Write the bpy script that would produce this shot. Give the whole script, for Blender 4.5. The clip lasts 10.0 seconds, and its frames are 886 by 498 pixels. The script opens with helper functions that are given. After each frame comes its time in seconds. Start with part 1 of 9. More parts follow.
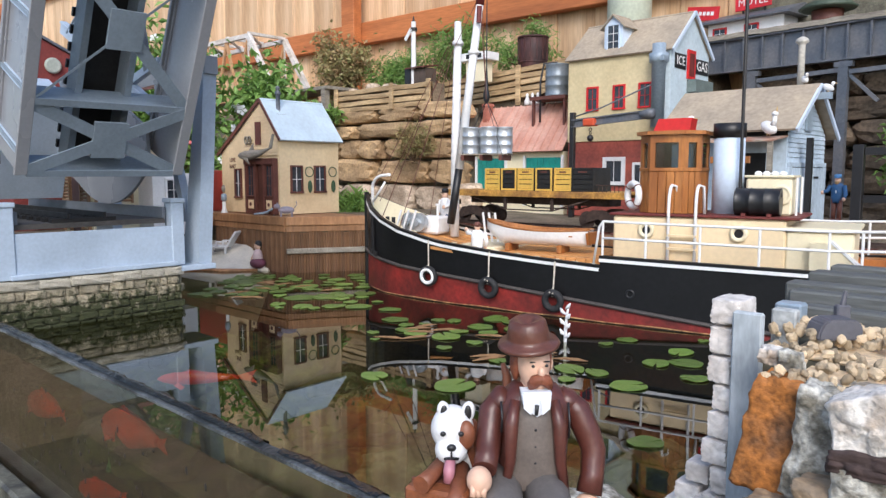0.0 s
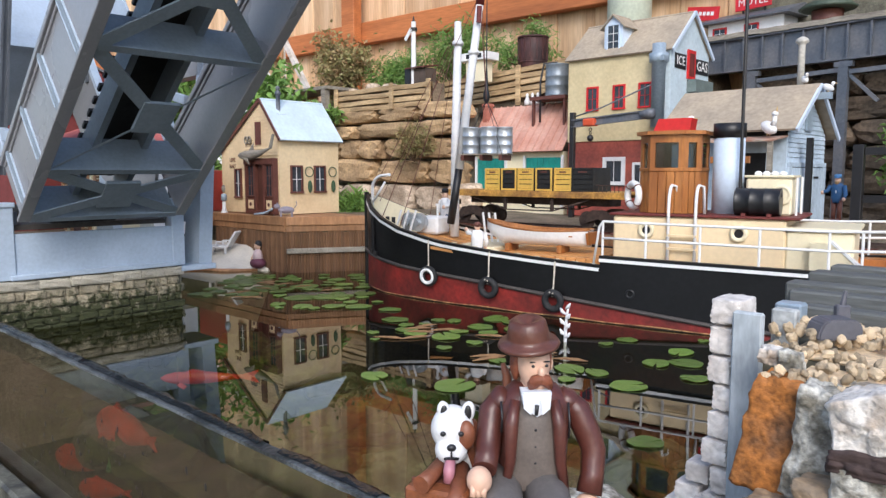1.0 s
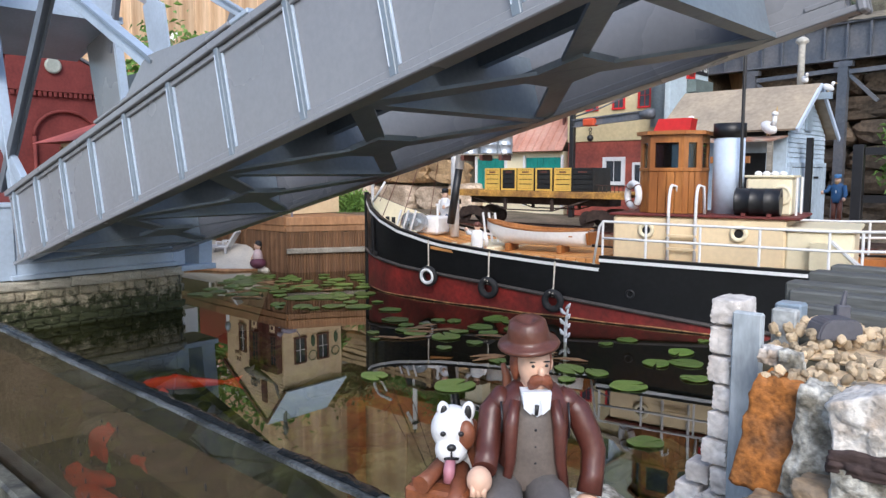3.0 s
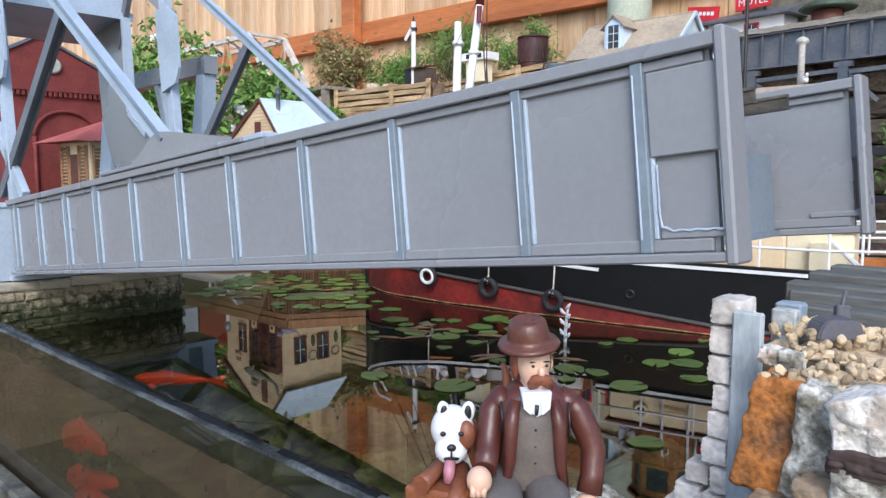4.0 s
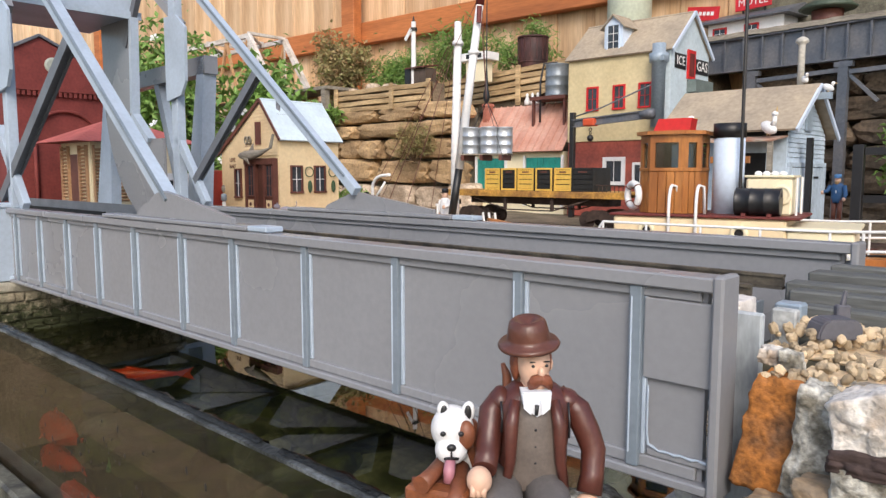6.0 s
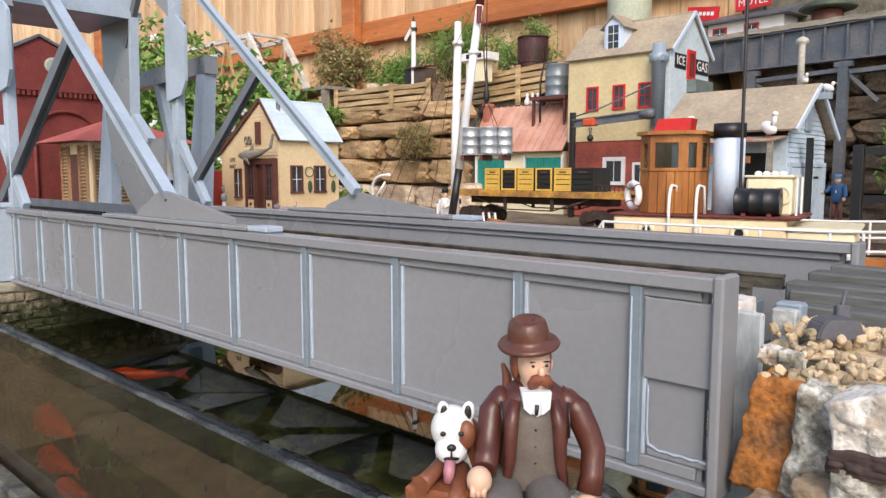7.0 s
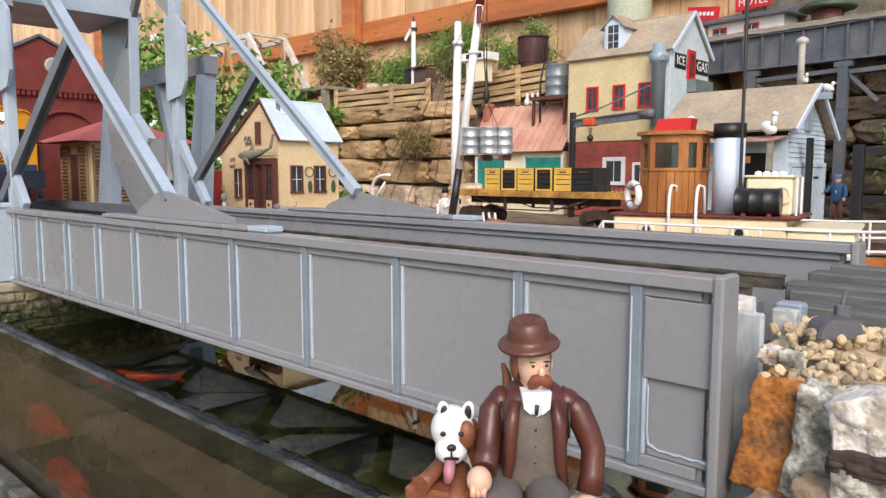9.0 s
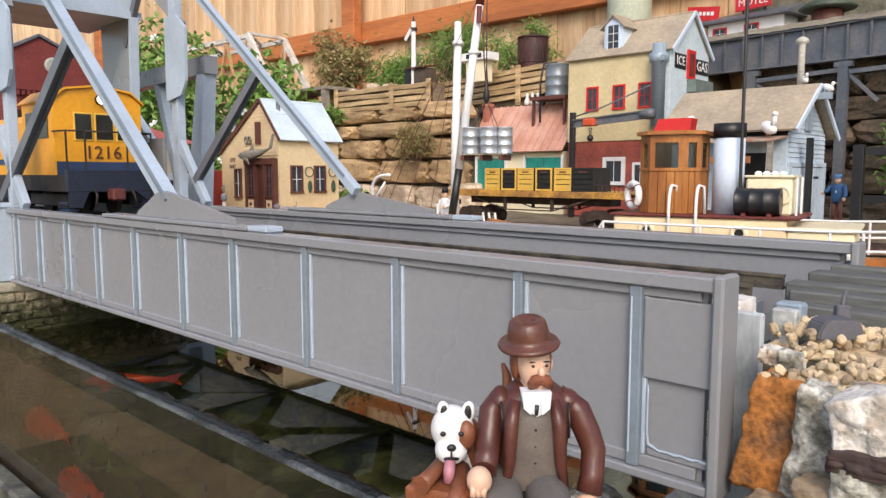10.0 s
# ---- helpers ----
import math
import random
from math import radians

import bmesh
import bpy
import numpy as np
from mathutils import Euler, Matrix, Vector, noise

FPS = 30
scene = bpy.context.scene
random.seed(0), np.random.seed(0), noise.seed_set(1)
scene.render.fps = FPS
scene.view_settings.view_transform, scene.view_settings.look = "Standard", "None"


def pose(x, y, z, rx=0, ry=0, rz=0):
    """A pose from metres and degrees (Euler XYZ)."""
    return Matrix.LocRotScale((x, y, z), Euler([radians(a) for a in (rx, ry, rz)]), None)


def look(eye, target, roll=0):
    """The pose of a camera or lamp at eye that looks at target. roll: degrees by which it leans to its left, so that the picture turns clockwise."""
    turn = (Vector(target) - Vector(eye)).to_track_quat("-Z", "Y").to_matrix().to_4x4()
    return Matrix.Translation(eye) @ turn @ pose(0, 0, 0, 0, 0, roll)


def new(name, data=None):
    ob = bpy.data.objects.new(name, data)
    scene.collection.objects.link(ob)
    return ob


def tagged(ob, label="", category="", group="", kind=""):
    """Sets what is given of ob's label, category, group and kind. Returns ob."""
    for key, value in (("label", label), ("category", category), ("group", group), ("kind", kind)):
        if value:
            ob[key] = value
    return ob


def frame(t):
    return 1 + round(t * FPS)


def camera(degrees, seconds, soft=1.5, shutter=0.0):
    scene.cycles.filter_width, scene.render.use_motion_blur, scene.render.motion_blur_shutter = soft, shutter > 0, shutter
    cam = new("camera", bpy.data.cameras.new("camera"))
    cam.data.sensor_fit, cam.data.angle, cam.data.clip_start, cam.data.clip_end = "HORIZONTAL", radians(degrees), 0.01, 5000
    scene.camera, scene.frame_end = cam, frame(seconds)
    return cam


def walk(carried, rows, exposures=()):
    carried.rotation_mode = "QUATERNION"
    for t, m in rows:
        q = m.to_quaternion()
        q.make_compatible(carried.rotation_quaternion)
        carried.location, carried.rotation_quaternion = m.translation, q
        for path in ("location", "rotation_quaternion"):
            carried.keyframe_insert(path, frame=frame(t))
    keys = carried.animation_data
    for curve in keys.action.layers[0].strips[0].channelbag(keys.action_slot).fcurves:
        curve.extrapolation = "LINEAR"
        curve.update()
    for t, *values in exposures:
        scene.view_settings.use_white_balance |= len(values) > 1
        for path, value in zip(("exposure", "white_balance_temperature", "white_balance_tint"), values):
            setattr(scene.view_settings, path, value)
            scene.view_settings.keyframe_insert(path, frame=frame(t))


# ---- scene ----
# A garden railway at about 1:24: a pond with a bascule bridge, a quay with a small steamer, sheds, a stone bank and a fence.
cam = camera(62.6, 10.0, soft=1.4)
walk(cam, [(0, pose(0, 0, 0.17, 90 - 5.93, 0, 0)), (10, pose(0, 0, 0.17, 90 - 5.93, 0, 0))],
     exposures=[(0, 0.16, 5850, 9), (3.0, 0.14, 5750, 9), (3.8, 0.21, 5650, 8), (4.5, 0.24, 5600, 8), (5.2, 0.16, 5900, 8), (5.8, 0.12, 6400, 10), (7.0, 0.15, 6500, 10), (10, 0.15, 6600, 10)])

# ---- world and sun ----
world = bpy.data.worlds.new("sky")
scene.world = world
world.use_nodes = True
wn = world.node_tree.nodes
sky = wn.new("ShaderNodeTexSky")
sky.sky_type, sky.sun_disc = "NISHITA", False
sky.sun_elevation, sky.sun_rotation = radians(38), radians(181)
sky.air_density, sky.dust_density = 1.0, 2.5
world.node_tree.links.new(sky.outputs[0], wn["Background"].inputs[0])
wn["Background"].inputs[1].default_value = 0.205
sun = new("sun", bpy.data.lights.new("sun", "SUN"))
sun.data.energy, sun.data.angle, sun.data.color = 1.75, radians(25), (1.0, 0.90, 0.80)
# low behind the viewer, towards the fence
sun.matrix_world = look((-0.02 * 3, -1.0 * 3, 2.4), (0, 0, 0))

# ---- site frame: x along the bridge towards its tip, y across it away from the viewer ----
TURN = -43.21
OX, OY = -0.5072, 0.8501
SITE = pose(OX, OY, 0, 0, 0, TURN)


WZ = -0.018  # level of the pond's surface


def site(s, w, z=0, rz=0):
    return SITE @ pose(s, w, z, 0, 0, rz)


def larger(k):
    """Scales about the point from which the harbour was first laid out."""
    return Matrix.Translation((0, 0, 0.17)) @ Matrix.Scale(k, 4) @ Matrix.Translation((0, 0, -0.17))


SHORE = larger(1.106)


# ---- mesh helpers ----
def bx(bm, x0, x1, y0, y1, z0, z1, bev=0.0, m=None):
    c = Matrix.Translation(((x0 + x1) / 2, (y0 + y1) / 2, (z0 + z1) / 2)) @ Matrix.Diagonal((x1 - x0, y1 - y0, z1 - z0, 1))
    if m:
        c = m @ c
    made = bmesh.ops.create_cube(bm, size=1, matrix=c)["verts"]
    if bev:
        edges = list({e for v in made for e in v.link_edges})
        bmesh.ops.bevel(bm, geom=edges, offset=bev, segments=1, affect="EDGES", clamp_overlap=True)
    return made


def cyl(bm, p0, p1, r0, r1=None, n=12, caps=True):
    p0, p1 = Vector(p0), Vector(p1)
    r1 = r0 if r1 is None else r1
    d = p1 - p0
    m = Matrix.Translation((p0 + p1) / 2) @ d.to_track_quat("Z", "Y").to_matrix().to_4x4()
    bmesh.ops.create_cone(bm, cap_ends=caps, segments=n, radius1=r0, radius2=r1, depth=d.length, matrix=m)


def beam(bm, p0, p1, wid, hei, side=(0, 1, 0), bev=0.0):
    """A bar from p0 to p1, wid along side and hei across it."""
    p0, p1, side = Vector(p0), Vector(p1), Vector(side)
    x = (p1 - p0)
    le = x.length
    x.normalize()
    y = (side - x * side.dot(x)).normalized()
    z = x.cross(y)
    m = Matrix((x, y, z)).transposed().to_4x4()
    m.translation = (p0 + p1) / 2
    bx(bm, -le / 2, le / 2, -wid / 2, wid / 2, -hei / 2, hei / 2, bev, m)


def prism(bm, pts, axis, a, b):
    """Extrudes a 2D outline along an axis from a to b."""
    def at3(p, t):
        return {"x": (t, p[0], p[1]), "y": (p[0], t, p[1]), "z": (p[0], p[1], t)}[axis]
    v0 = [bm.verts.new(at3(p, a)) for p in pts]
    v1 = [bm.verts.new(at3(p, b)) for p in pts]
    n = len(pts)
    fs = [bm.faces.new(v0), bm.faces.new(v1)]
    for i in range(n):
        fs.append(bm.faces.new((v0[i], v0[(i + 1) % n], v1[(i + 1) % n], v1[i])))
    bmesh.ops.recalc_face_normals(bm, faces=fs)
    return fs


def lathe(bm, prof, n=16, m=None):
    rings = []
    for r, z in prof:
        ring = []
        for i in range(n):
            a = 2 * math.pi * i / n
            co = Vector((r * math.cos(a), r * math.sin(a), z))
            ring.append(bm.verts.new(m @ co if m else co))
        rings.append(ring)
    fs = []
    for a, b in zip(rings, rings[1:]):
        for i in range(n):
            fs.append(bm.faces.new((a[i], a[(i + 1) % n], b[(i + 1) % n], b[i])))
    fs.append(bm.faces.new(rings[0][::-1]))
    fs.append(bm.faces.new(rings[-1]))
    for f in fs[:-2]:
        f.smooth = True
    bmesh.ops.recalc_face_normals(bm, faces=fs)


def tube(bm, pts, r, n=7, closed=False):
    pts = [Vector(p) for p in pts]
    rings = []
    k = len(pts)
    for i, p in enumerate(pts):
        a = pts[(i - 1) % k] if (closed or i) else p
        b = pts[(i + 1) % k] if (closed or i < k - 1) else p
        d = (b - a).normalized()
        q = d.to_track_quat("Z", "Y").to_matrix()
        if rings:
            ref = (rings[-1][0].co - pts[i - 1])
            x = (ref - d * ref.dot(d)).normalized()
        else:
            x = q.col[0]
        y = d.cross(x)
        rr = r[i] if isinstance(r, (list, tuple)) else r
        rings.append([bm.verts.new(p + x * rr * math.cos(2 * math.pi * j / n) + y * rr * math.sin(2 * math.pi * j / n)) for j in range(n)])
    fs = []
    pairs = list(zip(rings, rings[1:])) + ([(rings[-1], rings[0])] if closed else [])
    for a, b in pairs:
        for j in range(n):
            f = bm.faces.new((a[j], a[(j + 1) % n], b[(j + 1) % n], b[j]))
            f.smooth = True
            fs.append(f)
    if not closed:
        fs += [bm.faces.new(rings[0][::-1]), bm.faces.new(rings[-1])]
    bmesh.ops.recalc_face_normals(bm, faces=fs)


def torus(bm, c, axis, R, r, n=20, k=8):
    q = Vector(axis).to_track_quat("Z", "Y")
    tube(bm, [Vector(c) + q @ Vector((R * math.cos(2 * math.pi * i / n), R * math.sin(2 * math.pi * i / n), 0)) for i in range(n)], r, k, True)


def loft(bm, rings, closed=False, smooth=True):
    vs = [[bm.verts.new(p) for p in ring] for ring in rings]
    fs = []
    for a, b in zip(vs, vs[1:]):
        m = len(a)
        for i in range(m if closed else m - 1):
            f = bm.faces.new((a[i], a[(i + 1) % m], b[(i + 1) % m], b[i]))
            f.smooth = smooth
            fs.append(f)
    bmesh.ops.recalc_face_normals(bm, faces=fs)
    return vs


def ell(bm, c, r, n=16, rot=None):
    """A smooth ellipsoid."""
    m = Matrix.Translation(c) @ (rot.to_4x4() if rot else Matrix()) @ Matrix.Diagonal((*r, 1))
    made = bmesh.ops.create_uvsphere(bm, u_segments=n, v_segments=max(6, n * 2 // 3), radius=1, matrix=m)["verts"]
    for f in {f for v in made for f in v.link_faces}:
        f.smooth = True


def stone(bm, c, r, seed, sub=2, amp=0.25, square=0.0, rot=None, smooth=False):
    """A lump of rock: a warped ball, pulled towards a block by square."""
    made = bmesh.ops.create_icosphere(bm, subdivisions=sub, radius=1)["verts"]
    off = Vector((seed * 3.17, seed * 1.71, seed * 2.33))
    for v in made:
        p = v.co.copy()
        if square:
            mx = max(abs(p.x), abs(p.y), abs(p.z))
            p = p.lerp(p / mx * 0.86, square)
        p *= 1 + amp * (noise.noise(p * 1.1 + off) + 0.5 * noise.noise(p * 2.7 + off))
        p = Vector((p.x * r[0], p.y * r[1], p.z * r[2]))
        if rot:
            p = rot @ p
        v.co = p + Vector(c)
    if smooth:
        for f in {f for v in made for f in v.link_faces}:
            f.smooth = True


def lerp_tab(tab, x):
    for (a, p), (b, r) in zip(tab, tab[1:]):
        if x <= b:
            k = (x - a) / (b - a)
            return p + (r - p) * k
    return tab[-1][1]


def mesh_of(name, bm, material):
    me = bpy.data.meshes.new(name)
    bm.to_mesh(me)
    bm.free()
    for one in (material if isinstance(material, (list, tuple)) else [material]):
        me.materials.append(one)
    return me


def mark(bm, i):
    """Gives the faces made since the last call the material slot i."""
    lay = bm.faces.layers.int.get("done") or bm.faces.layers.int.new("done")
    for f in bm.faces:
        if not f[lay]:
            f[lay], f.material_index = 1, i


def words(name, text, size, material, parent, m, depth=0.0004):
    """Raised lettering as a mesh."""
    cu = bpy.data.curves.new(name, "FONT")
    cu.body, cu.size, cu.extrude, cu.align_x, cu.align_y = text, size, depth, "CENTER", "CENTER"
    cu.resolution_u = 2
    ob = bpy.data.objects.new(name, cu)
    scene.collection.objects.link(ob)
    me = bpy.data.meshes.new_from_object(ob)
    bpy.data.objects.remove(ob)
    me.materials.clear()
    me.materials.append(material)
    return piece(name, me, parent, m)


def part(name, bm, material, parent, label="", m=None):
    ob = new(name, mesh_of(name, bm, material))
    ob.parent = parent
    if m:
        ob.matrix_basis = m
    return tagged(ob, label)


def piece(name, me, parent, m):
    ob = new(name, me)
    ob.parent = parent
    ob.matrix_basis = m
    return ob


def thing(name, m, label="", category="", group="", kind=""):
    ob = new(name)
    ob.empty_display_size = 0.01
    ob.matrix_basis = m
    return tagged(ob, label, category, group, kind)


def solo(name, bm, material, m=None, label="", category="", group="", kind=""):
    ob = new(name, mesh_of(name, bm, material))
    if m:
        ob.matrix_basis = m
    return tagged(ob, label, category, group, kind)


def B():
    return bmesh.new()


# ---- materials ----
def mat(name, col, rough=0.6, metal=0.0, var=0.25, scale=25.0, grain=0.12, fine=220.0, bump=0.15, col2=None, stretch=(1, 1, 1), spec=0.5, piecewise=0.0, detail=5.0, spread=(0.38, 0.66)):
    """Paint, wood, stone and the like: large patches from col to col2, fine grain over them, and a little relief."""
    m = bpy.data.materials.new(name)
    m.use_nodes = True
    nt = m.node_tree
    N, L = nt.nodes.new, nt.links.new
    b = nt.nodes["Principled BSDF"]
    b.inputs["Metallic"].default_value = metal
    b.inputs["Specular IOR Level"].default_value = spec
    tc, mp = N("ShaderNodeTexCoord"), N("ShaderNodeMapping")
    mp.inputs["Scale"].default_value = stretch
    L(tc.outputs["Object"], mp.inputs[0])
    n1, n2 = N("ShaderNodeTexNoise"), N("ShaderNodeTexNoise")
    n1.inputs["Scale"].default_value, n1.inputs["Detail"].default_value = scale, detail
    n2.inputs["Scale"].default_value, n2.inputs["Detail"].default_value = fine, 3
    L(mp.outputs[0], n1.inputs[0])
    L(mp.outputs[0], n2.inputs[0])
    c2 = col2 or tuple(c * (1 - var) for c in col)
    r1 = N("ShaderNodeMapRange")
    r1.inputs[1].default_value, r1.inputs[2].default_value = spread
    L(n1.outputs[0], r1.inputs[0])
    mx = N("ShaderNodeMix")
    mx.data_type = "RGBA"
    mx.inputs[6].default_value, mx.inputs[7].default_value = (*col, 1), (*c2, 1)
    L(r1.outputs[0], mx.inputs[0])
    g = N("ShaderNodeMapRange")
    g.inputs[1].default_value, g.inputs[2].default_value = 0.3, 0.7
    g.inputs[3].default_value, g.inputs[4].default_value = 1 - grain, 1 + grain
    L(n2.outputs[0], g.inputs[0])
    last = g.outputs[0]
    if piecewise:
        oi, rp = N("ShaderNodeObjectInfo"), N("ShaderNodeMapRange")
        rp.inputs[3].default_value, rp.inputs[4].default_value = 1 - piecewise, 1 + piecewise
        L(oi.outputs["Random"], rp.inputs[0])
        mu = N("ShaderNodeMath")
        mu.operation = "MULTIPLY"
        L(last, mu.inputs[0])
        L(rp.outputs[0], mu.inputs[1])
        last = mu.outputs[0]
    vm = N("ShaderNodeVectorMath")
    vm.operation = "SCALE"
    L(mx.outputs[2], vm.inputs[0])
    L(last, vm.inputs["Scale"])
    L(vm.outputs[0], b.inputs["Base Color"])
    rr = N("ShaderNodeMapRange")
    rr.inputs[3].default_value, rr.inputs[4].default_value = max(0.03, rough - 0.12), min(1, rough + 0.12)
    L(n1.outputs[0], rr.inputs[0])
    L(rr.outputs[0], b.inputs["Roughness"])
    if bump:
        bp = N("ShaderNodeBump")
        bp.inputs["Strength"].default_value, bp.inputs["Distance"].default_value = bump, 0.001
        ad = N("ShaderNodeMath")
        ad.operation = "MULTIPLY_ADD"
        ad.inputs[1].default_value = 2.0
        L(n1.outputs[0], ad.inputs[0])
        L(n2.outputs[0], ad.inputs[2])
        L(ad.outputs[0], bp.inputs["Height"])
        L(bp.outputs[0], b.inputs["Normal"])
    return m


def glow(name, col, power):
    m = bpy.data.materials.new(name)
    m.use_nodes = True
    b = m.node_tree.nodes["Principled BSDF"]
    b.inputs["Base Color"].default_value = (*col, 1)
    b.inputs["Emission Color"].default_value, b.inputs["Emission Strength"].default_value = (*col, 1), power
    return m


def surface_glass(name, tint, base=0.04, power=5.0, rough=0.0, wave=0.0):
    """Clear sheet: see-through, with gloss that grows towards grazing."""
    m = bpy.data.materials.new(name)
    m.use_nodes = True
    nt = m.node_tree
    nt.nodes.clear()
    N, L = nt.nodes.new, nt.links.new
    out, mix, tr, gl, lw = N("ShaderNodeOutputMaterial"), N("ShaderNodeMixShader"), N("ShaderNodeBsdfTransparent"), N("ShaderNodeBsdfGlossy"), N("ShaderNodeLayerWeight")
    tr.inputs[0].default_value = (*tint, 1)
    gl.inputs["Roughness"].default_value = rough
    lw.inputs["Blend"].default_value = 0.5
    pw, ma = N("ShaderNodeMath"), N("ShaderNodeMath")
    pw.operation, ma.operation = "POWER", "MULTIPLY_ADD"
    pw.inputs[1].default_value = power
    ma.inputs[1].default_value, ma.inputs[2].default_value = 1 - base, base
    L(lw.outputs["Facing"], pw.inputs[0])
    L(pw.outputs[0], ma.inputs[0])
    L(ma.outputs[0], mix.inputs[0])
    L(tr.outputs[0], mix.inputs[1])
    L(gl.outputs[0], mix.inputs[2])
    L(mix.outputs[0], out.inputs[0])
    if wave:
        tc, n1, bp = N("ShaderNodeTexCoord"), N("ShaderNodeTexNoise"), N("ShaderNodeBump")
        n1.inputs["Scale"].default_value, n1.inputs["Detail"].default_value = 9.0, 1.0
        L(tc.outputs["Object"], n1.inputs[0])
        bp.inputs["Strength"].default_value, bp.inputs["Distance"].default_value = wave, 0.002
        L(n1.outputs[0], bp.inputs["Height"])
        L(bp.outputs[0], gl.inputs["Normal"])
    return m


def mossy(name, col, moss):
    """Limestone with moss and algae that grow denser towards the water line, in ragged patches of world scale."""
    m = mat(name, col, 0.85, 0, 0.3, 26, 0.3, 170, 0.9, col2=tuple(c * 0.6 for c in col), piecewise=0.22, spread=(0.42, 0.66))
    nt = m.node_tree
    N, L = nt.nodes.new, nt.links.new
    b = nt.nodes["Principled BSDF"]
    base = b.inputs["Base Color"].links[0].from_socket
    ge, sp, n1 = N("ShaderNodeNewGeometry"), N("ShaderNodeSeparateXYZ"), N("ShaderNodeTexNoise")
    L(ge.outputs["Position"], sp.inputs[0])
    n1.inputs["Scale"].default_value, n1.inputs["Detail"].default_value = 95.0, 8.0
    n1.inputs["Roughness"].default_value = 0.7
    L(ge.outputs["Position"], n1.inputs[0])
    h, ad, mx = N("ShaderNodeMapRange"), N("ShaderNodeMath"), N("ShaderNodeMapRange")
    h.inputs[1].default_value, h.inputs[2].default_value = 0.034, -0.012
    h.inputs[3].default_value, h.inputs[4].default_value = 0.03, 0.38
    L(sp.outputs["Z"], h.inputs[0])
    ad.operation = "ADD"
    L(h.outputs[0], ad.inputs[0])
    L(n1.outputs[0], ad.inputs[1])
    mx.inputs[1].default_value, mx.inputs[2].default_value = 0.58, 0.76
    L(ad.outputs[0], mx.inputs[0])
    mi = N("ShaderNodeMix")
    mi.data_type = "RGBA"
    mi.inputs[7].default_value = (*moss, 1)
    L(mx.outputs[0], mi.inputs[0])
    L(base, mi.inputs[6])
    L(mi.outputs[2], b.inputs["Base Color"])
    return m


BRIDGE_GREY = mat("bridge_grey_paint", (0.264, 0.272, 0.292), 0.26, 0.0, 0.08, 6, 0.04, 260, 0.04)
# darkened copy of the bridge paint, with shade put into the colour
BRIDGE_DARK = mat("bridge_shaded_tone", (0.15, 0.165, 0.19), 0.45, 0.0, 0.2, 18, 0.08, 260, 0.1)
BRIDGE_MID = mat("bridge_mid_tone", (0.205, 0.25, 0.295), 0.36, 0.0, 0.18, 18, 0.08, 260, 0.1)
BRIDGE_LIGHT = mat("bridge_blue_grey_and_highlight", (0.42, 0.50, 0.60), 0.40, 0.0, 0.16, 16, 0.06, 240, 0.1)
RAIL_BLACK = mat("blackened_rail", (0.02, 0.018, 0.017), 0.55, 0.3, 0.3, 60, 0.2, 400, 0.2)
PIER_STONE = mossy("mossy_limestone", (0.56, 0.485, 0.34), (0.055, 0.062, 0.022))
CAP_STONE = mat("pale_cap_limestone", (0.66, 0.61, 0.50), 0.85, 0, 0.3, 30, 0.35, 170, 0.9, col2=(0.33, 0.29, 0.19), piecewise=0.15, spread=(0.45, 0.68))
MORTAR = mat("dark_mortar", (0.16, 0.15, 0.11), 0.95, 0, 0.4, 40, 0.3, 200, 0.5)
WHITE_STONE = mat("white_limestone", (0.76, 0.72, 0.68), 0.85, 0, 0.25, 45, 0.2, 240, 0.8, col2=(0.55, 0.49, 0.44), piecewise=0.10)
POND_LINER = mat("pond_liner", (0.045, 0.045, 0.024), 0.8, 0, 0.4, 12, 0.3, 90, 0.4, col2=(0.02, 0.024, 0.012))
WATER = surface_glass("pond_water", (0.46, 0.46, 0.29), 0.03, 3.9, 0.0, 0.05)


def cloudy(name, col, clear):
    """Silty water: part see-through, part scattering."""
    m = bpy.data.materials.new(name)
    m.use_nodes = True
    nt = m.node_tree
    nt.nodes.clear()
    N, L = nt.nodes.new, nt.links.new
    out, mix, tr, df = N("ShaderNodeOutputMaterial"), N("ShaderNodeMixShader"), N("ShaderNodeBsdfTransparent"), N("ShaderNodeBsdfDiffuse")
    tr.inputs[0].default_value = (0.85, 0.78, 0.66, 1)
    df.inputs[0].default_value = (*col, 1)
    tc, n1, r1 = N("ShaderNodeTexCoord"), N("ShaderNodeTexNoise"), N("ShaderNodeMapRange")
    n1.inputs["Scale"].default_value, n1.inputs["Detail"].default_value = 7.0, 3.0
    L(tc.outputs["Object"], n1.inputs[0])
    r1.inputs[1].default_value, r1.inputs[2].default_value = 0.35, 0.65
    r1.inputs[3].default_value, r1.inputs[4].default_value = 0.85 - clear, 1.0 - clear
    L(n1.outputs[0], r1.inputs[0])
    L(r1.outputs[0], mix.inputs[0])
    L(tr.outputs[0], mix.inputs[1])
    L(df.outputs[0], mix.inputs[2])
    L(mix.outputs[0], out.inputs[0])
    return m


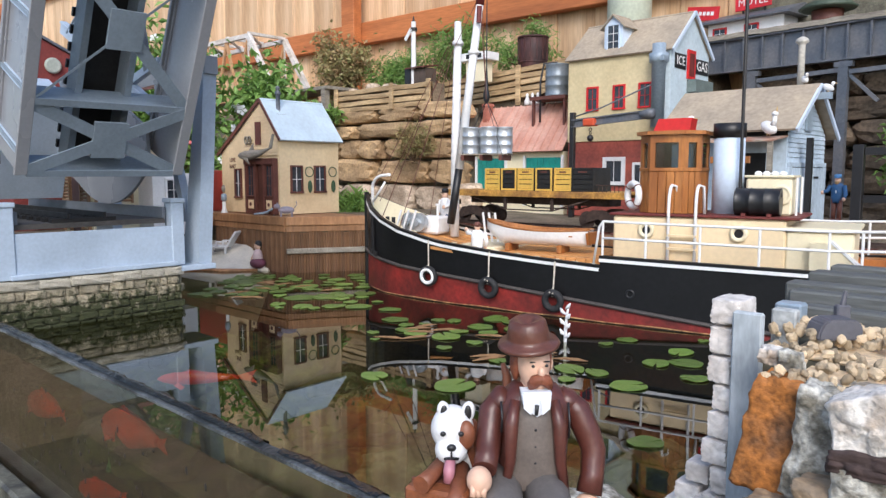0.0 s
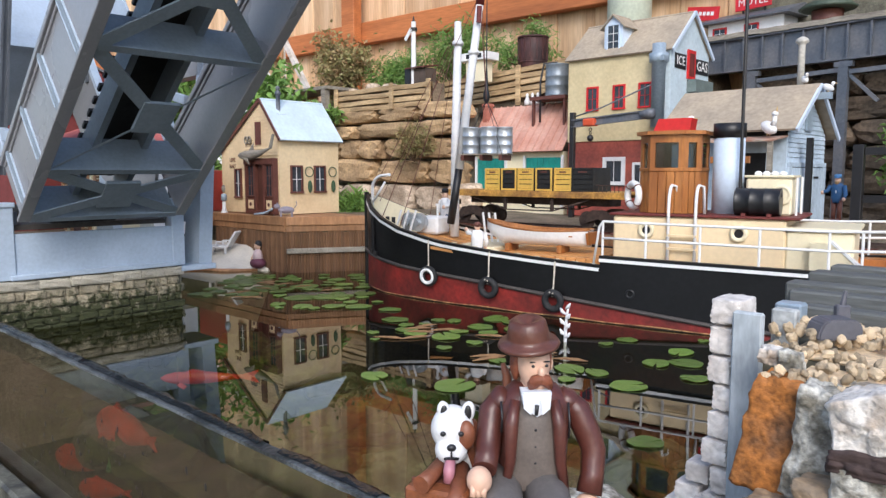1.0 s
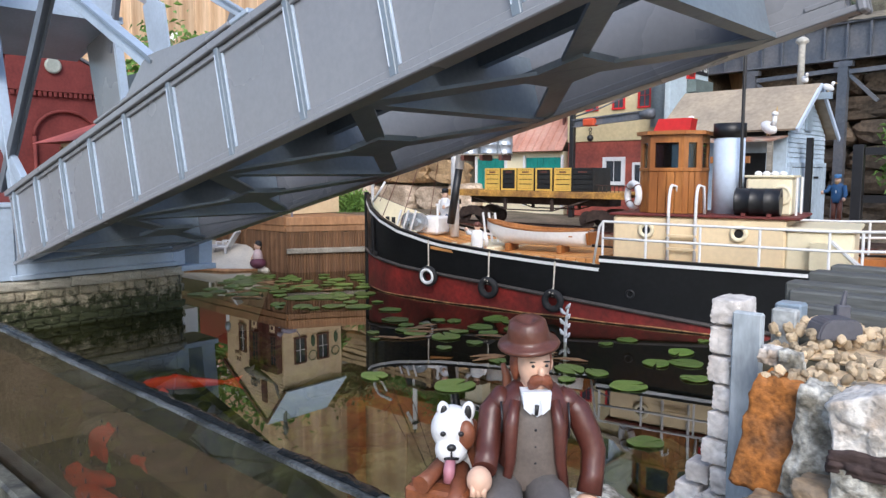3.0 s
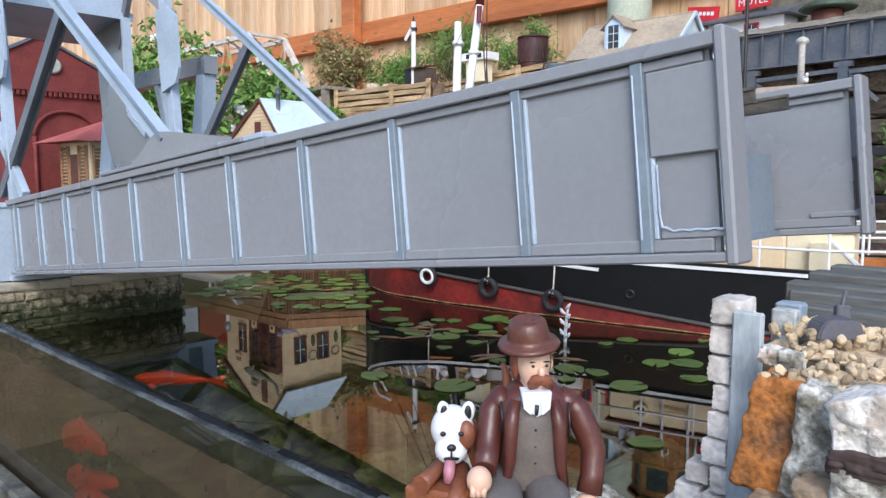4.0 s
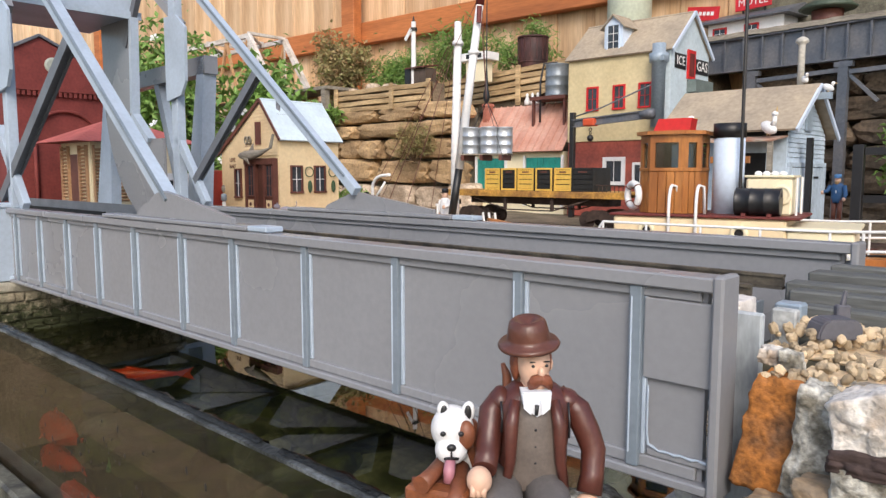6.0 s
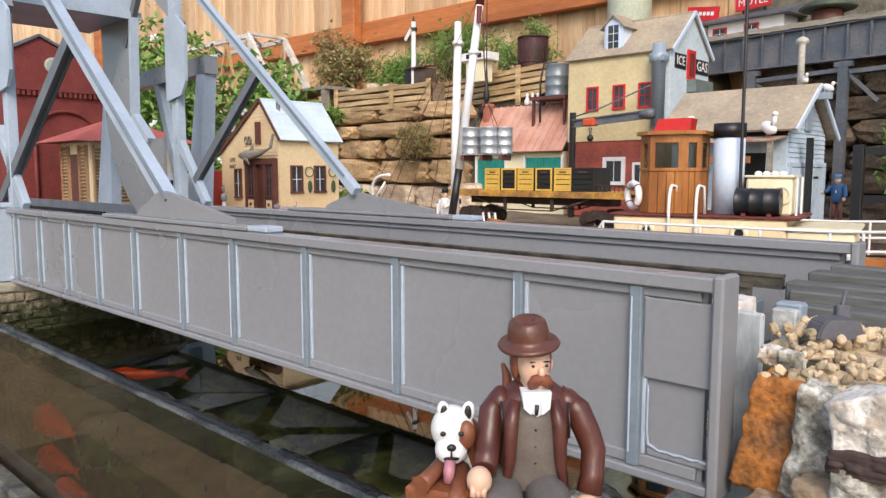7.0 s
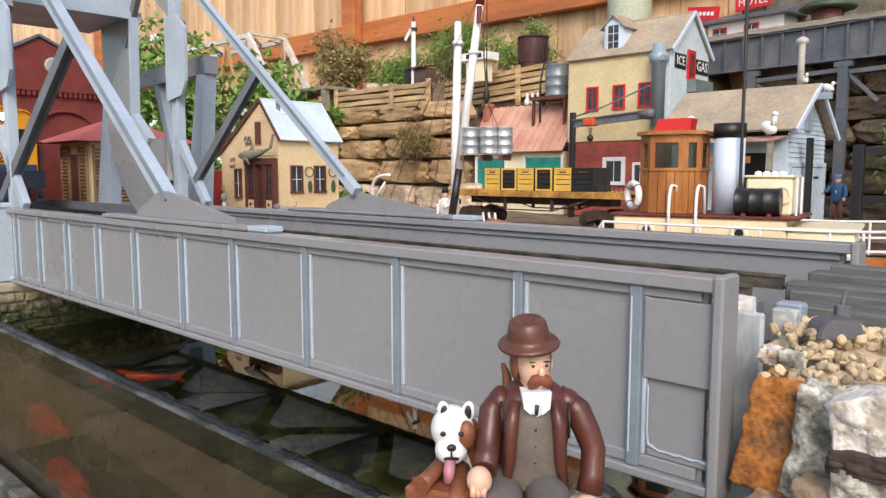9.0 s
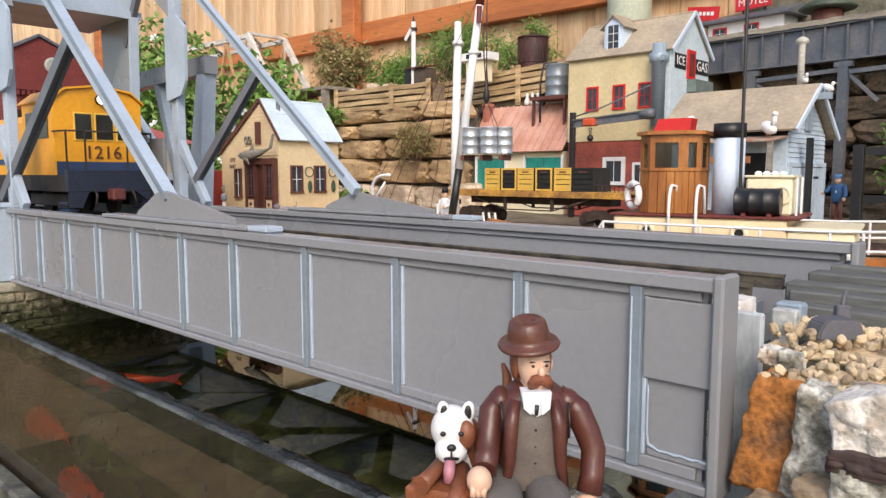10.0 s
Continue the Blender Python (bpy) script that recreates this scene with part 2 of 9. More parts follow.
MURK = cloudy("silty_water", (0.130, 0.080, 0.054), 0.40)
ACRYLIC = surface_glass("acrylic_sheet", (0.84, 0.88, 0.84), 0.04, 4.5)
PANE = surface_glass("window_pane", (0.55, 0.6, 0.62), 0.06, 4.0, 0.02)
FENCE_WOOD = mat("fence_cedar", (0.70, 0.50, 0.31), 0.75, 0, 0.3, 5, 0.14, 60, 0.25, col2=(0.46, 0.27, 0.13), stretch=(3, 3, 0.25), piecewise=0.2)
FENCE_RAIL = mat("stained_rail", (0.50, 0.17, 0.05), 0.7, 0, 0.3, 6, 0.15, 70, 0.25, col2=(0.34, 0.11, 0.035), stretch=(0.3, 3, 3))
PILE_WOOD = mat("wet_pile_timber", (0.22, 0.115, 0.055), 0.6, 0, 0.3, 18, 0.2, 160, 0.3, col2=(0.10, 0.05, 0.025), stretch=(1, 1, 0.3), piecewise=0.22)
DOCK_WOOD = mat("dock_timber", (0.40, 0.21, 0.10), 0.7, 0, 0.3, 18, 0.2, 160, 0.3, col2=(0.26, 0.125, 0.05), stretch=(1, 1, 0.3), piecewise=0.22)
BLACK_PAINT = mat("black_paint", (0.018, 0.018, 0.02), 0.4, 0, 0.3, 30, 0.15, 300, 0.06)
HULL_BLACK = mat("hull_black", (0.009, 0.009, 0.010), 0.45, 0, 0.4, 18, 0.2, 200, 0.1, spec=0.3)
HULL_RED = mat("hull_red_oxide", (0.25, 0.022, 0.017), 0.6, 0, 0.3, 22, 0.25, 180, 0.25, col2=(0.10, 0.014, 0.010))
WHITE_PAINT = mat("white_paint", (0.80, 0.80, 0.80), 0.42, 0, 0.1, 20, 0.05, 240, 0.05)
CREAM = mat("cream_paint", (0.82, 0.66, 0.42), 0.5, 0, 0.12, 14, 0.05, 200, 0.06)
PALE_CREAM = mat("pale_cream_paint", (0.82, 0.74, 0.52), 0.5, 0, 0.12, 14, 0.05, 200, 0.06)
VARNISH = mat("varnished_wood", (0.42, 0.17, 0.045), 0.4, 0, 0.3, 30, 0.15, 260, 0.15, col2=(0.27, 0.095, 0.022), stretch=(1.5, 1.5, 0.25), piecewise=0.12)
DECK = mat("deck_planks", (0.66, 0.34, 0.12), 0.5, 0, 0.3, 40, 0.15, 300, 0.12, col2=(0.48, 0.21, 0.06), stretch=(0.25, 2, 2), piecewise=0.15)
TYRE = mat("tyre_rubber", (0.02, 0.02, 0.022), 0.7, 0, 0.3, 60, 0.2, 400, 0.3)
ROPE = mat("pale_rope", (0.62, 0.56, 0.46), 0.9, 0, 0.3, 200, 0.3, 900, 0.6)
STEEL = mat("galvanised_steel", (0.60, 0.64, 0.68), 0.35, 0.6, 0.25, 30, 0.1, 260, 0.1)
BLUE_WHITE = mat("pale_blue_paint", (0.60, 0.70, 0.84), 0.45, 0, 0.12, 14, 0.06, 220, 0.08)
OXBLOOD = mat("oxblood_paint", (0.16, 0.03, 0.025), 0.55, 0, 0.3, 30, 0.15, 260, 0.1)
RED_PAINT = mat("bright_red_paint", (0.62, 0.02, 0.02), 0.45, 0, 0.2, 20, 0.1, 200, 0.08)
BROWN_PAINT = mat("brown_paint", (0.14, 0.05, 0.035), 0.55, 0, 0.25, 30, 0.12, 260, 0.1)
DARK_IN = mat("dark_interior", (0.012, 0.012, 0.013), 0.8, 0, 0.3, 30, 0.2, 200, 0.0)
SKIN = mat("painted_flesh", (0.72, 0.47, 0.34), 0.5, 0, 0.1, 120, 0.05, 600, 0.05)
NAVY = mat("navy_cloth_paint", (0.03, 0.06, 0.16), 0.55, 0, 0.2, 90, 0.1, 500, 0.1)
LEAF = mat("leaf_green", (0.13, 0.22, 0.045), 0.55, 0, 0.3, 30, 0.2, 300, 0.2, col2=(0.07, 0.13, 0.025), piecewise=0.3)
PAD = mat("lily_pad_green", (0.11, 0.20, 0.035), 0.38, 0, 0.25, 60, 0.15, 400, 0.2, col2=(0.15, 0.21, 0.04), piecewise=0.3)
QUAY_EARTH = mat("packed_earth", (0.20, 0.15, 0.10), 0.95, 0, 0.4, 14, 0.35, 190, 0.8, col2=(0.11, 0.09, 0.055))
# ---- pond ----
PLANE_W = -0.037  # the acrylic sheet stands along the bridge, in front of it


def build_pond():
    bm = B()
    x0, x1, y0, y1 = -1.2, 1.9, PLANE_W + 0.001, 1.3
    bm.faces.new([bm.verts.new(p) for p in ((x0, y0, WZ), (x1, y0, WZ), (x1, y1, WZ), (x0, y1, WZ))])
    ob = solo("water", bm, WATER, SITE, "still dark green pond water mirroring the harbour", "water", kind="structure")
    ob.visible_shadow = False
    # the cloudy water behind the sheet
    bm = B()
    bm.faces.new([bm.verts.new(p) for p in ((x0, y0, -0.30), (x1, y0, -0.30), (x1, y0, WZ - 0.0004), (x0, y0, WZ - 0.0004))])
    ob = solo("water_side", bm, MURK, SITE, "cloudy brown pond water seen through the acrylic wall", "water", kind="structure")
    ob.visible_shadow = False
    bm = B()
    bx(bm, -1.2, 1.9, -0.30, 1.3, -0.34, -0.30)
    bx(bm, -1.24, -1.2, -0.30, 1.3, -0.34, -0.03)
    bx(bm, 1.9, 1.94, -0.30, 1.3, -0.34, -0.03)
    solo("pond_floor", bm, POND_LINER, SITE, "dark silted pond floor and liner", "pond floor", kind="structure")
    # mossy stones and ledges under the surface
    rs = random.Random(61)
    moss = mat("drowned_moss", (0.085, 0.105, 0.026), 0.9, 0, 0.5, 55, 0.5, 260, 1.0, col2=(0.016, 0.024, 0.009), spread=(0.42, 0.58))
    sunken_mat = mat("drowned_slate", (0.17, 0.18, 0.12), 0.8, 0, 0.5, 40, 0.4, 220, 0.8, col2=(0.035, 0.045, 0.020), spread=(0.42, 0.60))
    for i in range(74):
        bm = B()
        x, y = rs.uniform(0.02, 0.80), rs.uniform(0.0, 0.30)
        r = rs.uniform(0.022, 0.052)
        stone(bm, (0, 0, 0), (r, r * rs.uniform(0.5, 1.0), r * rs.uniform(0.3, 0.6)), 500 + i, 3, 0.28, rs.uniform(0.3, 0.8), Euler((rs.uniform(-0.4, 0.4), rs.uniform(-0.5, 0.5), rs.uniform(0, 3))).to_matrix())
        solo("drowned_stone", bm, rs.choice((moss, moss, sunken_mat)), site(x, y, rs.uniform(-0.098, -0.066)), "mossy dark green stone lying under water", "stone", "stones under the water")
    bm = B()
    bx(bm, -0.02, 0.86, 0.0, 0.33, -0.30, -0.098)
    bmesh.ops.subdivide_edges(bm, edges=bm.edges[:], cuts=14, use_grid_fill=True)
    for v in bm.verts:
        v.co.z += 0.012 * noise.noise(v.co * 19) if v.co.z > -0.2 else 0
    solo("drowned_ledge", bm, moss, SITE, "mossy planted ledge under the water below the bridge", "ledge", kind="structure")
    sheet = thing("acrylic_wall", site(0, PLANE_W, 0), "clear acrylic viewing wall of the pond with a dark wet rim", "pond wall", kind="structure")
    bm = B()
    bx(bm, -0.6, 0.80, -0.006, -0.001, -0.28, 0.0070, 0.0008)
    p = part("sheet", bm, ACRYLIC, sheet)
    p.visible_shadow = False
    bm = B()
    bx(bm, -0.6, 0.80, -0.026, -0.0065, -0.36, -0.142, 0.003)
    part("lower_frame", bm, mat("wet_dark_frame", (0.05, 0.05, 0.045), 0.35, 0, 0.4, 40, 0.3, 220, 0.6, col2=(0.16, 0.16, 0.13)), sheet)
    bm = B()
    rs = random.Random(9)
    for i in range(110):
        x, z, r = rs.gauss(0.30, 0.13), rs.uniform(-0.115, -0.03), rs.uniform(0.0005, 0.0015)
        ell(bm, (x, -0.0062, z), (r, 0.0003, r * rs.uniform(1, 2.4)), 6)
    tagged(part("dirt_specks", bm, mat("dark_specks", (0.015, 0.014, 0.012), 0.6), sheet), kind="stuff")
    bm = B()
    prev = []
    for i in range(281):
        x = -0.6 + i * 0.005
        h = noise.noise(Vector((x * 14, 0, 0))) + 0.6 * noise.noise(Vector((x * 60, 3, 0)))
        g = 0.0012 * noise.noise(Vector((x * 90, 9, 0)))
        prev.append([(x, -0.0068 + g, 0.0060), (x, -0.0068 + g, 0.0080 + 0.0007 * h), (x, 0.0010 + 0.0022 * h, 0.0086 + 0.0009 * h), (x, 0.0012 + 0.0022 * h, 0.0050)])
    loft(bm, prev, closed=True, smooth=False)
    part("rim", bm, mat("wet_rubber_rim", (0.13, 0.145, 0.155), 0.35, 0, 0.5, 22, 0.5, 300, 1.0, col2=(0.035, 0.04, 0.042), spec=0.4, spread=(0.44, 0.56)), sheet)
    # torn black film folded over the rim
    for x0, n, sd in ((-0.10, 110, 1), (0.602, 14, 3)):
        bm = B()
        rows = []
        for i in range(n + 1):
            x = x0 + i * 0.0062
            e = (0.35 + 0.65 * noise.noise(Vector((i * 0.11, sd, 2))) ** 2 + 0.25 * noise.noise(Vector((i * 0.3, sd, 5)))) * min(1, i / 4, (n - i) / 4)
            o = Vector((x * 50, sd * 7.0, 0))
            rows.append([(x, -0.004 + 0.001 * noise.noise(o), 0.0092), (x, 0.0005 + 0.002 * noise.noise(o * 2), 0.0104 + 0.0015 * noise.noise(o * 3)), (x + 0.002, 0.002 + 0.008 * e + 0.003 * noise.noise(o * 1.7), 0.0092), (x + 0.003, 0.003 + 0.009 * e, 0.0040 - 0.004 * e)])
        vs = loft(bm, rows)
        part("film", bm, mat("wet_black_film", (0.012, 0.014, 0.015), 0.18, 0, 0.4, 60, 0.3, 300, 0.8), sheet)


build_pond()


# ---- the pier under the bridge's heel ----
def build_pier():
    pier = thing("stone_pier", site(-0.02, 0, 0), "weathered mossy limestone block pier under the bridge heel", "pier", kind="structure")
    bm = B()
    bx(bm, -0.30, 0.012, -0.045, 0.212, -0.30, 0.0415)
    part("core", bm, MORTAR, pier)
    rnd = random.Random(4)
    shapes, caps = [], []
    for k in range(12):
        bm = B()
        bx(bm, -0.006, 0.006, -0.5, 0.5, -0.5, 0.5)
        bmesh.ops.subdivide_edges(bm, edges=bm.edges[:], cuts=4, use_grid_fill=True)
        for v in bm.verts:
            rim = max(abs(v.co.y), abs(v.co.z)) > 0.4
            v.co.x += (0.0016 if v.co.x > 0 else 0) * (noise.noise(v.co * 3 + Vector((k * 5, 0, 0))) - (1.2 if rim else 0))
            v.co.x += (0.0014 if v.co.x > 0 else 0) * noise.noise(Vector((0, v.co.y * 9, v.co.z * 7)) + Vector((k * 3, 0, 5)))
            v.co.y += 0.07 * noise.noise(v.co * 4 + Vector((k, 7, 0)))
            v.co.z += 0.10 * noise.noise(v.co * 4 + Vector((k, 0, 9)))
        (caps if k > 7 else shapes).append(mesh_of("block", bm, CAP_STONE if k > 7 else PIER_STONE))
    z = 0.041
    row = 0
    while z > -0.10:
        h = 0.012 if row == 0 else rnd.uniform(0.0100, 0.0125)
        y = -0.045 - rnd.uniform(0, 0.01)
        me_row = caps if row == 0 else shapes
        while y < 0.212:
            w = rnd.uniform(0.030, 0.055) if row == 0 else rnd.uniform(0.011, 0.025)
            w = min(w, 0.212 - y)
            if w > 0.006:
                m = pose(0.012 + rnd.uniform(-0.001, 0.0022) + (0.002 if row == 0 else 0), y + w / 2, z - h / 2 + rnd.uniform(-0.0005, 0.0005), rnd.uniform(-2, 2)) @ Matrix.Diagonal((1, w - 0.0009, h - 0.0009, 1))
                piece("block", rnd.choice(me_row), pier, m)
            y += w
        x = -0.30
        while x < 0.005:
            w = rnd.uniform(0.014, 0.026)
            m = pose(x + w / 2, 0.212, z - h / 2, 0, 0, 90) @ Matrix.Diagonal((1, w - 0.0012, h - 0.0012, 1))
            piece("block", rnd.choice(me_row), pier, m)
            x += w
        z -= h
        row += 1
    # base frame that the leaf lands on
    base = thing("bridge_abutment", site(-0.02, 0, 0.0415), "fixed blue-grey painted base frame of the bascule bridge with track end", "abutment")
    bm = B()
    bx(bm, 0.0, 0.008, 0.004, 0.206, 0.001, 0.056, 0.0008)
    part("front_plate", bm, BRIDGE_LIGHT, base)
    bm = B()
    bx(bm, 0.004, 0.016, 0.0, 0.208, 0.001, 0.007, 0.001)
    part("sill", bm, BRIDGE_LIGHT, base)
    for y0, y1, h in ((-0.012, 0.008, 0.088), (0.204, 0.222, 0.088)):
        bm = B()
        bx(bm, -0.012, 0.010, y0, y1, 0.001, h, 0.001)
        bx(bm, -0.014, 0.012, y0 - 0.002, y1 + 0.002, h, h + 0.006, 0.001)
        part("corner_post", bm, BRIDGE_LIGHT, base)
    bm = B()
    bx(bm, -0.55, -0.002, 0.012, 0.20, 0.060, 0.0665)
    part("deck", bm, mat("approach_deck", (0.06, 0.055, 0.05), 0.8, 0, 0.3, 30, 0.2, 200, 0.3), base)
    bm = B()
    bx(bm, 0, 0.010, 0.055, 0.135, 0.0, 0.005)
    sl = mesh_of("sleeper", bm, RAIL_BLACK)
    for k in range(20):
        piece("sleeper", sl, base, Matrix.Translation((-0.54 + k * 0.0275, 0, 0.0667)))
    for y in (0.0715, 0.1165):
        bm = B()
        bx(bm, -0.55, 0.0, y, y + 0.003, 0.0718, 0.0785)
        part("rail", bm, RAIL_BLACK, base)
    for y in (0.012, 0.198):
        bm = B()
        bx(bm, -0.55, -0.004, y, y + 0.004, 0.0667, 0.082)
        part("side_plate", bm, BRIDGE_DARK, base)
    bm = B()
    bx(bm, -0.075, -0.004, 0.2125, 0.266, 0.0335, 0.0412, 0.001)
    solo("tower_bracket", bm, BRIDGE_LIGHT, SITE, "blue-grey bracket slab carrying the bridge tower beside the pier", "bracket", kind="structure")
    # fixed tower frame beyond the leaf
    tower = thing("bridge_tower", site(-0.02, 0.25, 0.0415), "fixed blue-grey A-shaped tower frame of the bascule bridge", "bridge tower")
    bm = B()
    bm2 = [(-0.037, 0.0), (0.010, 0.0), (0.042, 0.286), (0.026, 0.286)]
    prism(bm, bm2, "y", -0.008, 0.012)
    part("front_post", bm, BRIDGE_LIGHT, tower)
    bm = B()
    beam(bm, (-0.30, 0.002, 0.268), (0.044, 0.002, 0.276), 0.020, 0.024)
    part("top_beam", bm, BRIDGE_GREY, tower)
    bm = B()
    beam(bm, (-0.105, 0.0, 0.262), (-0.03, 0.0, 0.06), 0.012, 0.014)
    part("diagonal", bm, BRIDGE_LIGHT, tower)
    bm = B()
    prism(bm, [(-0.36, 0), (-0.285, 0), (-0.272, 0.29), (-0.288, 0.29)], "y", -0.006, 0.010)
    part("rear_post", bm, BRIDGE_LIGHT, tower)


build_pier()
# ---- the bascule bridge: one rigid leaf that turns about its trunnion ----
PIV_S, PIV_Z = -0.0929, 0.1363
ZB = 0.0418          # underside of the lowered leaf
SPAN = 0.840
GW = 0.203           # over both girders


def build_bridge():
    br = thing("bascule_bridge", site(PIV_S, 0, PIV_Z), "silver-grey painted bascule bridge leaf with plate girders and overhead counterweight", "bridge")

    def q(s, w, z):
        return (s - PIV_S, w, z - PIV_Z)

    z0, z1 = ZB, ZB + 0.088
    stiff = [0.012, 0.087, 0.1665, 0.243, 0.3225, 0.4070, 0.483, 0.570, 0.6545, 0.7400, 0.8020]
    for near in (True, False):
        w0 = 0.0 if near else GW - 0.014
        bm = B()
        wc = w0 + 0.007
        bx(bm, *[v for pair in zip(q(-0.012, wc - 0.0015, z0 + 0.003), q(SPAN - 0.006, wc + 0.0015, z1 - 0.003)) for v in pair])
        girder = part("girder_web", bm, BRIDGE_GREY, br)
        for nm, a, b in (("top_flange", z1 - 0.006, z1), ("bottom_flange", z0, z0 + 0.004)):
            bm = B()
            bx(bm, *[v for pair in zip(q(-0.012, w0, a), q(SPAN - 0.0021, w0 + 0.014, b)) for v in pair], 0.0007)
            part(nm, bm, BRIDGE_GREY, girder)
        # inner lips of each panel
        for a, b in ((z1 - 0.0105, z1 - 0.0062), (z0 + 0.0042, z0 + 0.0095)):
            bm = B()
            bx(bm, *[v for pair in zip(q(-0.008, w0 + 0.0032, a), q(SPAN - 0.008, w0 + 0.0108, b)) for v in pair], 0.0006)
            part("lip", bm, BRIDGE_GREY, girder)
        def out_side(p):
            return p if near else 0.014 - p
        # pale strips carry the highlights along each stiffener's edges in their colour
        bm = B()
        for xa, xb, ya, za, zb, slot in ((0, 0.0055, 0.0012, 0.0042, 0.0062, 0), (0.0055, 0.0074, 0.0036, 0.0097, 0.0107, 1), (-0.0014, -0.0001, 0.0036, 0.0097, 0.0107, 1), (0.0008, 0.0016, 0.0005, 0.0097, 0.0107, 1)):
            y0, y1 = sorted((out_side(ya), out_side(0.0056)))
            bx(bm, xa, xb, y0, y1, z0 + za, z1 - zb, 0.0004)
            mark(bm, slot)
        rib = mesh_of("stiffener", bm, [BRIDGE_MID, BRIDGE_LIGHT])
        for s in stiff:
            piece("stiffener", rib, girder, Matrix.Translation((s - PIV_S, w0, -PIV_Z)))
        bm = B()
        bx(bm, *[v for pair in zip(q(0.8104, w0 + 0.0035, z0 + 0.0097), q(SPAN - 0.0022, w0 + 0.0105, z0 + 0.0130)) for v in pair], 0.0006)
        part("end_sill", bm, BRIDGE_GREY, girder)
        bm = B()
        bx(bm, *[v for pair in zip(q(0.8080, w0 + (0.0028 if near else 0.0072), z0 + 0.043), q(SPAN - 0.0022, w0 + (0.0068 if near else 0.0112), z1 - 0.0108)) for v in pair], 0.0006)
        part("end_panel", bm, BRIDGE_GREY, girder)
        bm = B()
        bx(bm, *[v for pair in zip(q(SPAN - 0.0020, w0 - 0.001, z0 - 0.001), q(SPAN + 0.0025, w0 + 0.015, z1 + 0.001)) for v in pair], 0.001)
        part("end_post", bm, BRIDGE_GREY, girder)
        bm = B()
        pts = [(0.8106, z0 + 0.040)] + [(0.8106, z0 + 0.040 - 0.003 * i) for i in range(1, 8)] + [(0.8112 + 0.0024 * i, z0 + 0.0148 - 0.0009 * min(i, 2)) for i in range(12)]
        yb = w0 + (0.0034 if near else 0.0106)
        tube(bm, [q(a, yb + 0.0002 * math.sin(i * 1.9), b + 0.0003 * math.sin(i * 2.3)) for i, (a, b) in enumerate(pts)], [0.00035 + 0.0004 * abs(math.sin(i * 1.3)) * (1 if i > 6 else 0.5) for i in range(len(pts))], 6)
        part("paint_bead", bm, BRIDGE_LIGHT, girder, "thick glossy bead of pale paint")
        # gusset on the top flange, and the cover strip that carries it
        bm = B()
        a = 0.329 if near else 0.347
        g = 0.0 if near else -0.004
        prism(bm, [q(a, 0, z1 + 0.0042)[::2], q(a + 0.155, 0, z1 + 0.0042)[::2], q(a + 0.155, 0, z1 + 0.008)[::2], q(a + 0.066, 0, z1 + 0.024 + g)[::2], q(a + 0.052, 0, z1 + 0.026 + g)[::2], q(a + 0.040, 0, z1 + 0.024 + g)[::2], q(a + 0.004, 0, z1 + 0.008)[::2]], "y", w0 + 0.004, w0 + 0.008)
        part("gusset", bm, BRIDGE_GREY, br)
        bm = B()
        bx(bm, *[v for pair in zip(q(a - 0.06, w0 - 0.001, z1 + 0.0005), q(a + 0.181, w0 + 0.015, z1 + 0.004)) for v in pair], 0.0008)
        part("cover_strip", bm, BRIDGE_GREY, br)
        bm = B()
        bx(bm, *[v for pair in zip(q(a + 0.1815, w0, z1 + 0.0004), q(a + 0.205, w0 + 0.014, z1 + 0.0044)) for v in pair], 0.0008)
        part("end_block", bm, BRIDGE_LIGHT, br)
    # cross beams, bottom bracing and stringers; their mid tone includes light bounced off the water
    bays = [-0.010, 0.078, 0.261, 0.440, 0.617, 0.790]
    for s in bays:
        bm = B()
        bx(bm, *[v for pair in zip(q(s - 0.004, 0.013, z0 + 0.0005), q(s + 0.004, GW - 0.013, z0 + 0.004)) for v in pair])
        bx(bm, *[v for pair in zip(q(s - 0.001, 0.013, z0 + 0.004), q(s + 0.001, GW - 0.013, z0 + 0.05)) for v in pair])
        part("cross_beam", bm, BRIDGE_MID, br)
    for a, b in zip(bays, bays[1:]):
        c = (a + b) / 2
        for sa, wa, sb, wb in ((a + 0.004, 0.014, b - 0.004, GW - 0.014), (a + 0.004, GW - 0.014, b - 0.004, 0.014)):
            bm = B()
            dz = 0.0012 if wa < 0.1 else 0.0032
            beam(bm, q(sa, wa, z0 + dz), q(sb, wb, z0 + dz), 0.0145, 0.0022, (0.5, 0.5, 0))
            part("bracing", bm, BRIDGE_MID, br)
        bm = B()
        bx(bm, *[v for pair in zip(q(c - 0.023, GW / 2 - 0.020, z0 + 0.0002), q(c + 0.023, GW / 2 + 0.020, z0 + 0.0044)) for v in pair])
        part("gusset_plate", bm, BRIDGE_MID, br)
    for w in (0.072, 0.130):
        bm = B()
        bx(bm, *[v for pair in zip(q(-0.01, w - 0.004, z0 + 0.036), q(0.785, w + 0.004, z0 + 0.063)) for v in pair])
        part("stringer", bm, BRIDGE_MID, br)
    bm = B()
    bx(bm, *[v for pair in zip(q(-0.005, 0.074, z0 + 0.0632), q(0.79, 0.128, z0 + 0.0650)) for v in pair])
    part("track_bed", bm, RAIL_BLACK, br)
    tim = RAIL_BLACK
    for k in range(39):
        s = -0.005 + k * 0.0207
        if k == 0:
            bm = B()
            bx(bm, 0, 0.010, 0.066, 0.136, -0.001, 0.003)
            tie = mesh_of("sleeper", bm, tim)
        piece("sleeper", tie, br, Matrix.Translation(q(s, 0, z0 + 0.0662)))
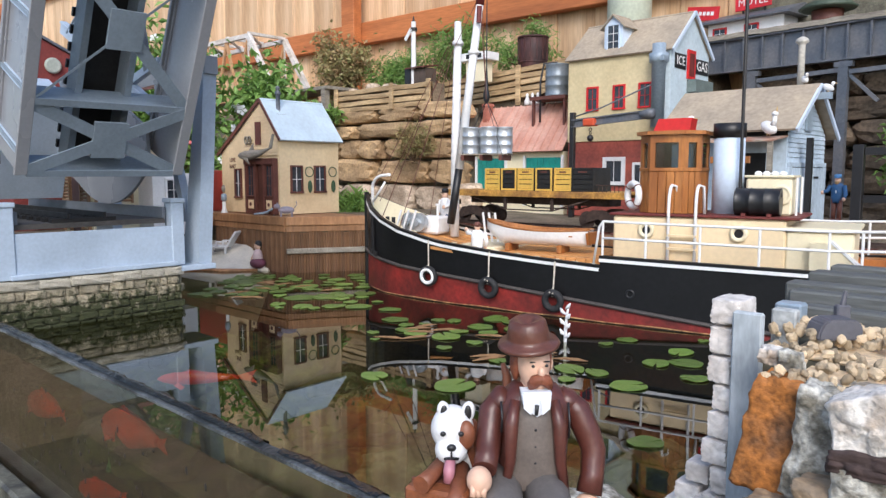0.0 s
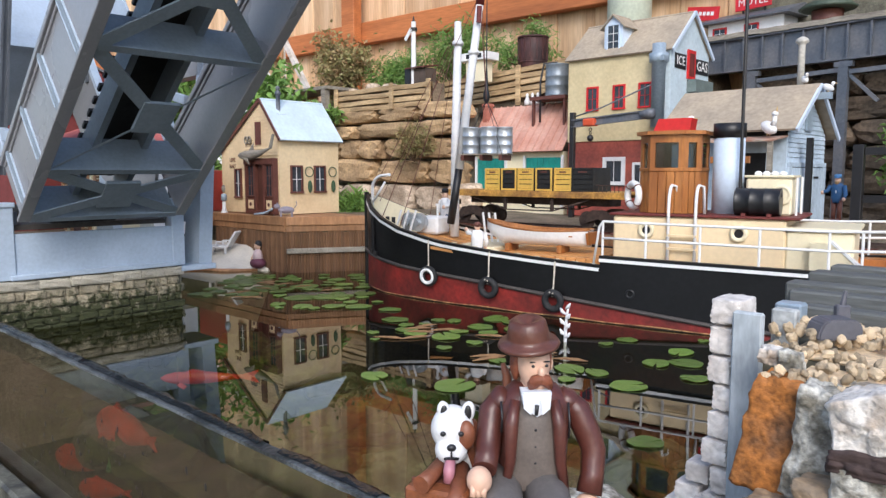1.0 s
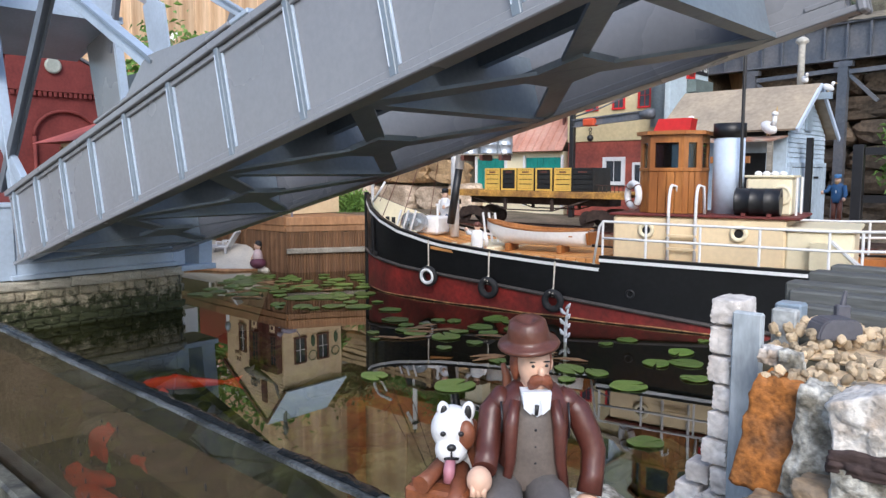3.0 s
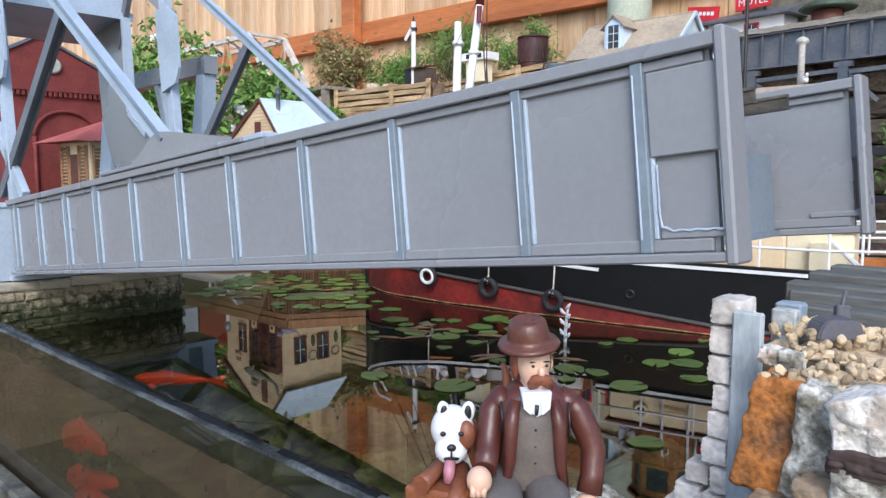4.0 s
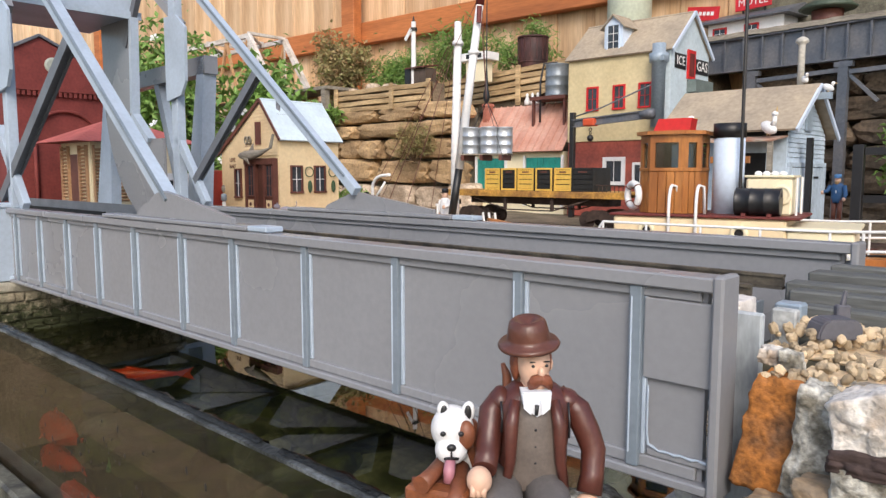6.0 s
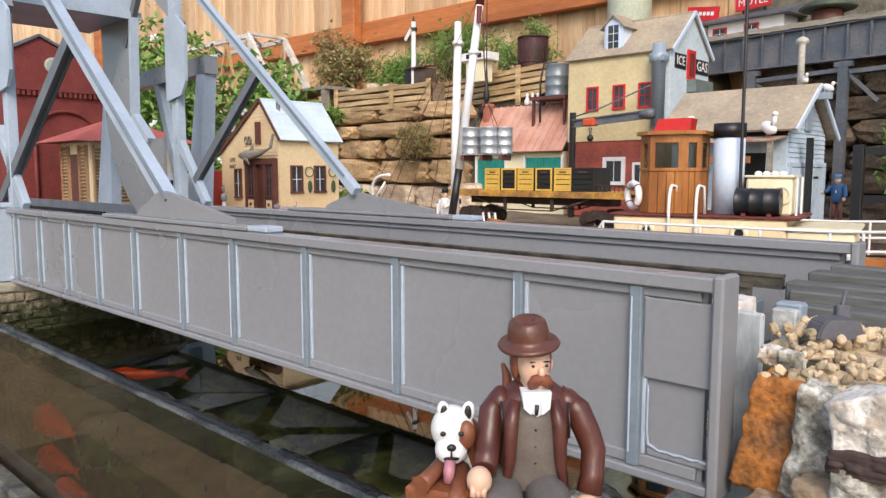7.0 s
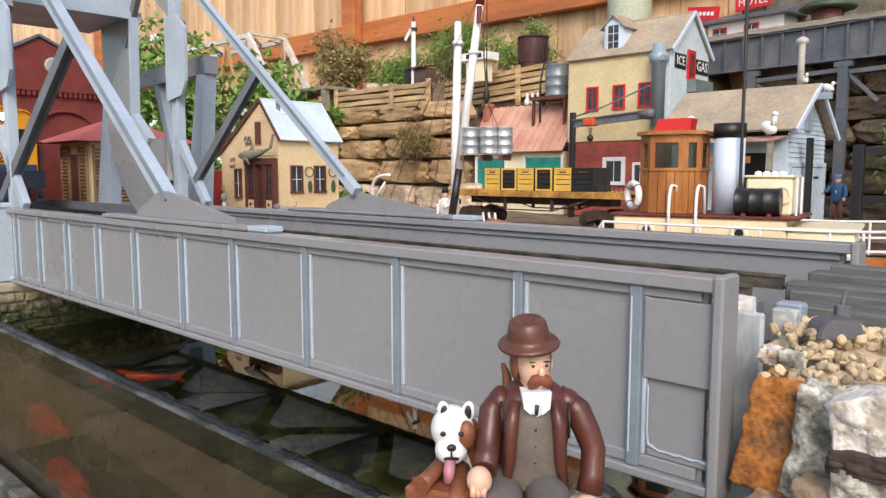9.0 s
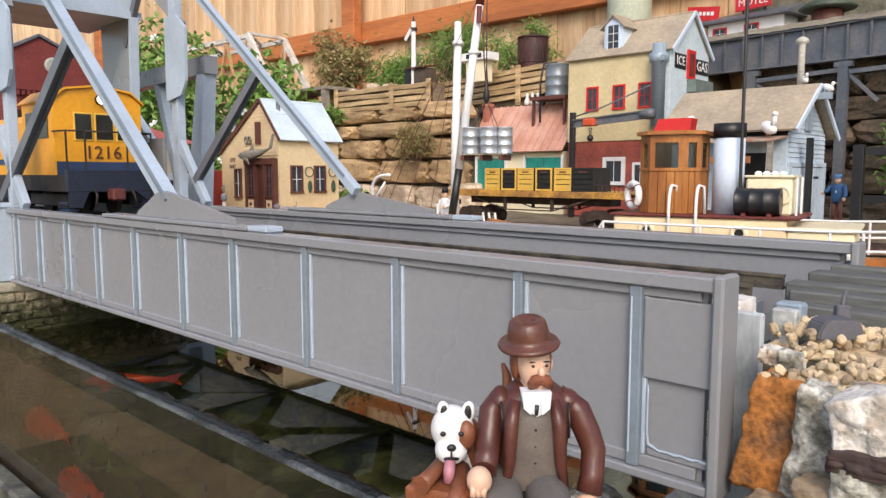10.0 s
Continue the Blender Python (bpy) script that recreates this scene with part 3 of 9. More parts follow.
    for w in (0.0785, 0.1235):
        bm = B()
        bx(bm, *[v for pair in zip(q(-0.012, w - 0.0008, z0 + 0.0694), q(SPAN - 0.016, w + 0.0008, z0 + 0.0740)) for v in pair])
        bx(bm, *[v for pair in zip(q(-0.012, w - 0.0018, z0 + 0.0741), q(SPAN - 0.016, w + 0.0018, z0 + 0.0756)) for v in pair])
        bx(bm, *[v for pair in zip(q(-0.012, w - 0.0030, z0 + 0.0680), q(SPAN - 0.016, w + 0.0030, z0 + 0.0693)) for v in pair])
        part("rail", bm, mat("weathered_brass_rail", (0.14, 0.12, 0.09), 0.5, 0.3, 0.4, 60, 0.2, 400, 0.2, col2=(0.05, 0.045, 0.04)), br)
    # overhead frame
    sets = ((0.010, (0.399, 0.132), (0.026, 0.440), (0.189, 0.300), (-0.045, 0.140), (-0.050, 0.224), (0.030, 0.1315), -0.006, 0.0112),
            (GW - 0.012, (0.401, 0.1520), (0.043, 0.436), (0.234, 0.283), (0.087, 0.160), (0.046, 0.215), (0.112, 0.132), 0.046, 0.0088))
    for w, lb, lt, dt, db, ft, fb, ps, wid in sets:
        bm = B()
        beam(bm, q(lb[0], w, lb[1]), q(lt[0], w, lt[1]), wid, wid * 1.1, bev=0.0006)
        strut = part("main_strut", bm, BRIDGE_LIGHT, br)
        bm = B()
        e = Vector((lt[0] - lb[0], 0, lt[1] - lb[1])).normalized()
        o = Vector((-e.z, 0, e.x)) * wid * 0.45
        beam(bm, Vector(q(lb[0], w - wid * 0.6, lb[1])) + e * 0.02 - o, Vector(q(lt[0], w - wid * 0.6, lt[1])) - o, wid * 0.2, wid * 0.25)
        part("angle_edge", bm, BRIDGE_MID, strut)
        # cross strut takes the darkened copy, its shade held in the colour
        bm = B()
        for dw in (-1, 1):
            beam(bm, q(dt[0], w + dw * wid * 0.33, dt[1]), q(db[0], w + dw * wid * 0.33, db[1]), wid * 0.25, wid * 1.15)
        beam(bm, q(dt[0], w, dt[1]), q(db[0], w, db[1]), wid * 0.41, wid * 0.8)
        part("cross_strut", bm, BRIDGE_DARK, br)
        bm = B()
        beam(bm, q(ft[0], w, ft[1]), q(fb[0], w, fb[1]), 0.008, wid * 1.25, bev=0.0005)
        part("foot_plate", bm, BRIDGE_LIGHT, br)
        bm = B()
        bx(bm, *[v for pair in zip(q(ps - 0.011, w - 0.004, z1), q(ps + 0.005, w + 0.005, 0.47)) for v in pair], 0.0005)
        bx(bm, *[v for pair in zip(q(ps + 0.0052, w - 0.006, z1), q(ps + 0.009, w + 0.005, 0.47)) for v in pair], 0.0005)
        part("tower_post", bm, BRIDGE_LIGHT, br)
        bm = B()
        prism(bm, [q(ps - 0.011, 0, 0.262)[::2], q(ps + 0.028, 0, 0.268)[::2], q(ps + 0.040, 0, 0.285)[::2], q(ps + 0.042, 0, 0.350)[::2], q(ps + 0.018, 0, 0.368)[::2], q(ps - 0.011, 0, 0.368)[::2]], "y", w - 0.010, w - 0.0065)
        part("splice_plate", bm, BRIDGE_LIGHT, br)
        bm = B()
        beam(bm, q(ps + 0.018, w, 0.355), q(-0.052, w, 0.440), 0.007, 0.011)
        part("brace", bm, BRIDGE_GREY, br)
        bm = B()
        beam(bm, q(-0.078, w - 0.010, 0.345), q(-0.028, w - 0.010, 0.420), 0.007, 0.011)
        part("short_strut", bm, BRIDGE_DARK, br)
    bm = B()
    bx(bm, *[v for pair in zip(q(-0.222, 0.012, 0.382), q(-0.055, 0.190, 0.50)) for v in pair], 0.001)
    cw = part("counterweight", bm, BRIDGE_LIGHT, br, "pale grey counterweight box")
    bm = B()
    bx(bm, *[v for pair in zip(q(-0.055, 0.010, 0.378), q(-0.051, 0.192, 0.388)) for v in pair])
    part("edge_strip", bm, BRIDGE_LIGHT, cw)
    # rocker plate: its round edge rolls below the counterweight as the leaf opens
    bm = B()
    arc = [(0.047 + 0.2023 * math.cos(radians(a)), 0.285 + 0.2023 * math.sin(radians(a))) for a in range(187, 252, 4)]
    pts = [(-0.157, 0.382)] + arc + [(0.022, 0.120), (0.022, 0.216), (-0.010, 0.216), (-0.056, 0.250), (-0.050, 0.382)]
    prism(bm, [q(a, 0, b)[::2] for a, b in pts], "y", 0.1800, 0.1845)
    rocker = part("rocker_plate", bm, BRIDGE_GREY, br)
    bm = B()
    for p0, p1 in (((-0.050, 0.380), (-0.056, 0.252)), ((-0.056, 0.250), (-0.010, 0.214))):
        beam(bm, q(p0[0], 0.180, p0[1]), q(p1[0], 0.180, p1[1]), 0.011, 0.007)
    part("edge_flange", bm, BRIDGE_LIGHT, rocker)
    return br


bridge = build_bridge()
# ---- ground, quay, bank and fence ----
def build_ground():
    # one sheet from the quay back to the horizon, with the pond left open
    bm = B()
    xs = [-60, -8, -2.4] + [-1.6 + 0.1 * i for i in range(36)] + [2.6, 8, 60]
    ys = [0.83 + 0.04 * i for i in range(27)] + [2.2, 3, 8, 60]
    rows = []
    for x in xs:
        row = []
        for y in ys:
            z = 0.062
            lim = 1.36 if x < -0.50 else (1.56 if x < 0.12 else 1.82)
            t = min(1, max(0, (y - lim) / 0.05))
            z += 0.33 * t
            z += 0.10 * min(1, max(0, (y - 1.44) / 0.3)) * t
            if -3 < x < 3 and y < 2.3:
                z += 0.012 * noise.noise(Vector((x * 7, y * 7, 0)))
            if y < 0.85:
                z = 0.062
            row.append((x, y, z))
        rows.append(row)
    loft(bm, rows, smooth=True)
    solo("ground", bm, QUAY_EARTH, SITE, "brown earth bank and yard behind the pond", "ground", kind="structure")
    q = thing("quay_wall", SITE, "stacked brown timber quay wall behind the boat", "quay wall", kind="structure")
    rnd = random.Random(5)
    for r in range(8):
        x = -0.04 - 0.1 * rnd.random()
        while x < 2.2:
            le = rnd.uniform(0.3, 0.55)
            bm = B()
            bx(bm, x, x + le - 0.002, 0.810 + rnd.uniform(-0.002, 0.002), 0.832, 0.062 - 0.016 * r - 0.0150, 0.064 - 0.016 * r, 0.0012)
            part("timber", bm, DOCK_WOOD, q)
            x += le
    bm = B()
    bx(bm, -1.2, 2.2, 0.8325, 0.838, -0.3, 0.055)
    part("backing", bm, MORTAR, q)
    bm = B()
    bx(bm, -60, -0.40, -0.30, 0.3, -0.3, 0.054)
    bx(bm, -60, -0.70, 0.3002, 0.838, -0.3, 0.054)
    solo("ground_left", bm, QUAY_EARTH, SITE, "earth behind the bridge approach", "ground", kind="structure")
    bm = B()
    bx(bm, 1.94, 60, -0.30, 0.838, -0.3, 0.050)
    solo("ground_right", bm, QUAY_EARTH, SITE, "earth beyond the landing", "ground", kind="structure")
    # ground round the viewer's side
    bm = B()
    bx(bm, -60, 60, -60, -0.30, -0.36, -0.34)
    solo("ground_front", bm, QUAY_EARTH, SITE, "earth in front of the pond", "ground", kind="structure")


build_ground()


def build_fence():
    f = thing("fence", site(-1.38, 1.70, 0, 2.0), "tall cedar board fence with red-brown stained rails", "fence", kind="structure")
    rnd = random.Random(3)
    shapes = []
    for k in range(4):
        bm = B()
        bx(bm, 0, 0.1375, 0, 0.016, 0.30, 1.75, 0.0045)
        shapes.append(mesh_of("board", bm, FENCE_WOOD))
    x = -6.3
    while x < 1.75:
        piece("board", rnd.choice(shapes), f, pose(x, 0.035 + rnd.uniform(0, 0.004), rnd.uniform(-0.01, 0.01), 0, 0, rnd.uniform(-0.3, 0.3)))
        x += 0.139
    for z, dz in ((0.688, 0.085), (1.35, 0.085)):
        bm = B()
        bx(bm, -6.3, 1.80, -0.004, 0.034, z, z + dz, 0.003)
        part("rail", bm, FENCE_RAIL, f)
    for px in (-4.6, -2.3, -0.04):
        bm = B()
        bx(bm, px, px + 0.075, -0.05, -0.005, 0.3, 1.8, 0.003)
        part("post", bm, FENCE_RAIL, f)


build_fence()
# ---- the steamer ----
BOAT = larger(1.155) @ pose(-0.108, 1.064, 0, 0, 0, -32)


BEAM = [(0, 0.003), (0.012, 0.020), (0.03, 0.036), (0.06, 0.054), (0.10, 0.069), (0.15, 0.079), (0.20, 0.085), (0.30, 0.088), (0.6, 0.088), (0.78, 0.08), (0.88, 0.062), (0.93, 0.03), (0.94, 0.004)]
SHEER = [(0, 0.136), (0.03, 0.119), (0.06, 0.107), (0.10, 0.095), (0.165, 0.0825), (0.25, 0.0745), (0.33, 0.0690), (0.39, 0.0660), (0.6, 0.064), (0.94, 0.075)]
STRAKE = [(0, 0.060), (0.1, 0.0490), (0.25, 0.0385), (0.5, 0.0175), (0.94, 0.004)]
US = [0, 0.006, 0.012, 0.02, 0.03, 0.045, 0.06, 0.08, 0.10, 0.125, 0.15, 0.175, 0.20, 0.25, 0.30, 0.35, 0.383, 0.45, 0.5, 0.55, 0.6, 0.65, 0.7, 0.78, 0.83, 0.88, 0.91, 0.93, 0.94]


def side(u, z):
    """Half breadth of the hull at u and z."""
    b = lerp_tab(BEAM, u)
    sh = lerp_tab(SHEER, u)
    k = max(0.0, min(1.0, (z + 0.06) / (sh + 0.06)))
    fl = 0.80 + 0.20 * k if 0.03 < u < 0.9 else 0.7 + 0.3 * k
    fl += (1.02 - fl) * max(0.0, min(1.0, (u - 0.2) / 0.25)) * (u < 0.9)
    return b * fl * (1.0 if z > -0.03 else 0.8)


def build_boat():
    boat = thing("steamboat", BOAT, "black and red model steamboat with cream deckhouse moored in the pond", "boat")
    # sunken hull coloured dark to stand in for murky water dimming the red
    sunken_mat = mat("sunken_hull_dark", (0.022, 0.024, 0.012), 0.8, 0, 0.4, 30, 0.3, 200, 0.5, col2=(0.045, 0.02, 0.012))
    for nm, mtl, zf in (("hull_bottom", sunken_mat, lambda u: [-0.06, -0.03, 0.0, 0.0082]), ("lower_hull", HULL_RED, lambda u: [0.0082, (0.0082 + max(0.010, lerp_tab(STRAKE, u))) / 2, max(0.010, lerp_tab(STRAKE, u))]),
                        ("upper_hull", HULL_BLACK, lambda u: [max(0.010, lerp_tab(STRAKE, u)), (lerp_tab(STRAKE, u) + lerp_tab(SHEER, u)) / 2, lerp_tab(SHEER, u)])):
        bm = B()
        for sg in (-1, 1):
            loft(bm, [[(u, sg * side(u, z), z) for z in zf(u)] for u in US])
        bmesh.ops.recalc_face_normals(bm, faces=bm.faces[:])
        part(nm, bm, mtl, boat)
    bm = B()
    tube(bm, [(u, -side(u, 0.009) - 0.0004, 0.0088 + 0.0005 * math.sin(u * 60)) for u in [0.01 * i for i in range(2, 56)]], 0.0007, 5)
    part("scum_line", bm, mat("tan_scum", (0.42, 0.25, 0.10), 0.8, 0, 0.5, 60, 0.4, 300, 0.5, col2=(0.10, 0.04, 0.02)), boat)
    for sg in (-1, 1):
        bm = B()
        tube(bm, [(u - (0.003 if u == 0 else 0), sg * (side(u, lerp_tab(STRAKE, u)) + 0.001), lerp_tab(STRAKE, u)) for u in US], 0.0024, 6)
        part("rubbing_strake", bm, mat("strake_rubber", (0.07, 0.06, 0.055), 0.6), boat)
        # white gunwale line, stepped up along the bulwark
        for u0, u1, dz in ((0.0, 0.383, 0.0), (0.383, 0.94, 0.0105)):
            uu = [u for u in US if u0 <= u <= u1]
            bm = B()
            loft(bm, [[(u, sg * (side(u, 1) + d), lerp_tab(SHEER, u) + dz + z) for d, z in ((-0.004, 0.0012), (0.0018, 0.0012), (0.0018, -0.0022), (-0.004, -0.0022))] for u in uu], closed=True, smooth=False)
            part("gunwale", bm, WHITE_PAINT, boat, "pale painted gunwale strip")
            bm = B()
            loft(bm, [[(u, sg * (side(u, 1) + d), lerp_tab(SHEER, u) + dz + z) for d, z in ((-0.006, 0.0045), (0.001, 0.0045), (0.001, 0.0013), (-0.006, 0.0013))] for u in uu], closed=True, smooth=False)
            part("cap_rail", bm, HULL_BLACK, boat)
        bm = B()
        uu = [u for u in US if u >= 0.383]
        loft(bm, [[(u, sg * (side(u, 1) - 0.001), lerp_tab(SHEER, u) - 0.001), (u, sg * (side(u, 1) - 0.001), lerp_tab(SHEER, u) + 0.0095)] for u in uu])
        part("bulwark", bm, HULL_BLACK, boat)
    # bow bulwark, cream inside, standing above the sheer
    bm = B()
    uu = [u for u in US if u <= 0.10]
    for sg in (-1, 1):
        loft(bm, [[(u + 0.004, sg * max(0.0006, side(u, 1) - 0.004), lerp_tab(SHEER, u) - 0.03), (u + 0.004, sg * max(0.0006, side(u, 1) - 0.004), lerp_tab(SHEER, u) + 0.004)] for u in uu])
    part("bow_bulwark_lining", bm, PALE_CREAM, boat)
    bm = B()
    cyl(bm, (-0.003, 0, -0.05), (-0.004, 0, 0.143), 0.004, 0.0035, 8)
    part("stem_post", bm, HULL_BLACK, boat)
    # deck planks
    rnd = random.Random(8)
    dm = {}
    for k in range(-14, 15):
        v = k * 0.0062
        start = next((u for u in [0.005 * i for i in range(1, 180)] if side(u, 1) - 0.003 > abs(v) + 0.003), None)
        if start is None:
            continue
        cuts = sorted([max(start, 0.10 if abs(v) < 0.06 else start)] + [u for u in (0.16, 0.22, 0.28, 0.34, 0.40, 0.60, 0.75, 0.90)])
        cuts = [c + (0.02 * (k % 3 - 1) if 0 < i < len(cuts) - 1 else 0) for i, c in enumerate(cuts)]
        for a, b in zip(cuts, cuts[1:]):
            if b - a < 0.01 or (a > 0.42 and b < 0.62 and abs(v) < 0.05):
                continue
            bm = B()
            za, zb = lerp_tab(SHEER, a) - 0.006, lerp_tab(SHEER, b) - 0.006
            beam(bm, (a + 0.0003, v, za), (b - 0.0003, v, zb), 0.0058, 0.003)
            part("deck_plank", bm, DECK, boat)
    # raised hatch of pale planks with cream blocks along its edge
    bm = B()
    bx(bm, 0.175, 0.235, -0.052, 0.052, 0.070, 0.079, 0.0012)
    part("hatch_coaming", bm, PALE_CREAM, boat)
    for k in range(11):
        bm = B()
        bx(bm, 0.236 + k * 0.0123, 0.2475 + k * 0.0123, -0.066, 0.06, 0.0665, 0.0745, 0.0006)
        part("hatch_board", bm, DECK, boat)
    bm = B()
    bx(bm, 0, 0.0075, -0.0035, 0.0035, 0, 0.010, 0.0006)
    blk = mesh_of("edge_block", bm, PALE_CREAM)
    for u in (0.185, 0.215, 0.247, 0.275, 0.300, 0.325, 0.347, 0.368):
        piece("edge_block", blk, boat, Matrix.Translation((u, -side(u, 1) + 0.009, lerp_tab(SHEER, u) - 0.006)))
    # deckhouse
    bm = B()
    bx(bm, 0.386, 0.562, -0.055, 0.055, 0.058, 0.1235, 0.002)
    dh = part("deckhouse", bm, CREAM, boat)
    bm = B()
    bx(bm, 0.382, 0.575, -0.058, 0.058, 0.1237, 0.1266, 0.001)
    part("deckhouse_roof", bm, OXBLOOD, dh)
    for u in (0.4235, 0.5185):
        bm = B()
        torus(bm, (u, -0.0565, 0.1085), (0, 1, 0), 0.0068, 0.0024, 20, 8)
        ring = part("porthole", bm, PALE_CREAM, dh)
        bm = B()
        cyl(bm, (u, -0.0552, 0.1085), (u, -0.0562, 0.1085), 0.0062, n=18)
        part("porthole_glass", bm, DARK_IN, dh)
    bm = B()
    bx(bm, 0.562, 0.622, -0.054, 0.05, 0.058, 0.113, 0.002)
    bx(bm, 0.560, 0.626, -0.057, 0.053, 0.113, 0.117, 0.001)
    aft = part("aft_house", bm, PALE_CREAM, boat)
    bm = B()
    prism(bm, [(0.585, 0.064), (0.632, 0.064), (0.632, 0.075), (0.604, 0.103), (0.585, 0.103)], "y", -0.066, -0.05)
    part("companion_hatch", bm, PALE_CREAM, aft)
    bm = B()
    beam(bm, (0.6025, -0.058, 0.1055), (0.634, -0.058, 0.076), 0.018, 0.002)
    part("hatch_lid", bm, WHITE_PAINT, aft)
    for u in (0.503, 0.518):
        bm = B()
        cyl(bm, (u, -0.071, 0.058), (u, -0.071, 0.073), 0.0035, n=10)
        cyl(bm, (u - 0.007, -0.071, 0.070), (u + 0.007, -0.071, 0.070), 0.0012, n=6)
        part("bollard", bm, BLACK_PAINT, boat)
    # ladder hoops on the deckhouse
    for u in (0.448, 0.476):
        bm = B()
        arc = [(u, -0.060, 0.062), (u, -0.060, 0.135)] + [(u, -0.060 + 0.011 * (1 - math.cos(a)), 0.135 + 0.022 * math.sin(a)) for a in [math.pi / 2 * k / 5 for k in range(1, 6)]] + [(u + 0.004, -0.045, 0.156), (u + 0.005, -0.042, 0.127)]
        tube(bm, arc, 0.0017, 8)
        part("ladder_hoop", bm, WHITE_PAINT, boat)
    for z in (0.075, 0.089, 0.103):
        bm = B()
        bx(bm, 0.446, 0.478, -0.0615, -0.0585, z, z + 0.0022)
        part("rung", bm, CREAM, boat)
    # side rails
    for sg in (-1, 1):
        posts = [0.385, 0.432, 0.487, 0.543, 0.603, 0.63, 0.68, 0.74, 0.80, 0.86]
        def at(u, z):
            return (u, sg * (side(u, 1) - 0.004), lerp_tab(SHEER, u) + 0.012 + z)
        for u in posts:
            bm = B()
            cyl(bm, at(u, 0), at(u, 0.040), 0.0013, n=7)
            part("stanchion", bm, WHITE_PAINT, boat)
        for h in (0.022, 0.040):
            bm = B()
            tube(bm, ([(0.375, sg * (side(0.375, 1) - 0.004), 0.070), (0.381, sg * (side(0.38, 1) - 0.004), 0.112)] if h > 0.03 else []) + [at(u, h) for u in posts], 0.0014, 7)
            part("hand_rail", bm, WHITE_PAINT, boat)
    # wheelhouse: eight-sided cabin of varnished boards
    wh = part("wheelhouse", B(), VARNISH, boat)
    cx, cy, hw, hd, ch = 0.4405, -0.012, 0.0330, 0.034, 0.015
    plan = [(-hw, -hd + ch), (-hw + ch, -hd), (hw - ch, -hd), (hw, -hd + ch), (hw, hd - ch), (hw - ch, hd), (-hw + ch, hd), (-hw, hd - ch)]
    z0, zs, zt, z1 = 0.1268, 0.172, 0.203, 0.2115
    for k in range(8):
        a, b = Vector((*plan[k], 0)), Vector((*plan[(k + 1) % 8], 0))
        d = b - a
        le = d.length
        m = Matrix.Translation((cx + a.x, cy + a.y, 0)) @ pose(0, 0, 0, 0, 0, math.degrees(math.atan2(d.y, d.x)))
        n = max(3, round(le / 0.0085))
        for i in range(n):
            bm = B()
            bx(bm, i * le / n + 0.0003, (i + 1) * le / n - 0.0003, 0, 0.003, z0, zs, 0.0004, m)
            part("board", bm, VARNISH, wh)
        bm = B()
        fr = 0.0055
        bx(bm, 0, le, -0.0008, 0.0032, zs, zs + 0.004, 0.0005, m)
        bx(bm, 0, le, 0, 0.0032, zt, z1, 0, m)
        bx(bm, 0, fr, 0, 0.0032, zs + 0.004, zt, 0, m)
        bx(bm, le - fr, le, 0, 0.0032, zs + 0.004, zt, 0, m)
        fm = part("window_frame", bm, VARNISH, wh)
        bm = B()
        bx(bm, fr, le - fr, 0.0014, 0.0022, zs + 0.004, zt, 0, m)
        part("pane", bm, PANE, wh).visible_shadow = False
    bm = B()
    prism(bm, [(cx + x * 1.13, cy + y * 1.13) for x, y in plan], "z", z1, z1 + 0.004)
    part("roof", bm, VARNISH, wh)
    bm = B()
    prism(bm, [(cx + x * 0.93, cy + y * 0.93) for x, y in plan], "z", z1 - 0.001, z1 - 0.0002)
    bx(bm, cx - 0.012, cx + 0.012, cy - 0.004, cy + 0.006, 0.1266, 0.172)
    part("inside", bm, BROWN_PAINT, wh)
    bm = B()
    prism(bm, [(cx - 0.022, 0.2157), (cx + 0.018, 0.2157), (cx + 0.020, 0.230), (cx - 0.016, 0.230)], "y", cy - 0.012, cy + 0.014)
    part("red_light_box", bm, RED_PAINT, boat, "bright red box on the wheelhouse roof")
    # funnel
    bm = B()
    lathe(bm, [(0.0162, 0.1266), (0.0162, 0.208)], 28, Matrix.Translation((0.4965, -0.005, 0)))
    fn = part("funnel", bm, BLUE_WHITE, boat, "pale blue-white funnel")
    bm = B()
    lathe(bm, [(0.0169, 0.208), (0.0169, 0.2235), (0.0152, 0.2235), (0.0152, 0.212)], 28, Matrix.Translation((0.4965, -0.005, 0)))
    part("funnel_cap", bm, BLACK_PAINT, fn, "black funnel top")
    bm = B()
    cyl(bm, (0.5125, -0.024, 0.1266), (0.512, -0.024, 0.40), 0.0018, n=8)
    part("aft_mast", bm, BLACK_PAINT, boat, "thin black mast")
    # engine casing with a round port
    bm = B()
    bx(bm, 0.519, 0.563, -0.030, 0.028, 0.1266, 0.165, 0.002)
    bx(bm, 0.517, 0.565, -0.032, 0.030, 0.1655, 0.168, 0.001)
    cs = part("engine_casing", bm, PALE_CREAM, boat)
    bm = B()
    torus(bm, (0.553, -0.0305, 0.148), (0, 1, 0), 0.0085, 0.0025, 22, 8)
    cyl(bm, (0.553, -0.0302, 0.148), (0.553, -0.0318, 0.148), 0.0085, n=20)
    part("round_port", bm, PALE_CREAM, cs)
    for y in (-0.024, 0.02):
        bm = B()
        cyl(bm, (0.567, y, 0.127), (0.567, y, 0.166), 0.0013, n=6)
        part("casing_rail", bm, WHITE_PAINT, cs)
    for k in range(4):
        bm = B()
        ell(bm, (0.528 + k * 0.008, -0.012, 0.1695), (0.004, 0.004, 0.003), 10)
        part("casing_knob", bm, WHITE_PAINT, cs)
    # mast and cargo boom
    bm = B()
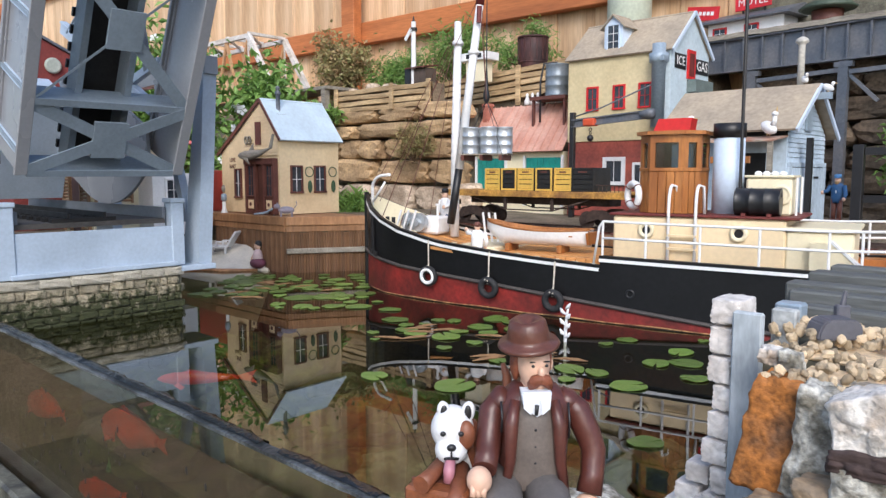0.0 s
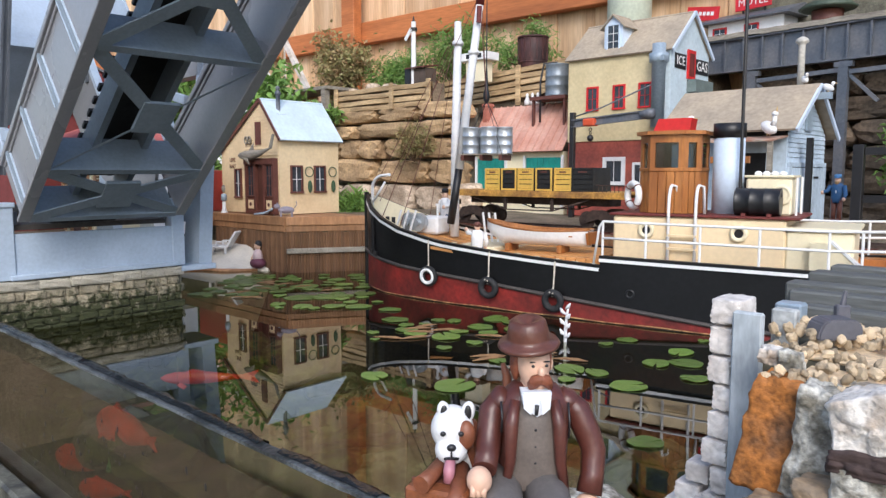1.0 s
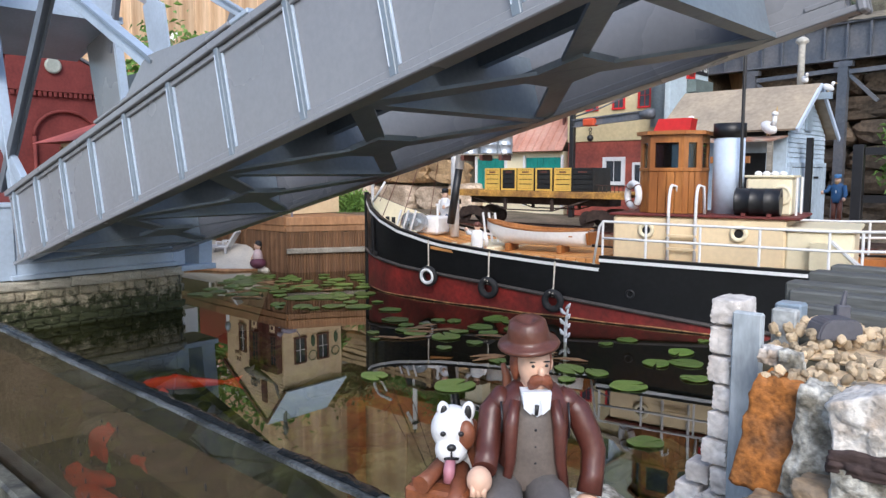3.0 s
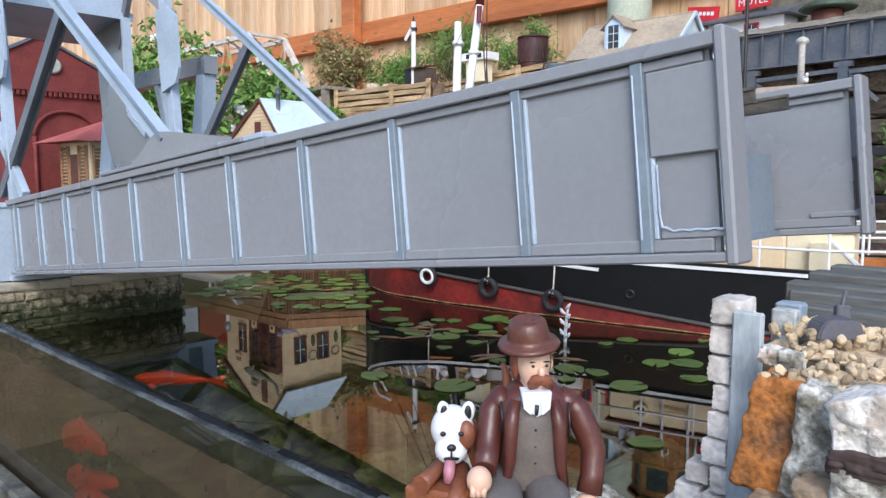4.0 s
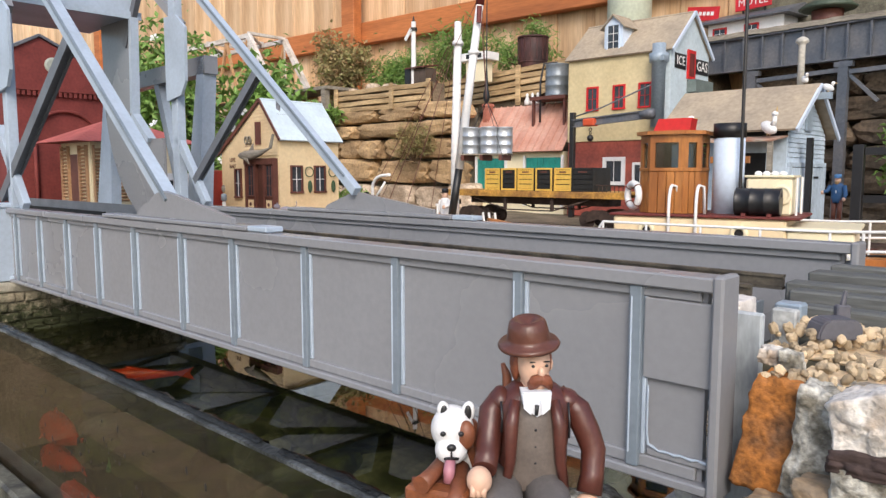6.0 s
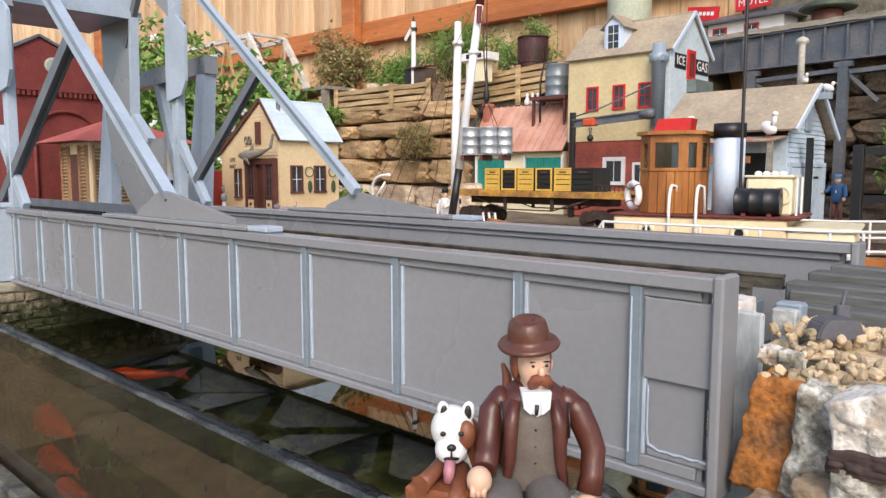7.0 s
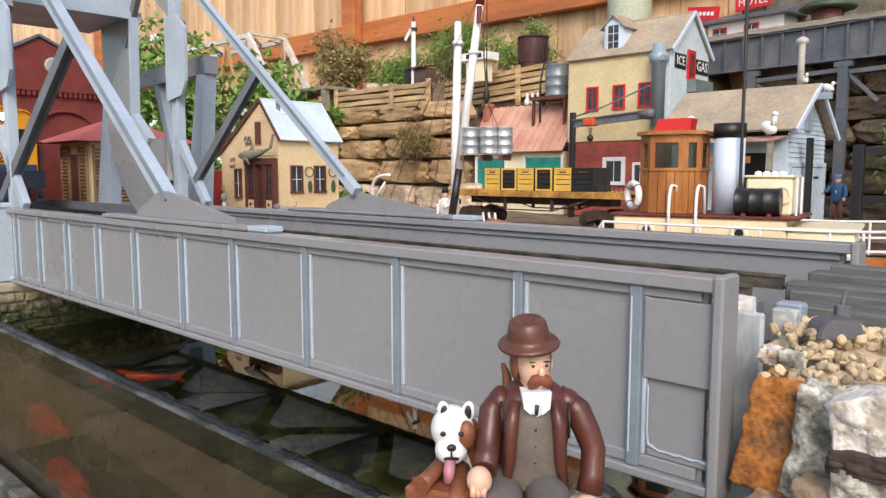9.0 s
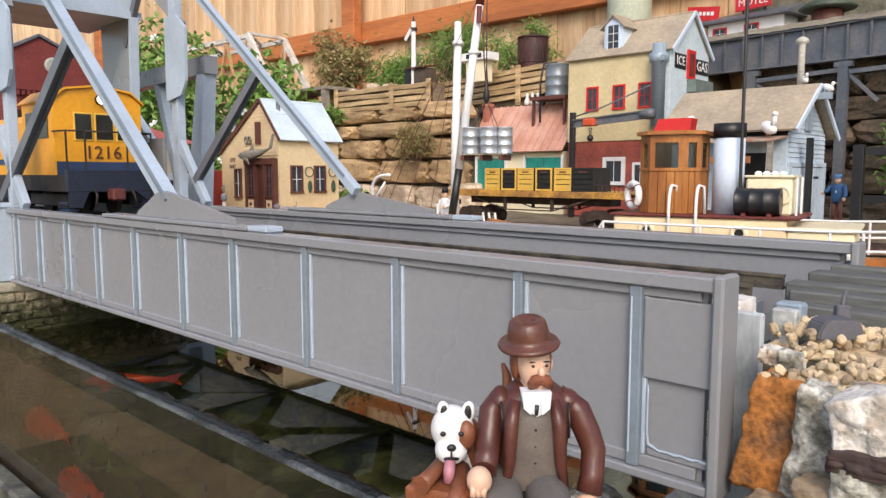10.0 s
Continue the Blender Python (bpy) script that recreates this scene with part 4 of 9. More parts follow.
    tube(bm, [(0.146, 0, 0.085), (0.147, 0, 0.20), (0.1505, 0, 0.345)], [0.0060, 0.0058, 0.0052], 12)
    lathe(bm, [(0.0075, 0.338), (0.0075, 0.342), (0.005, 0.345), (0.0045, 0.368), (0.002, 0.369)], 12, Matrix.Translation((0.1505, 0, 0)))
    part("mast", bm, WHITE_PAINT, boat, "white wooden mast")
    bm = B()
    tube(bm, [(0.147, -0.012, 0.103), (0.160, -0.012, 0.176)], [0.0052, 0.0050], 12)
    part("boom_foot", bm, BLACK_PAINT, boat, "black foot of the cargo boom")
    bm = B()
    tube(bm, [(0.160, -0.012, 0.176), (0.190, -0.012, 0.383)], [0.006, 0.0048], 12)
    lathe(bm, [(0.0068, 0), (0.0068, 0.005)], 12, Matrix.Translation((0.1813, -0.012, 0.322)))
    part("boom", bm, WHITE_PAINT, boat, "white cargo boom")
    bm = B()
    tube(bm, [(0.190, -0.012, 0.383), (0.194, -0.012, 0.41)], 0.0055, 10)
    cyl(bm, (0.192, -0.018, 0.36), (0.193, -0.018, 0.38), 0.0032, n=8)
    part("boom_head", bm, OXBLOOD, boat)
    for a, b in (((0.193, -0.012, 0.40), (0.02, 0, 0.13)), ((0.1505, 0, 0.36), (0.06, -0.05, 0.108)), ((0.1505, 0, 0.36), (0.07, 0.055, 0.106)), ((0.1505, 0, 0.35), (0.10, -0.065, 0.097)), ((0.1505, 0, 0.36), (0.0, 0.0, 0.135)), ((0.193, -0.012, 0.39), (0.198, -0.008, 0.265)), ((0.190, -0.012, 0.39), (0.196, -0.004, 0.268))):
        bm = B()
        cyl(bm, a, b, 0.0005, n=4)
        part("stay", bm, BROWN_PAINT, boat)
    # windlass and white frames on the foredeck
    bm = B()
    bx(bm, 0.098, 0.132, -0.022, 0.012, 0.088, 0.112, 0.003)
    wl = part("winch_housing", bm, WHITE_PAINT, boat)
    for u, v in ((0.090, -0.030), (0.108, -0.034)):
        bm = B()
        cyl(bm, (u, v, 0.1045), (u, v + 0.007, 0.1045), 0.0125, n=20)
        cyl(bm, (u, v - 0.006, 0.1045), (u, v + 0.012, 0.1045), 0.005, n=14)
        part("winch_drum", bm, STEEL, wl)
    for u in (0.082, 0.094, 0.106):
        bm = B()
        beam(bm, (u - 0.008, -0.040, 0.086), (u + 0.004, -0.040, 0.121), 0.0018, 0.0024)
        part("winch_strut", bm, WHITE_PAINT, wl)
    bm = B()
    cyl(bm, (0.125, -0.01, 0.112), (0.125, -0.01, 0.128), 0.0016, n=8)
    cyl(bm, (0.125, -0.01, 0.126), (0.125, -0.01, 0.129), 0.003, n=8)
    part("vent_pipe", bm, WHITE_PAINT, boat)
    bm = B()
    tube(bm, [(0.016, -0.012, 0.10), (0.016, -0.012, 0.145)] + [(0.016 + 0.022 * (1 - math.cos(a)), -0.012 - 0.004 * math.sin(a), 0.145 + 0.022 * math.sin(a)) for a in [math.pi / 2 * k / 6 for k in range(1, 7)]] + [(0.052, -0.02, 0.168)], 0.0022, 8)
    tube(bm, [(0.016, -0.012, 0.128), (0.042, -0.017, 0.158)], 0.0016, 7)
    part("davit", bm, WHITE_PAINT, boat)
    for u, v in ((0.075, -0.043), (0.06, -0.036)):
        bm = B()
        cyl(bm, (u, v, 0.09), (u, v, 0.111), 0.0026, n=8)
        part("mooring_bitt", bm, BLACK_PAINT, boat)
    for k in range(3):
        bm = B()
        beam(bm, (0.188 + k * 0.009, 0.014, 0.075), (0.182 + k * 0.009, 0.014, 0.118), 0.0022, 0.0022)
        part("white_prop", bm, WHITE_PAINT, boat)
    bm = B()
    bx(bm, 0.575, 0.650, 0.052, 0.078, 0.058, 0.0785, 0.001)
    part("stern_step", bm, VARNISH, boat)
    # anchor on the bow
    bm = B()
    beam(bm, (0.040, -side(0.04, 0.10) - 0.002, 0.112), (0.040, -side(0.04, 0.06) - 0.003, 0.060), 0.003, 0.004)
    beam(bm, (0.030, -side(0.03, 0.06) - 0.003, 0.062), (0.050, -side(0.05, 0.06) - 0.003, 0.060), 0.003, 0.005)
    part("anchor", bm, BLACK_PAINT, boat)
    bm = B()
    torus(bm, (0.418, -side(0.418, 0.04) - 0.0005, 0.042), (0, 1, 0), 0.004, 0.0012, 14, 6)
    part("hawse_ring", bm, BLACK_PAINT, boat)


build_boat()


# ---- things on the boat ----
def build_boat_things():
    # tyres hung as fenders
    for i, (u, white) in enumerate(((0.156, True), (0.2465, False), (0.3315, False))):
        y = -side(u, 0.03) - 0.0075
        zc = lerp_tab(STRAKE, u) - 0.0042
        t = thing("tyre_fender", BOAT @ pose(u, y, zc, 0, 0, 0), "white-faced tyre fender hung on pale rope from the gunwale" if white else "black tyre fender hung on pale rope from the gunwale", "tyre", "tyre fenders on the boat")
        bm = B()
        torus(bm, (0, 0, 0), (0.0, 1, 0.08), 0.0095, 0.0040, 24, 10)
        part("tyre", bm, TYRE, t)
        if white:
            bm = B()
            torus(bm, (0, -0.0028, 0), (0, 1, 0.08), 0.0086, 0.0022, 24, 8)
            part("painted_face", bm, WHITE_PAINT, t, "white painted face")
        bm = B()
        top = lerp_tab(SHEER, u) - zc + 0.002
        yo = -side(u, 1) - y - 0.002
        tube(bm, [(0, yo + 0.006, top + 0.002), (0.0005, yo, top), (0, 0.001, 0.014), (0.0015, -0.0045, 0.009), (0, 0.0, 0.005)], 0.0010, 6)
        tube(bm, [(0, 0.001, 0.014), (-0.0022, -0.0045, 0.010), (-0.001, 0, 0.005)], 0.0010, 6)
        part("rope", bm, ROPE, t)
    # dinghy on deck
    d = thing("dinghy", BOAT @ pose(0.213, -0.030, 0.0785, 0, 0, 3), "white clinker dinghy with varnished inside resting on the deck", "dinghy")
    L = 0.135
    us = [i / 16 for i in range(17)]
    def half(k):
        return 0.0225 * (math.sin(math.pi * min(1, 0.08 + k * 0.80)) ** 0.7 if k > 0 else 0.04)
    def top(k):
        return 0.021 + 0.013 * (1 - k) ** 3 + 0.004 * k ** 2
    def keel(k):
        return 0.004 + 0.022 * max(0, 0.16 - k) / 0.16 * 0.8
    for nm, mtl, sc in (("hull", WHITE_PAINT, 1.0), ("lining", VARNISH, 0.90)):
        bm = B()
        rows = []
        for k in us:
            h, tz, kz = half(k) * sc, top(k), keel(k) + (0.002 if sc < 1 else 0)
            rows.append([(k * L, h * math.sin(a), kz + (tz - kz) * (1 - math.cos(a) ** 0.7 if abs(a) < 1.57 else 1)) for a in [math.pi / 2 * j / 5 for j in range(-5, 6)]])
        vs = loft(bm, rows)
        bm.faces.new(vs[-1])
        part(nm, bm, mtl, d)
    for sg in (-1, 1):
        bm = B()
        tube(bm, [(k * L, sg * half(k) * 0.97, top(k)) for k in us], 0.0014, 6)
        part("gunwale", bm, VARNISH, d)
    for k in (0.3, 0.55, 0.8):
        bm = B()
        bx(bm, k * L, k * L + 0.010, -half(k) * 0.9, half(k) * 0.9, 0.0165, 0.018)
        part("thwart", bm, VARNISH, d)
    bm = B()
    prism(bm, [(-0.019, 0.022), (0.019, 0.022), (0.014, 0.008), (-0.014, 0.008)], "x", L, L + 0.0025)
    part("transom", bm, VARNISH, d)
    for k in (0.25, 0.75):
        bm = B()
        bx(bm, k * L - 0.003, k * L + 0.003, -0.016, 0.016, -0.004, 0.006, 0.001)
        part("chock", bm, VARNISH, d)
    # lying oil drum on the deckhouse roof
    o = thing("oil_drum", BOAT @ pose(0.534, -0.046, 0.1266 + 0.0145, 0, 0, 0), "black ribbed oil drum lying on the deckhouse roof", "drum")
    bm = B()
    prof = [(0.0138, -0.0215), (0.0145, -0.021), (0.0138, -0.020), (0.0138, -0.0075), (0.0146, -0.007), (0.0138, -0.006), (0.0138, 0.006), (0.0146, 0.007), (0.0138, 0.0075), (0.0138, 0.020), (0.0145, 0.021), (0.0138, 0.0215)]
    lathe(bm, prof, 28, pose(0, 0, 0, 0, 90, 0))
    part("shell", bm, BLACK_PAINT, o)
    bm = B()
    cyl(bm, (0.0212, 0, 0.007), (0.0222, 0, 0.007), 0.0022, n=10)
    part("bung", bm, BLACK_PAINT, o)
    bm = B()
    for x in (-0.012, 0.012):
        bx(bm, x - 0.002, x + 0.002, -0.012, 0.012, -0.0144, -0.0115)
    part("cradle", bm, OXBLOOD, o)
    # life ring
    r = thing("life_ring", BOAT @ pose(0.404, -0.043, 0.146, 0, 0, -45), "white life ring with dark bands leaning on the wheelhouse", "life ring")
    bm = B()
    torus(bm, (0, 0, 0), (0, 1, 0), 0.0128, 0.0038, 28, 10)
    part("ring", bm, WHITE_PAINT, r)
    for a in (45, 135, 225, 315):
        bm = B()
        c = (0.0128 * math.cos(radians(a)), 0, 0.0128 * math.sin(radians(a)))
        torus(bm, c, (-math.sin(radians(a)), 0, math.cos(radians(a))), 0.0038, 0.0008, 12, 5)
        part("band", bm, BROWN_PAINT, r)
    # slung pallet with four drums
    p = thing("slung_pallet", BOAT @ pose(0.196, -0.004, 0.1895, 0, 0, 8), "pallet of shiny steel drums slung on cables from the boom", "cargo pallet")
    for y in (-0.014, 0.0, 0.014):
        bm = B()
        bx(bm, -0.031, 0.031, y - 0.0045, y + 0.0045, 0.004, 0.0055)
        part("board", bm, mat("grey_pallet_wood", (0.36, 0.32, 0.26), 0.8, 0, 0.3, 50, 0.2, 300, 0.3), p)
    for x in (-0.026, 0.0, 0.026):
        bm = B()
        bx(bm, x - 0.002, x + 0.002, -0.019, 0.019, -0.003, 0.0038)
        part("bearer", bm, BROWN_PAINT, p)
    bm = B()
    lathe(bm, [(0.0105, 0), (0.0112, 0.0004), (0.0105, 0.001), (0.0105, 0.0105), (0.0112, 0.0112), (0.0105, 0.012), (0.0105, 0.0215), (0.0112, 0.022), (0.0105, 0.023), (0.0105, 0.0325), (0.0112, 0.0334), (0.0104, 0.034), (0.0098, 0.0332)], 22)
    dr = mesh_of("steel_drum", bm, STEEL)
    for x, y in ((-0.0185, -0.008), (0.0075, -0.010), (0.024, 0.003), (-0.006, 0.010)):
        piece("steel_drum", dr, p, Matrix.Translation((x, y, 0.0057)))
    for x, y in ((-0.029, -0.017), (0.029, -0.017), (-0.029, 0.017), (0.029, 0.017)):
        bm = B()
        cyl(bm, (x, y, 0.0), (0.0, 0.0, 0.075), 0.0005, n=4)
        part("sling", bm, BLACK_PAINT, p)
    bm = B()
    lathe(bm, [(0.001, 0.07), (0.004, 0.074), (0.0045, 0.082), (0.0025, 0.088), (0.0008, 0.12), (0.0006, 0.21)], 10)
    part("hook_block", bm, BLACK_PAINT, p)


build_boat_things()


def figurine(name, m, label, coat, legs, hat, height=0.072, arm=(0.012, -0.012, 0.045), arm2=(-0.012, -0.004, 0.034), beard=None, bareheaded=False, shirt=None):
    """A painted standing figurine, one mesh."""
    k = height / 0.072
    bm = B()
    for x in (-0.0042, 0.0042):
        tube(bm, [(x, 0, 0), (x, 0, 0.015), (x * 0.9, 0, 0.034)], [0.0036, 0.0036, 0.0048], 10)
        ell(bm, (x, -0.003, 0.002), (0.0034, 0.0062, 0.0026), 10)
    mark(bm, 1)
    lathe(bm, [(0.0068, 0.028), (0.0075, 0.034), (0.0078, 0.046), (0.0085, 0.053), (0.006, 0.0575), (0.003, 0.059)], 14, Matrix.Diagonal((1.15, 0.8, 1, 1)))
    for sx, e in ((1, arm), (-1, arm2)):
        sh = Vector((sx * 0.0098, 0, 0.0545))
        el = Vector((sx * 0.0135, (e[1]) * 0.4, (0.0545 + e[2]) / 2 - 0.003))
        ha = Vector((e[0] if e[0] * sx > 0 else sx * abs(e[0]), e[1], e[2]))
        tube(bm, [sh, el, ha], [0.0035, 0.0032, 0.0026], 9)
    mark(bm, 0)
    for sx, e in ((1, arm), (-1, arm2)):
        ell(bm, (sx * abs(e[0]), e[1], e[2]), (0.0028, 0.0028, 0.0032), 10)
    ell(bm, (0, 0, 0.0635), (0.0046, 0.005, 0.006), 14)
    ell(bm, (0, -0.005, 0.063), (0.001, 0.0014, 0.0014), 8)
    mark(bm, 2)
    if bareheaded:
        ell(bm, (0, 0.001, 0.066), (0.005, 0.0052, 0.0046), 12)
    else:
        lathe(bm, [(0.0052, 0.0665), (0.0054, 0.071), (0.0046, 0.0725), (0.001, 0.073)], 14)
        ell(bm, (0, -0.0045, 0.067), (0.0045, 0.0035, 0.0008), 10)
    mark(bm, 3)
    if beard:
        ell(bm, (0, -0.003, 0.0595), (0.0036, 0.003, 0.0036), 10)
        mark(bm, 4)
    if shirt:
        ell(bm, (0, -0.0046, 0.047), (0.0026, 0.0018, 0.0075), 10)
        mark(bm, 5)
    for v in bm.verts:
        v.co *= k
    return solo(name, bm, [coat, legs, SKIN, hat, beard or hat, shirt or coat], m, label, "figurine")


figurine("sailor_figurine", BOAT @ pose(0.112, 0.030, 0.082, 0, 0, -20), "small painted sailor figurine standing on the foredeck", WHITE_PAINT, NAVY, BLACK_PAINT, 0.066)
figurine("deckhand_figurine", BOAT @ pose(0.215, -0.060, 0.050, 0, 0, -150), "painted deckhand figurine in white shirt with raised arm", WHITE_PAINT, NAVY, BROWN_PAINT, 0.062, arm=(0.016, 0.006, 0.060), bareheaded=True)
# ---- buildings on the quay ----
CREAM_WALL = mat("cream_wall", (0.78, 0.62, 0.38), 0.65, 0, 0.12, 12, 0.06, 160, 0.15, col2=(0.66, 0.50, 0.29))
YELLOW_WALL = mat("pale_yellow_wall", (0.66, 0.555, 0.33), 0.65, 0, 0.15, 10, 0.08, 140, 0.15, col2=(0.56, 0.46, 0.26))
RED_WALL = mat("faded_red_wall", (0.38, 0.085, 0.055), 0.75, 0, 0.3, 18, 0.2, 130, 0.3, col2=(0.24, 0.06, 0.045))
GABLE_BLUE = mat("pale_blue_wall", (0.58, 0.68, 0.74), 0.65, 0, 0.15, 12, 0.08, 150, 0.15, col2=(0.46, 0.55, 0.60))
SHED_BLUE = mat("faded_blue_boards", (0.48, 0.58, 0.68), 0.65, 0, 0.2, 14, 0.1, 150, 0.2, col2=(0.36, 0.44, 0.52), piecewise=0.08)
ROOF_BLUE = mat("pale_blue_roof", (0.62, 0.74, 0.82), 0.5, 0, 0.15, 12, 0.06, 140, 0.12, col2=(0.52, 0.62, 0.68))
ROOF_BEIGE = mat("weathered_beige_roof", (0.42, 0.345, 0.25), 0.8, 0, 0.2, 9, 0.14, 120, 0.3, col2=(0.29, 0.245, 0.19))
ROOF_PINK = mat("faded_red_metal_roof", (0.60, 0.36, 0.28), 0.55, 0, 0.2, 14, 0.1, 140, 0.15, col2=(0.50, 0.25, 0.18), piecewise=0.08)
TEAL = mat("teal_doors", (0.02, 0.26, 0.22), 0.55, 0, 0.25, 20, 0.12, 180, 0.15)
BRICK_RED = mat("model_brick", (0.19, 0.035, 0.030), 0.8, 0, 0.25, 22, 0.15, 200, 0.3, piecewise=0.12)
PLANK_GREY = mat("grey_timber", (0.30, 0.27, 0.22), 0.85, 0, 0.3, 30, 0.25, 220, 0.5, col2=(0.19, 0.17, 0.14), stretch=(0.3, 2, 2), piecewise=0.15)
DARK_STEEL = mat("dark_blue_steel", (0.10, 0.115, 0.14), 0.5, 0.2, 0.3, 16, 0.15, 160, 0.15, col2=(0.17, 0.17, 0.18))
GREY_BLUE_PIPE = mat("grey_blue_pipe", (0.34, 0.42, 0.50), 0.45, 0.2, 0.2, 20, 0.1, 200, 0.1)


def window(parent, m, w, h, frame_m, fr=0.0035, nx=2, nz=2, dark=True, name="window"):
    """A framed window, its plane at y=0, seen from -y; w by h outside."""
    bm = B()
    bx(bm, -w / 2, w / 2, -0.003, 0.001, h - fr, h, 0.0004, m)
    bx(bm, -w / 2 - 0.001, w / 2 + 0.001, -0.0045, 0.001, 0, fr, 0.0004, m)
    bx(bm, -w / 2, -w / 2 + fr, -0.003, 0.001, fr, h - fr, 0, m)
    bx(bm, w / 2 - fr, w / 2, -0.003, 0.001, fr, h - fr, 0, m)
    f = part(name, bm, frame_m, parent)
    bm = B()
    for i in range(1, nx):
        x = -w / 2 + fr + (w - 2 * fr) * i / nx
        bx(bm, x - 0.0005, x + 0.0005, -0.0016, -0.0004, fr, h - fr, 0, m)
    for i in range(1, nz):
        z = fr + (h - 2 * fr) * i / nz
        bx(bm, -w / 2 + fr, w / 2 - fr, -0.0017, -0.0005, z - 0.0005, z + 0.0005, 0, m)
    part("glazing_bar", bm, WHITE_PAINT if dark else frame_m, f)
    bm = B()
    bx(bm, -w / 2 + fr, w / 2 - fr, -0.0004, -0.0001, fr, h - fr, 0, m)
    part("pane", bm, mat("dark_pane_" + parent.name, (0.05, 0.06, 0.075), 0.12, 0, 0.4, 60, 0.1, 300, 0.0), f)
    return f


def boards(parent, m, outline, step, material, name="siding_board", proud=0.0012):
    """Clapboards over a wall: strips clipped to a gable outline given as width at height."""
    z = 0
    top = max(p[1] for p in outline)
    n = len(outline)

    def span(zz):
        xs = []
        for i in range(n):
            (x0, z0), (x1, z1) = outline[i], outline[(i + 1) % n]
            if (z0 - zz) * (z1 - zz) <= 0 and z0 != z1:
                xs.append(x0 + (x1 - x0) * (zz - z0) / (z1 - z0))
        return (min(xs), max(xs)) if len(xs) > 1 else None
    z = min(p[1] for p in outline)
    while z < top - 0.001:
        a, b = span(z + 1e-5), span(min(z + step, top) - 1e-4)
        if a and b:
            bm = B()
            vs = [(a[0], -proud * 1.6, z), (a[1], -proud * 1.6, z), (b[1], -proud * 0.4, z + step * 0.97), (b[0], -proud * 0.4, z + step * 0.97)]
            f1 = [bm.verts.new(m @ Vector(v)) for v in vs]
            f2 = [bm.verts.new(m @ Vector((v[0], 0.0, v[2]))) for v in vs]
            fs = [bm.faces.new(f1), bm.faces.new(f2)] + [bm.faces.new((f1[i], f1[(i + 1) % 4], f2[(i + 1) % 4], f2[i])) for i in range(4)]
            bmesh.ops.recalc_face_normals(bm, faces=fs)
            part(name, bm, material, parent)
        z += step


def build_bait_shop():
    h = thing("bait_shop", site(-0.277, 0.563, 0.088), "cream wooden bait shop with pale blue roof on the dock", "house")
    bm = B()
    prism(bm, [(-0.217, 0), (0, 0), (0, 0.153), (-0.060, 0.226), (-0.217, 0.126)], "y", 0, 0.148)
    part("wall", bm, CREAM_WALL, h)
    boards(h, Matrix(), [(-0.125, 0.118), (-0.002, 0.118), (-0.002, 0.152), (-0.060, 0.224), (-0.125, 0.180)], 0.0065, CREAM_WALL)
    bm = B()
    beam(bm, (-0.062, 0.075, 0.2315), (0.010, 0.075, 0.1465), 0.156, 0.0035)
    part("roof", bm, ROOF_BLUE, h, "pale blue sheet roof")
    bm = B()
    beam(bm, (-0.058, 0.075, 0.2315), (-0.228, 0.075, 0.1225), 0.156, 0.0035)
    part("rear_roof", bm, ROOF_BLUE, h)
    bm = B()
    beam(bm, (-0.060, -0.0045, 0.229), (-0.228, -0.0045, 0.1205), 0.003, 0.007)
    beam(bm, (-0.060, -0.0045, 0.229), (0.008, -0.0045, 0.1475), 0.003, 0.005)
    part("barge_board", bm, BROWN_PAINT, h)
    for y in (0.040, 0.098):
        window(h, pose(0.0, y, 0.042, 0, 0, 90), 0.030, 0.056, BROWN_PAINT)
    # entrance bay
    bay = part("entrance_bay", B(), BROWN_PAINT, h)
    bm = B()
    bx(bm, -0.108, -0.004, -0.012, -0.001, 0, 0.006)
    bx(bm, -0.108, -0.004, -0.014, -0.001, 0.100, 0.112)
    for x in (-0.108, -0.075, -0.042, -0.010):
        bx(bm, x, x + 0.006, -0.012, -0.001, 0.006, 0.100)
    part("bay_frame", bm, BROWN_PAINT, bay)
    for x0, x1 in ((-0.102, -0.075), (-0.036, -0.010)):
        bm = B()
        bx(bm, x0, x1, -0.010, -0.002, 0.006, 0.034)
        part("panel", bm, BROWN_PAINT, bay)
        bm = B()
        bx(bm, x0 + 0.004, x1 - 0.004, -0.0115, -0.010, 0.010, 0.028, 0.0004)
        part("cream_panel", bm, CREAM_WALL, bay)
        bm = B()
        cyl(bm, ((x0 + x1) / 2, -0.0115, 0.019), ((x0 + x1) / 2, -0.0122, 0.019), 0.004, n=10)
        part("emblem", bm, BROWN_PAINT, bay)
        window(bay, pose((x0 + x1) / 2, -0.008, 0.034), x1 - x0, 0.066, BROWN_PAINT, 0.003, 2, 3, False)
    bm = B()
    bx(bm, -0.068, -0.043, -0.006, -0.001, 0.006, 0.100)
    part("door", bm, mat("dark_brown_door", (0.09, 0.03, 0.02), 0.6), bay)
    window(h, pose(-0.150, -0.0008, 0.030), 0.026, 0.062, BROWN_PAINT)
    bm = B()
    bx(bm, -0.080, -0.060, -0.0035, -0.001, 0.140, 0.186, 0.0005)
    part("loft_door", bm, BROWN_PAINT, h)
    for x in (-0.112, -0.100):
        bm = B()
        torus(bm, (x, -0.004, 0.150), (0.2, 1, 0), 0.007, 0.0018, 14, 6)
        part("rope_coil", bm, PLANK_GREY, h)
    for k, tx in enumerate(("LIVE", "BAIT")):
        words("lettering", tx, 0.0125, BROWN_PAINT, h, pose(-0.172, -0.0006, 0.110 - 0.0135 * k, 90, 0, 0))
    # shark over the door
    sh = part("shark_sign", B(), PLANK_GREY, h, "grey shark figure over the door")
    bm = B()
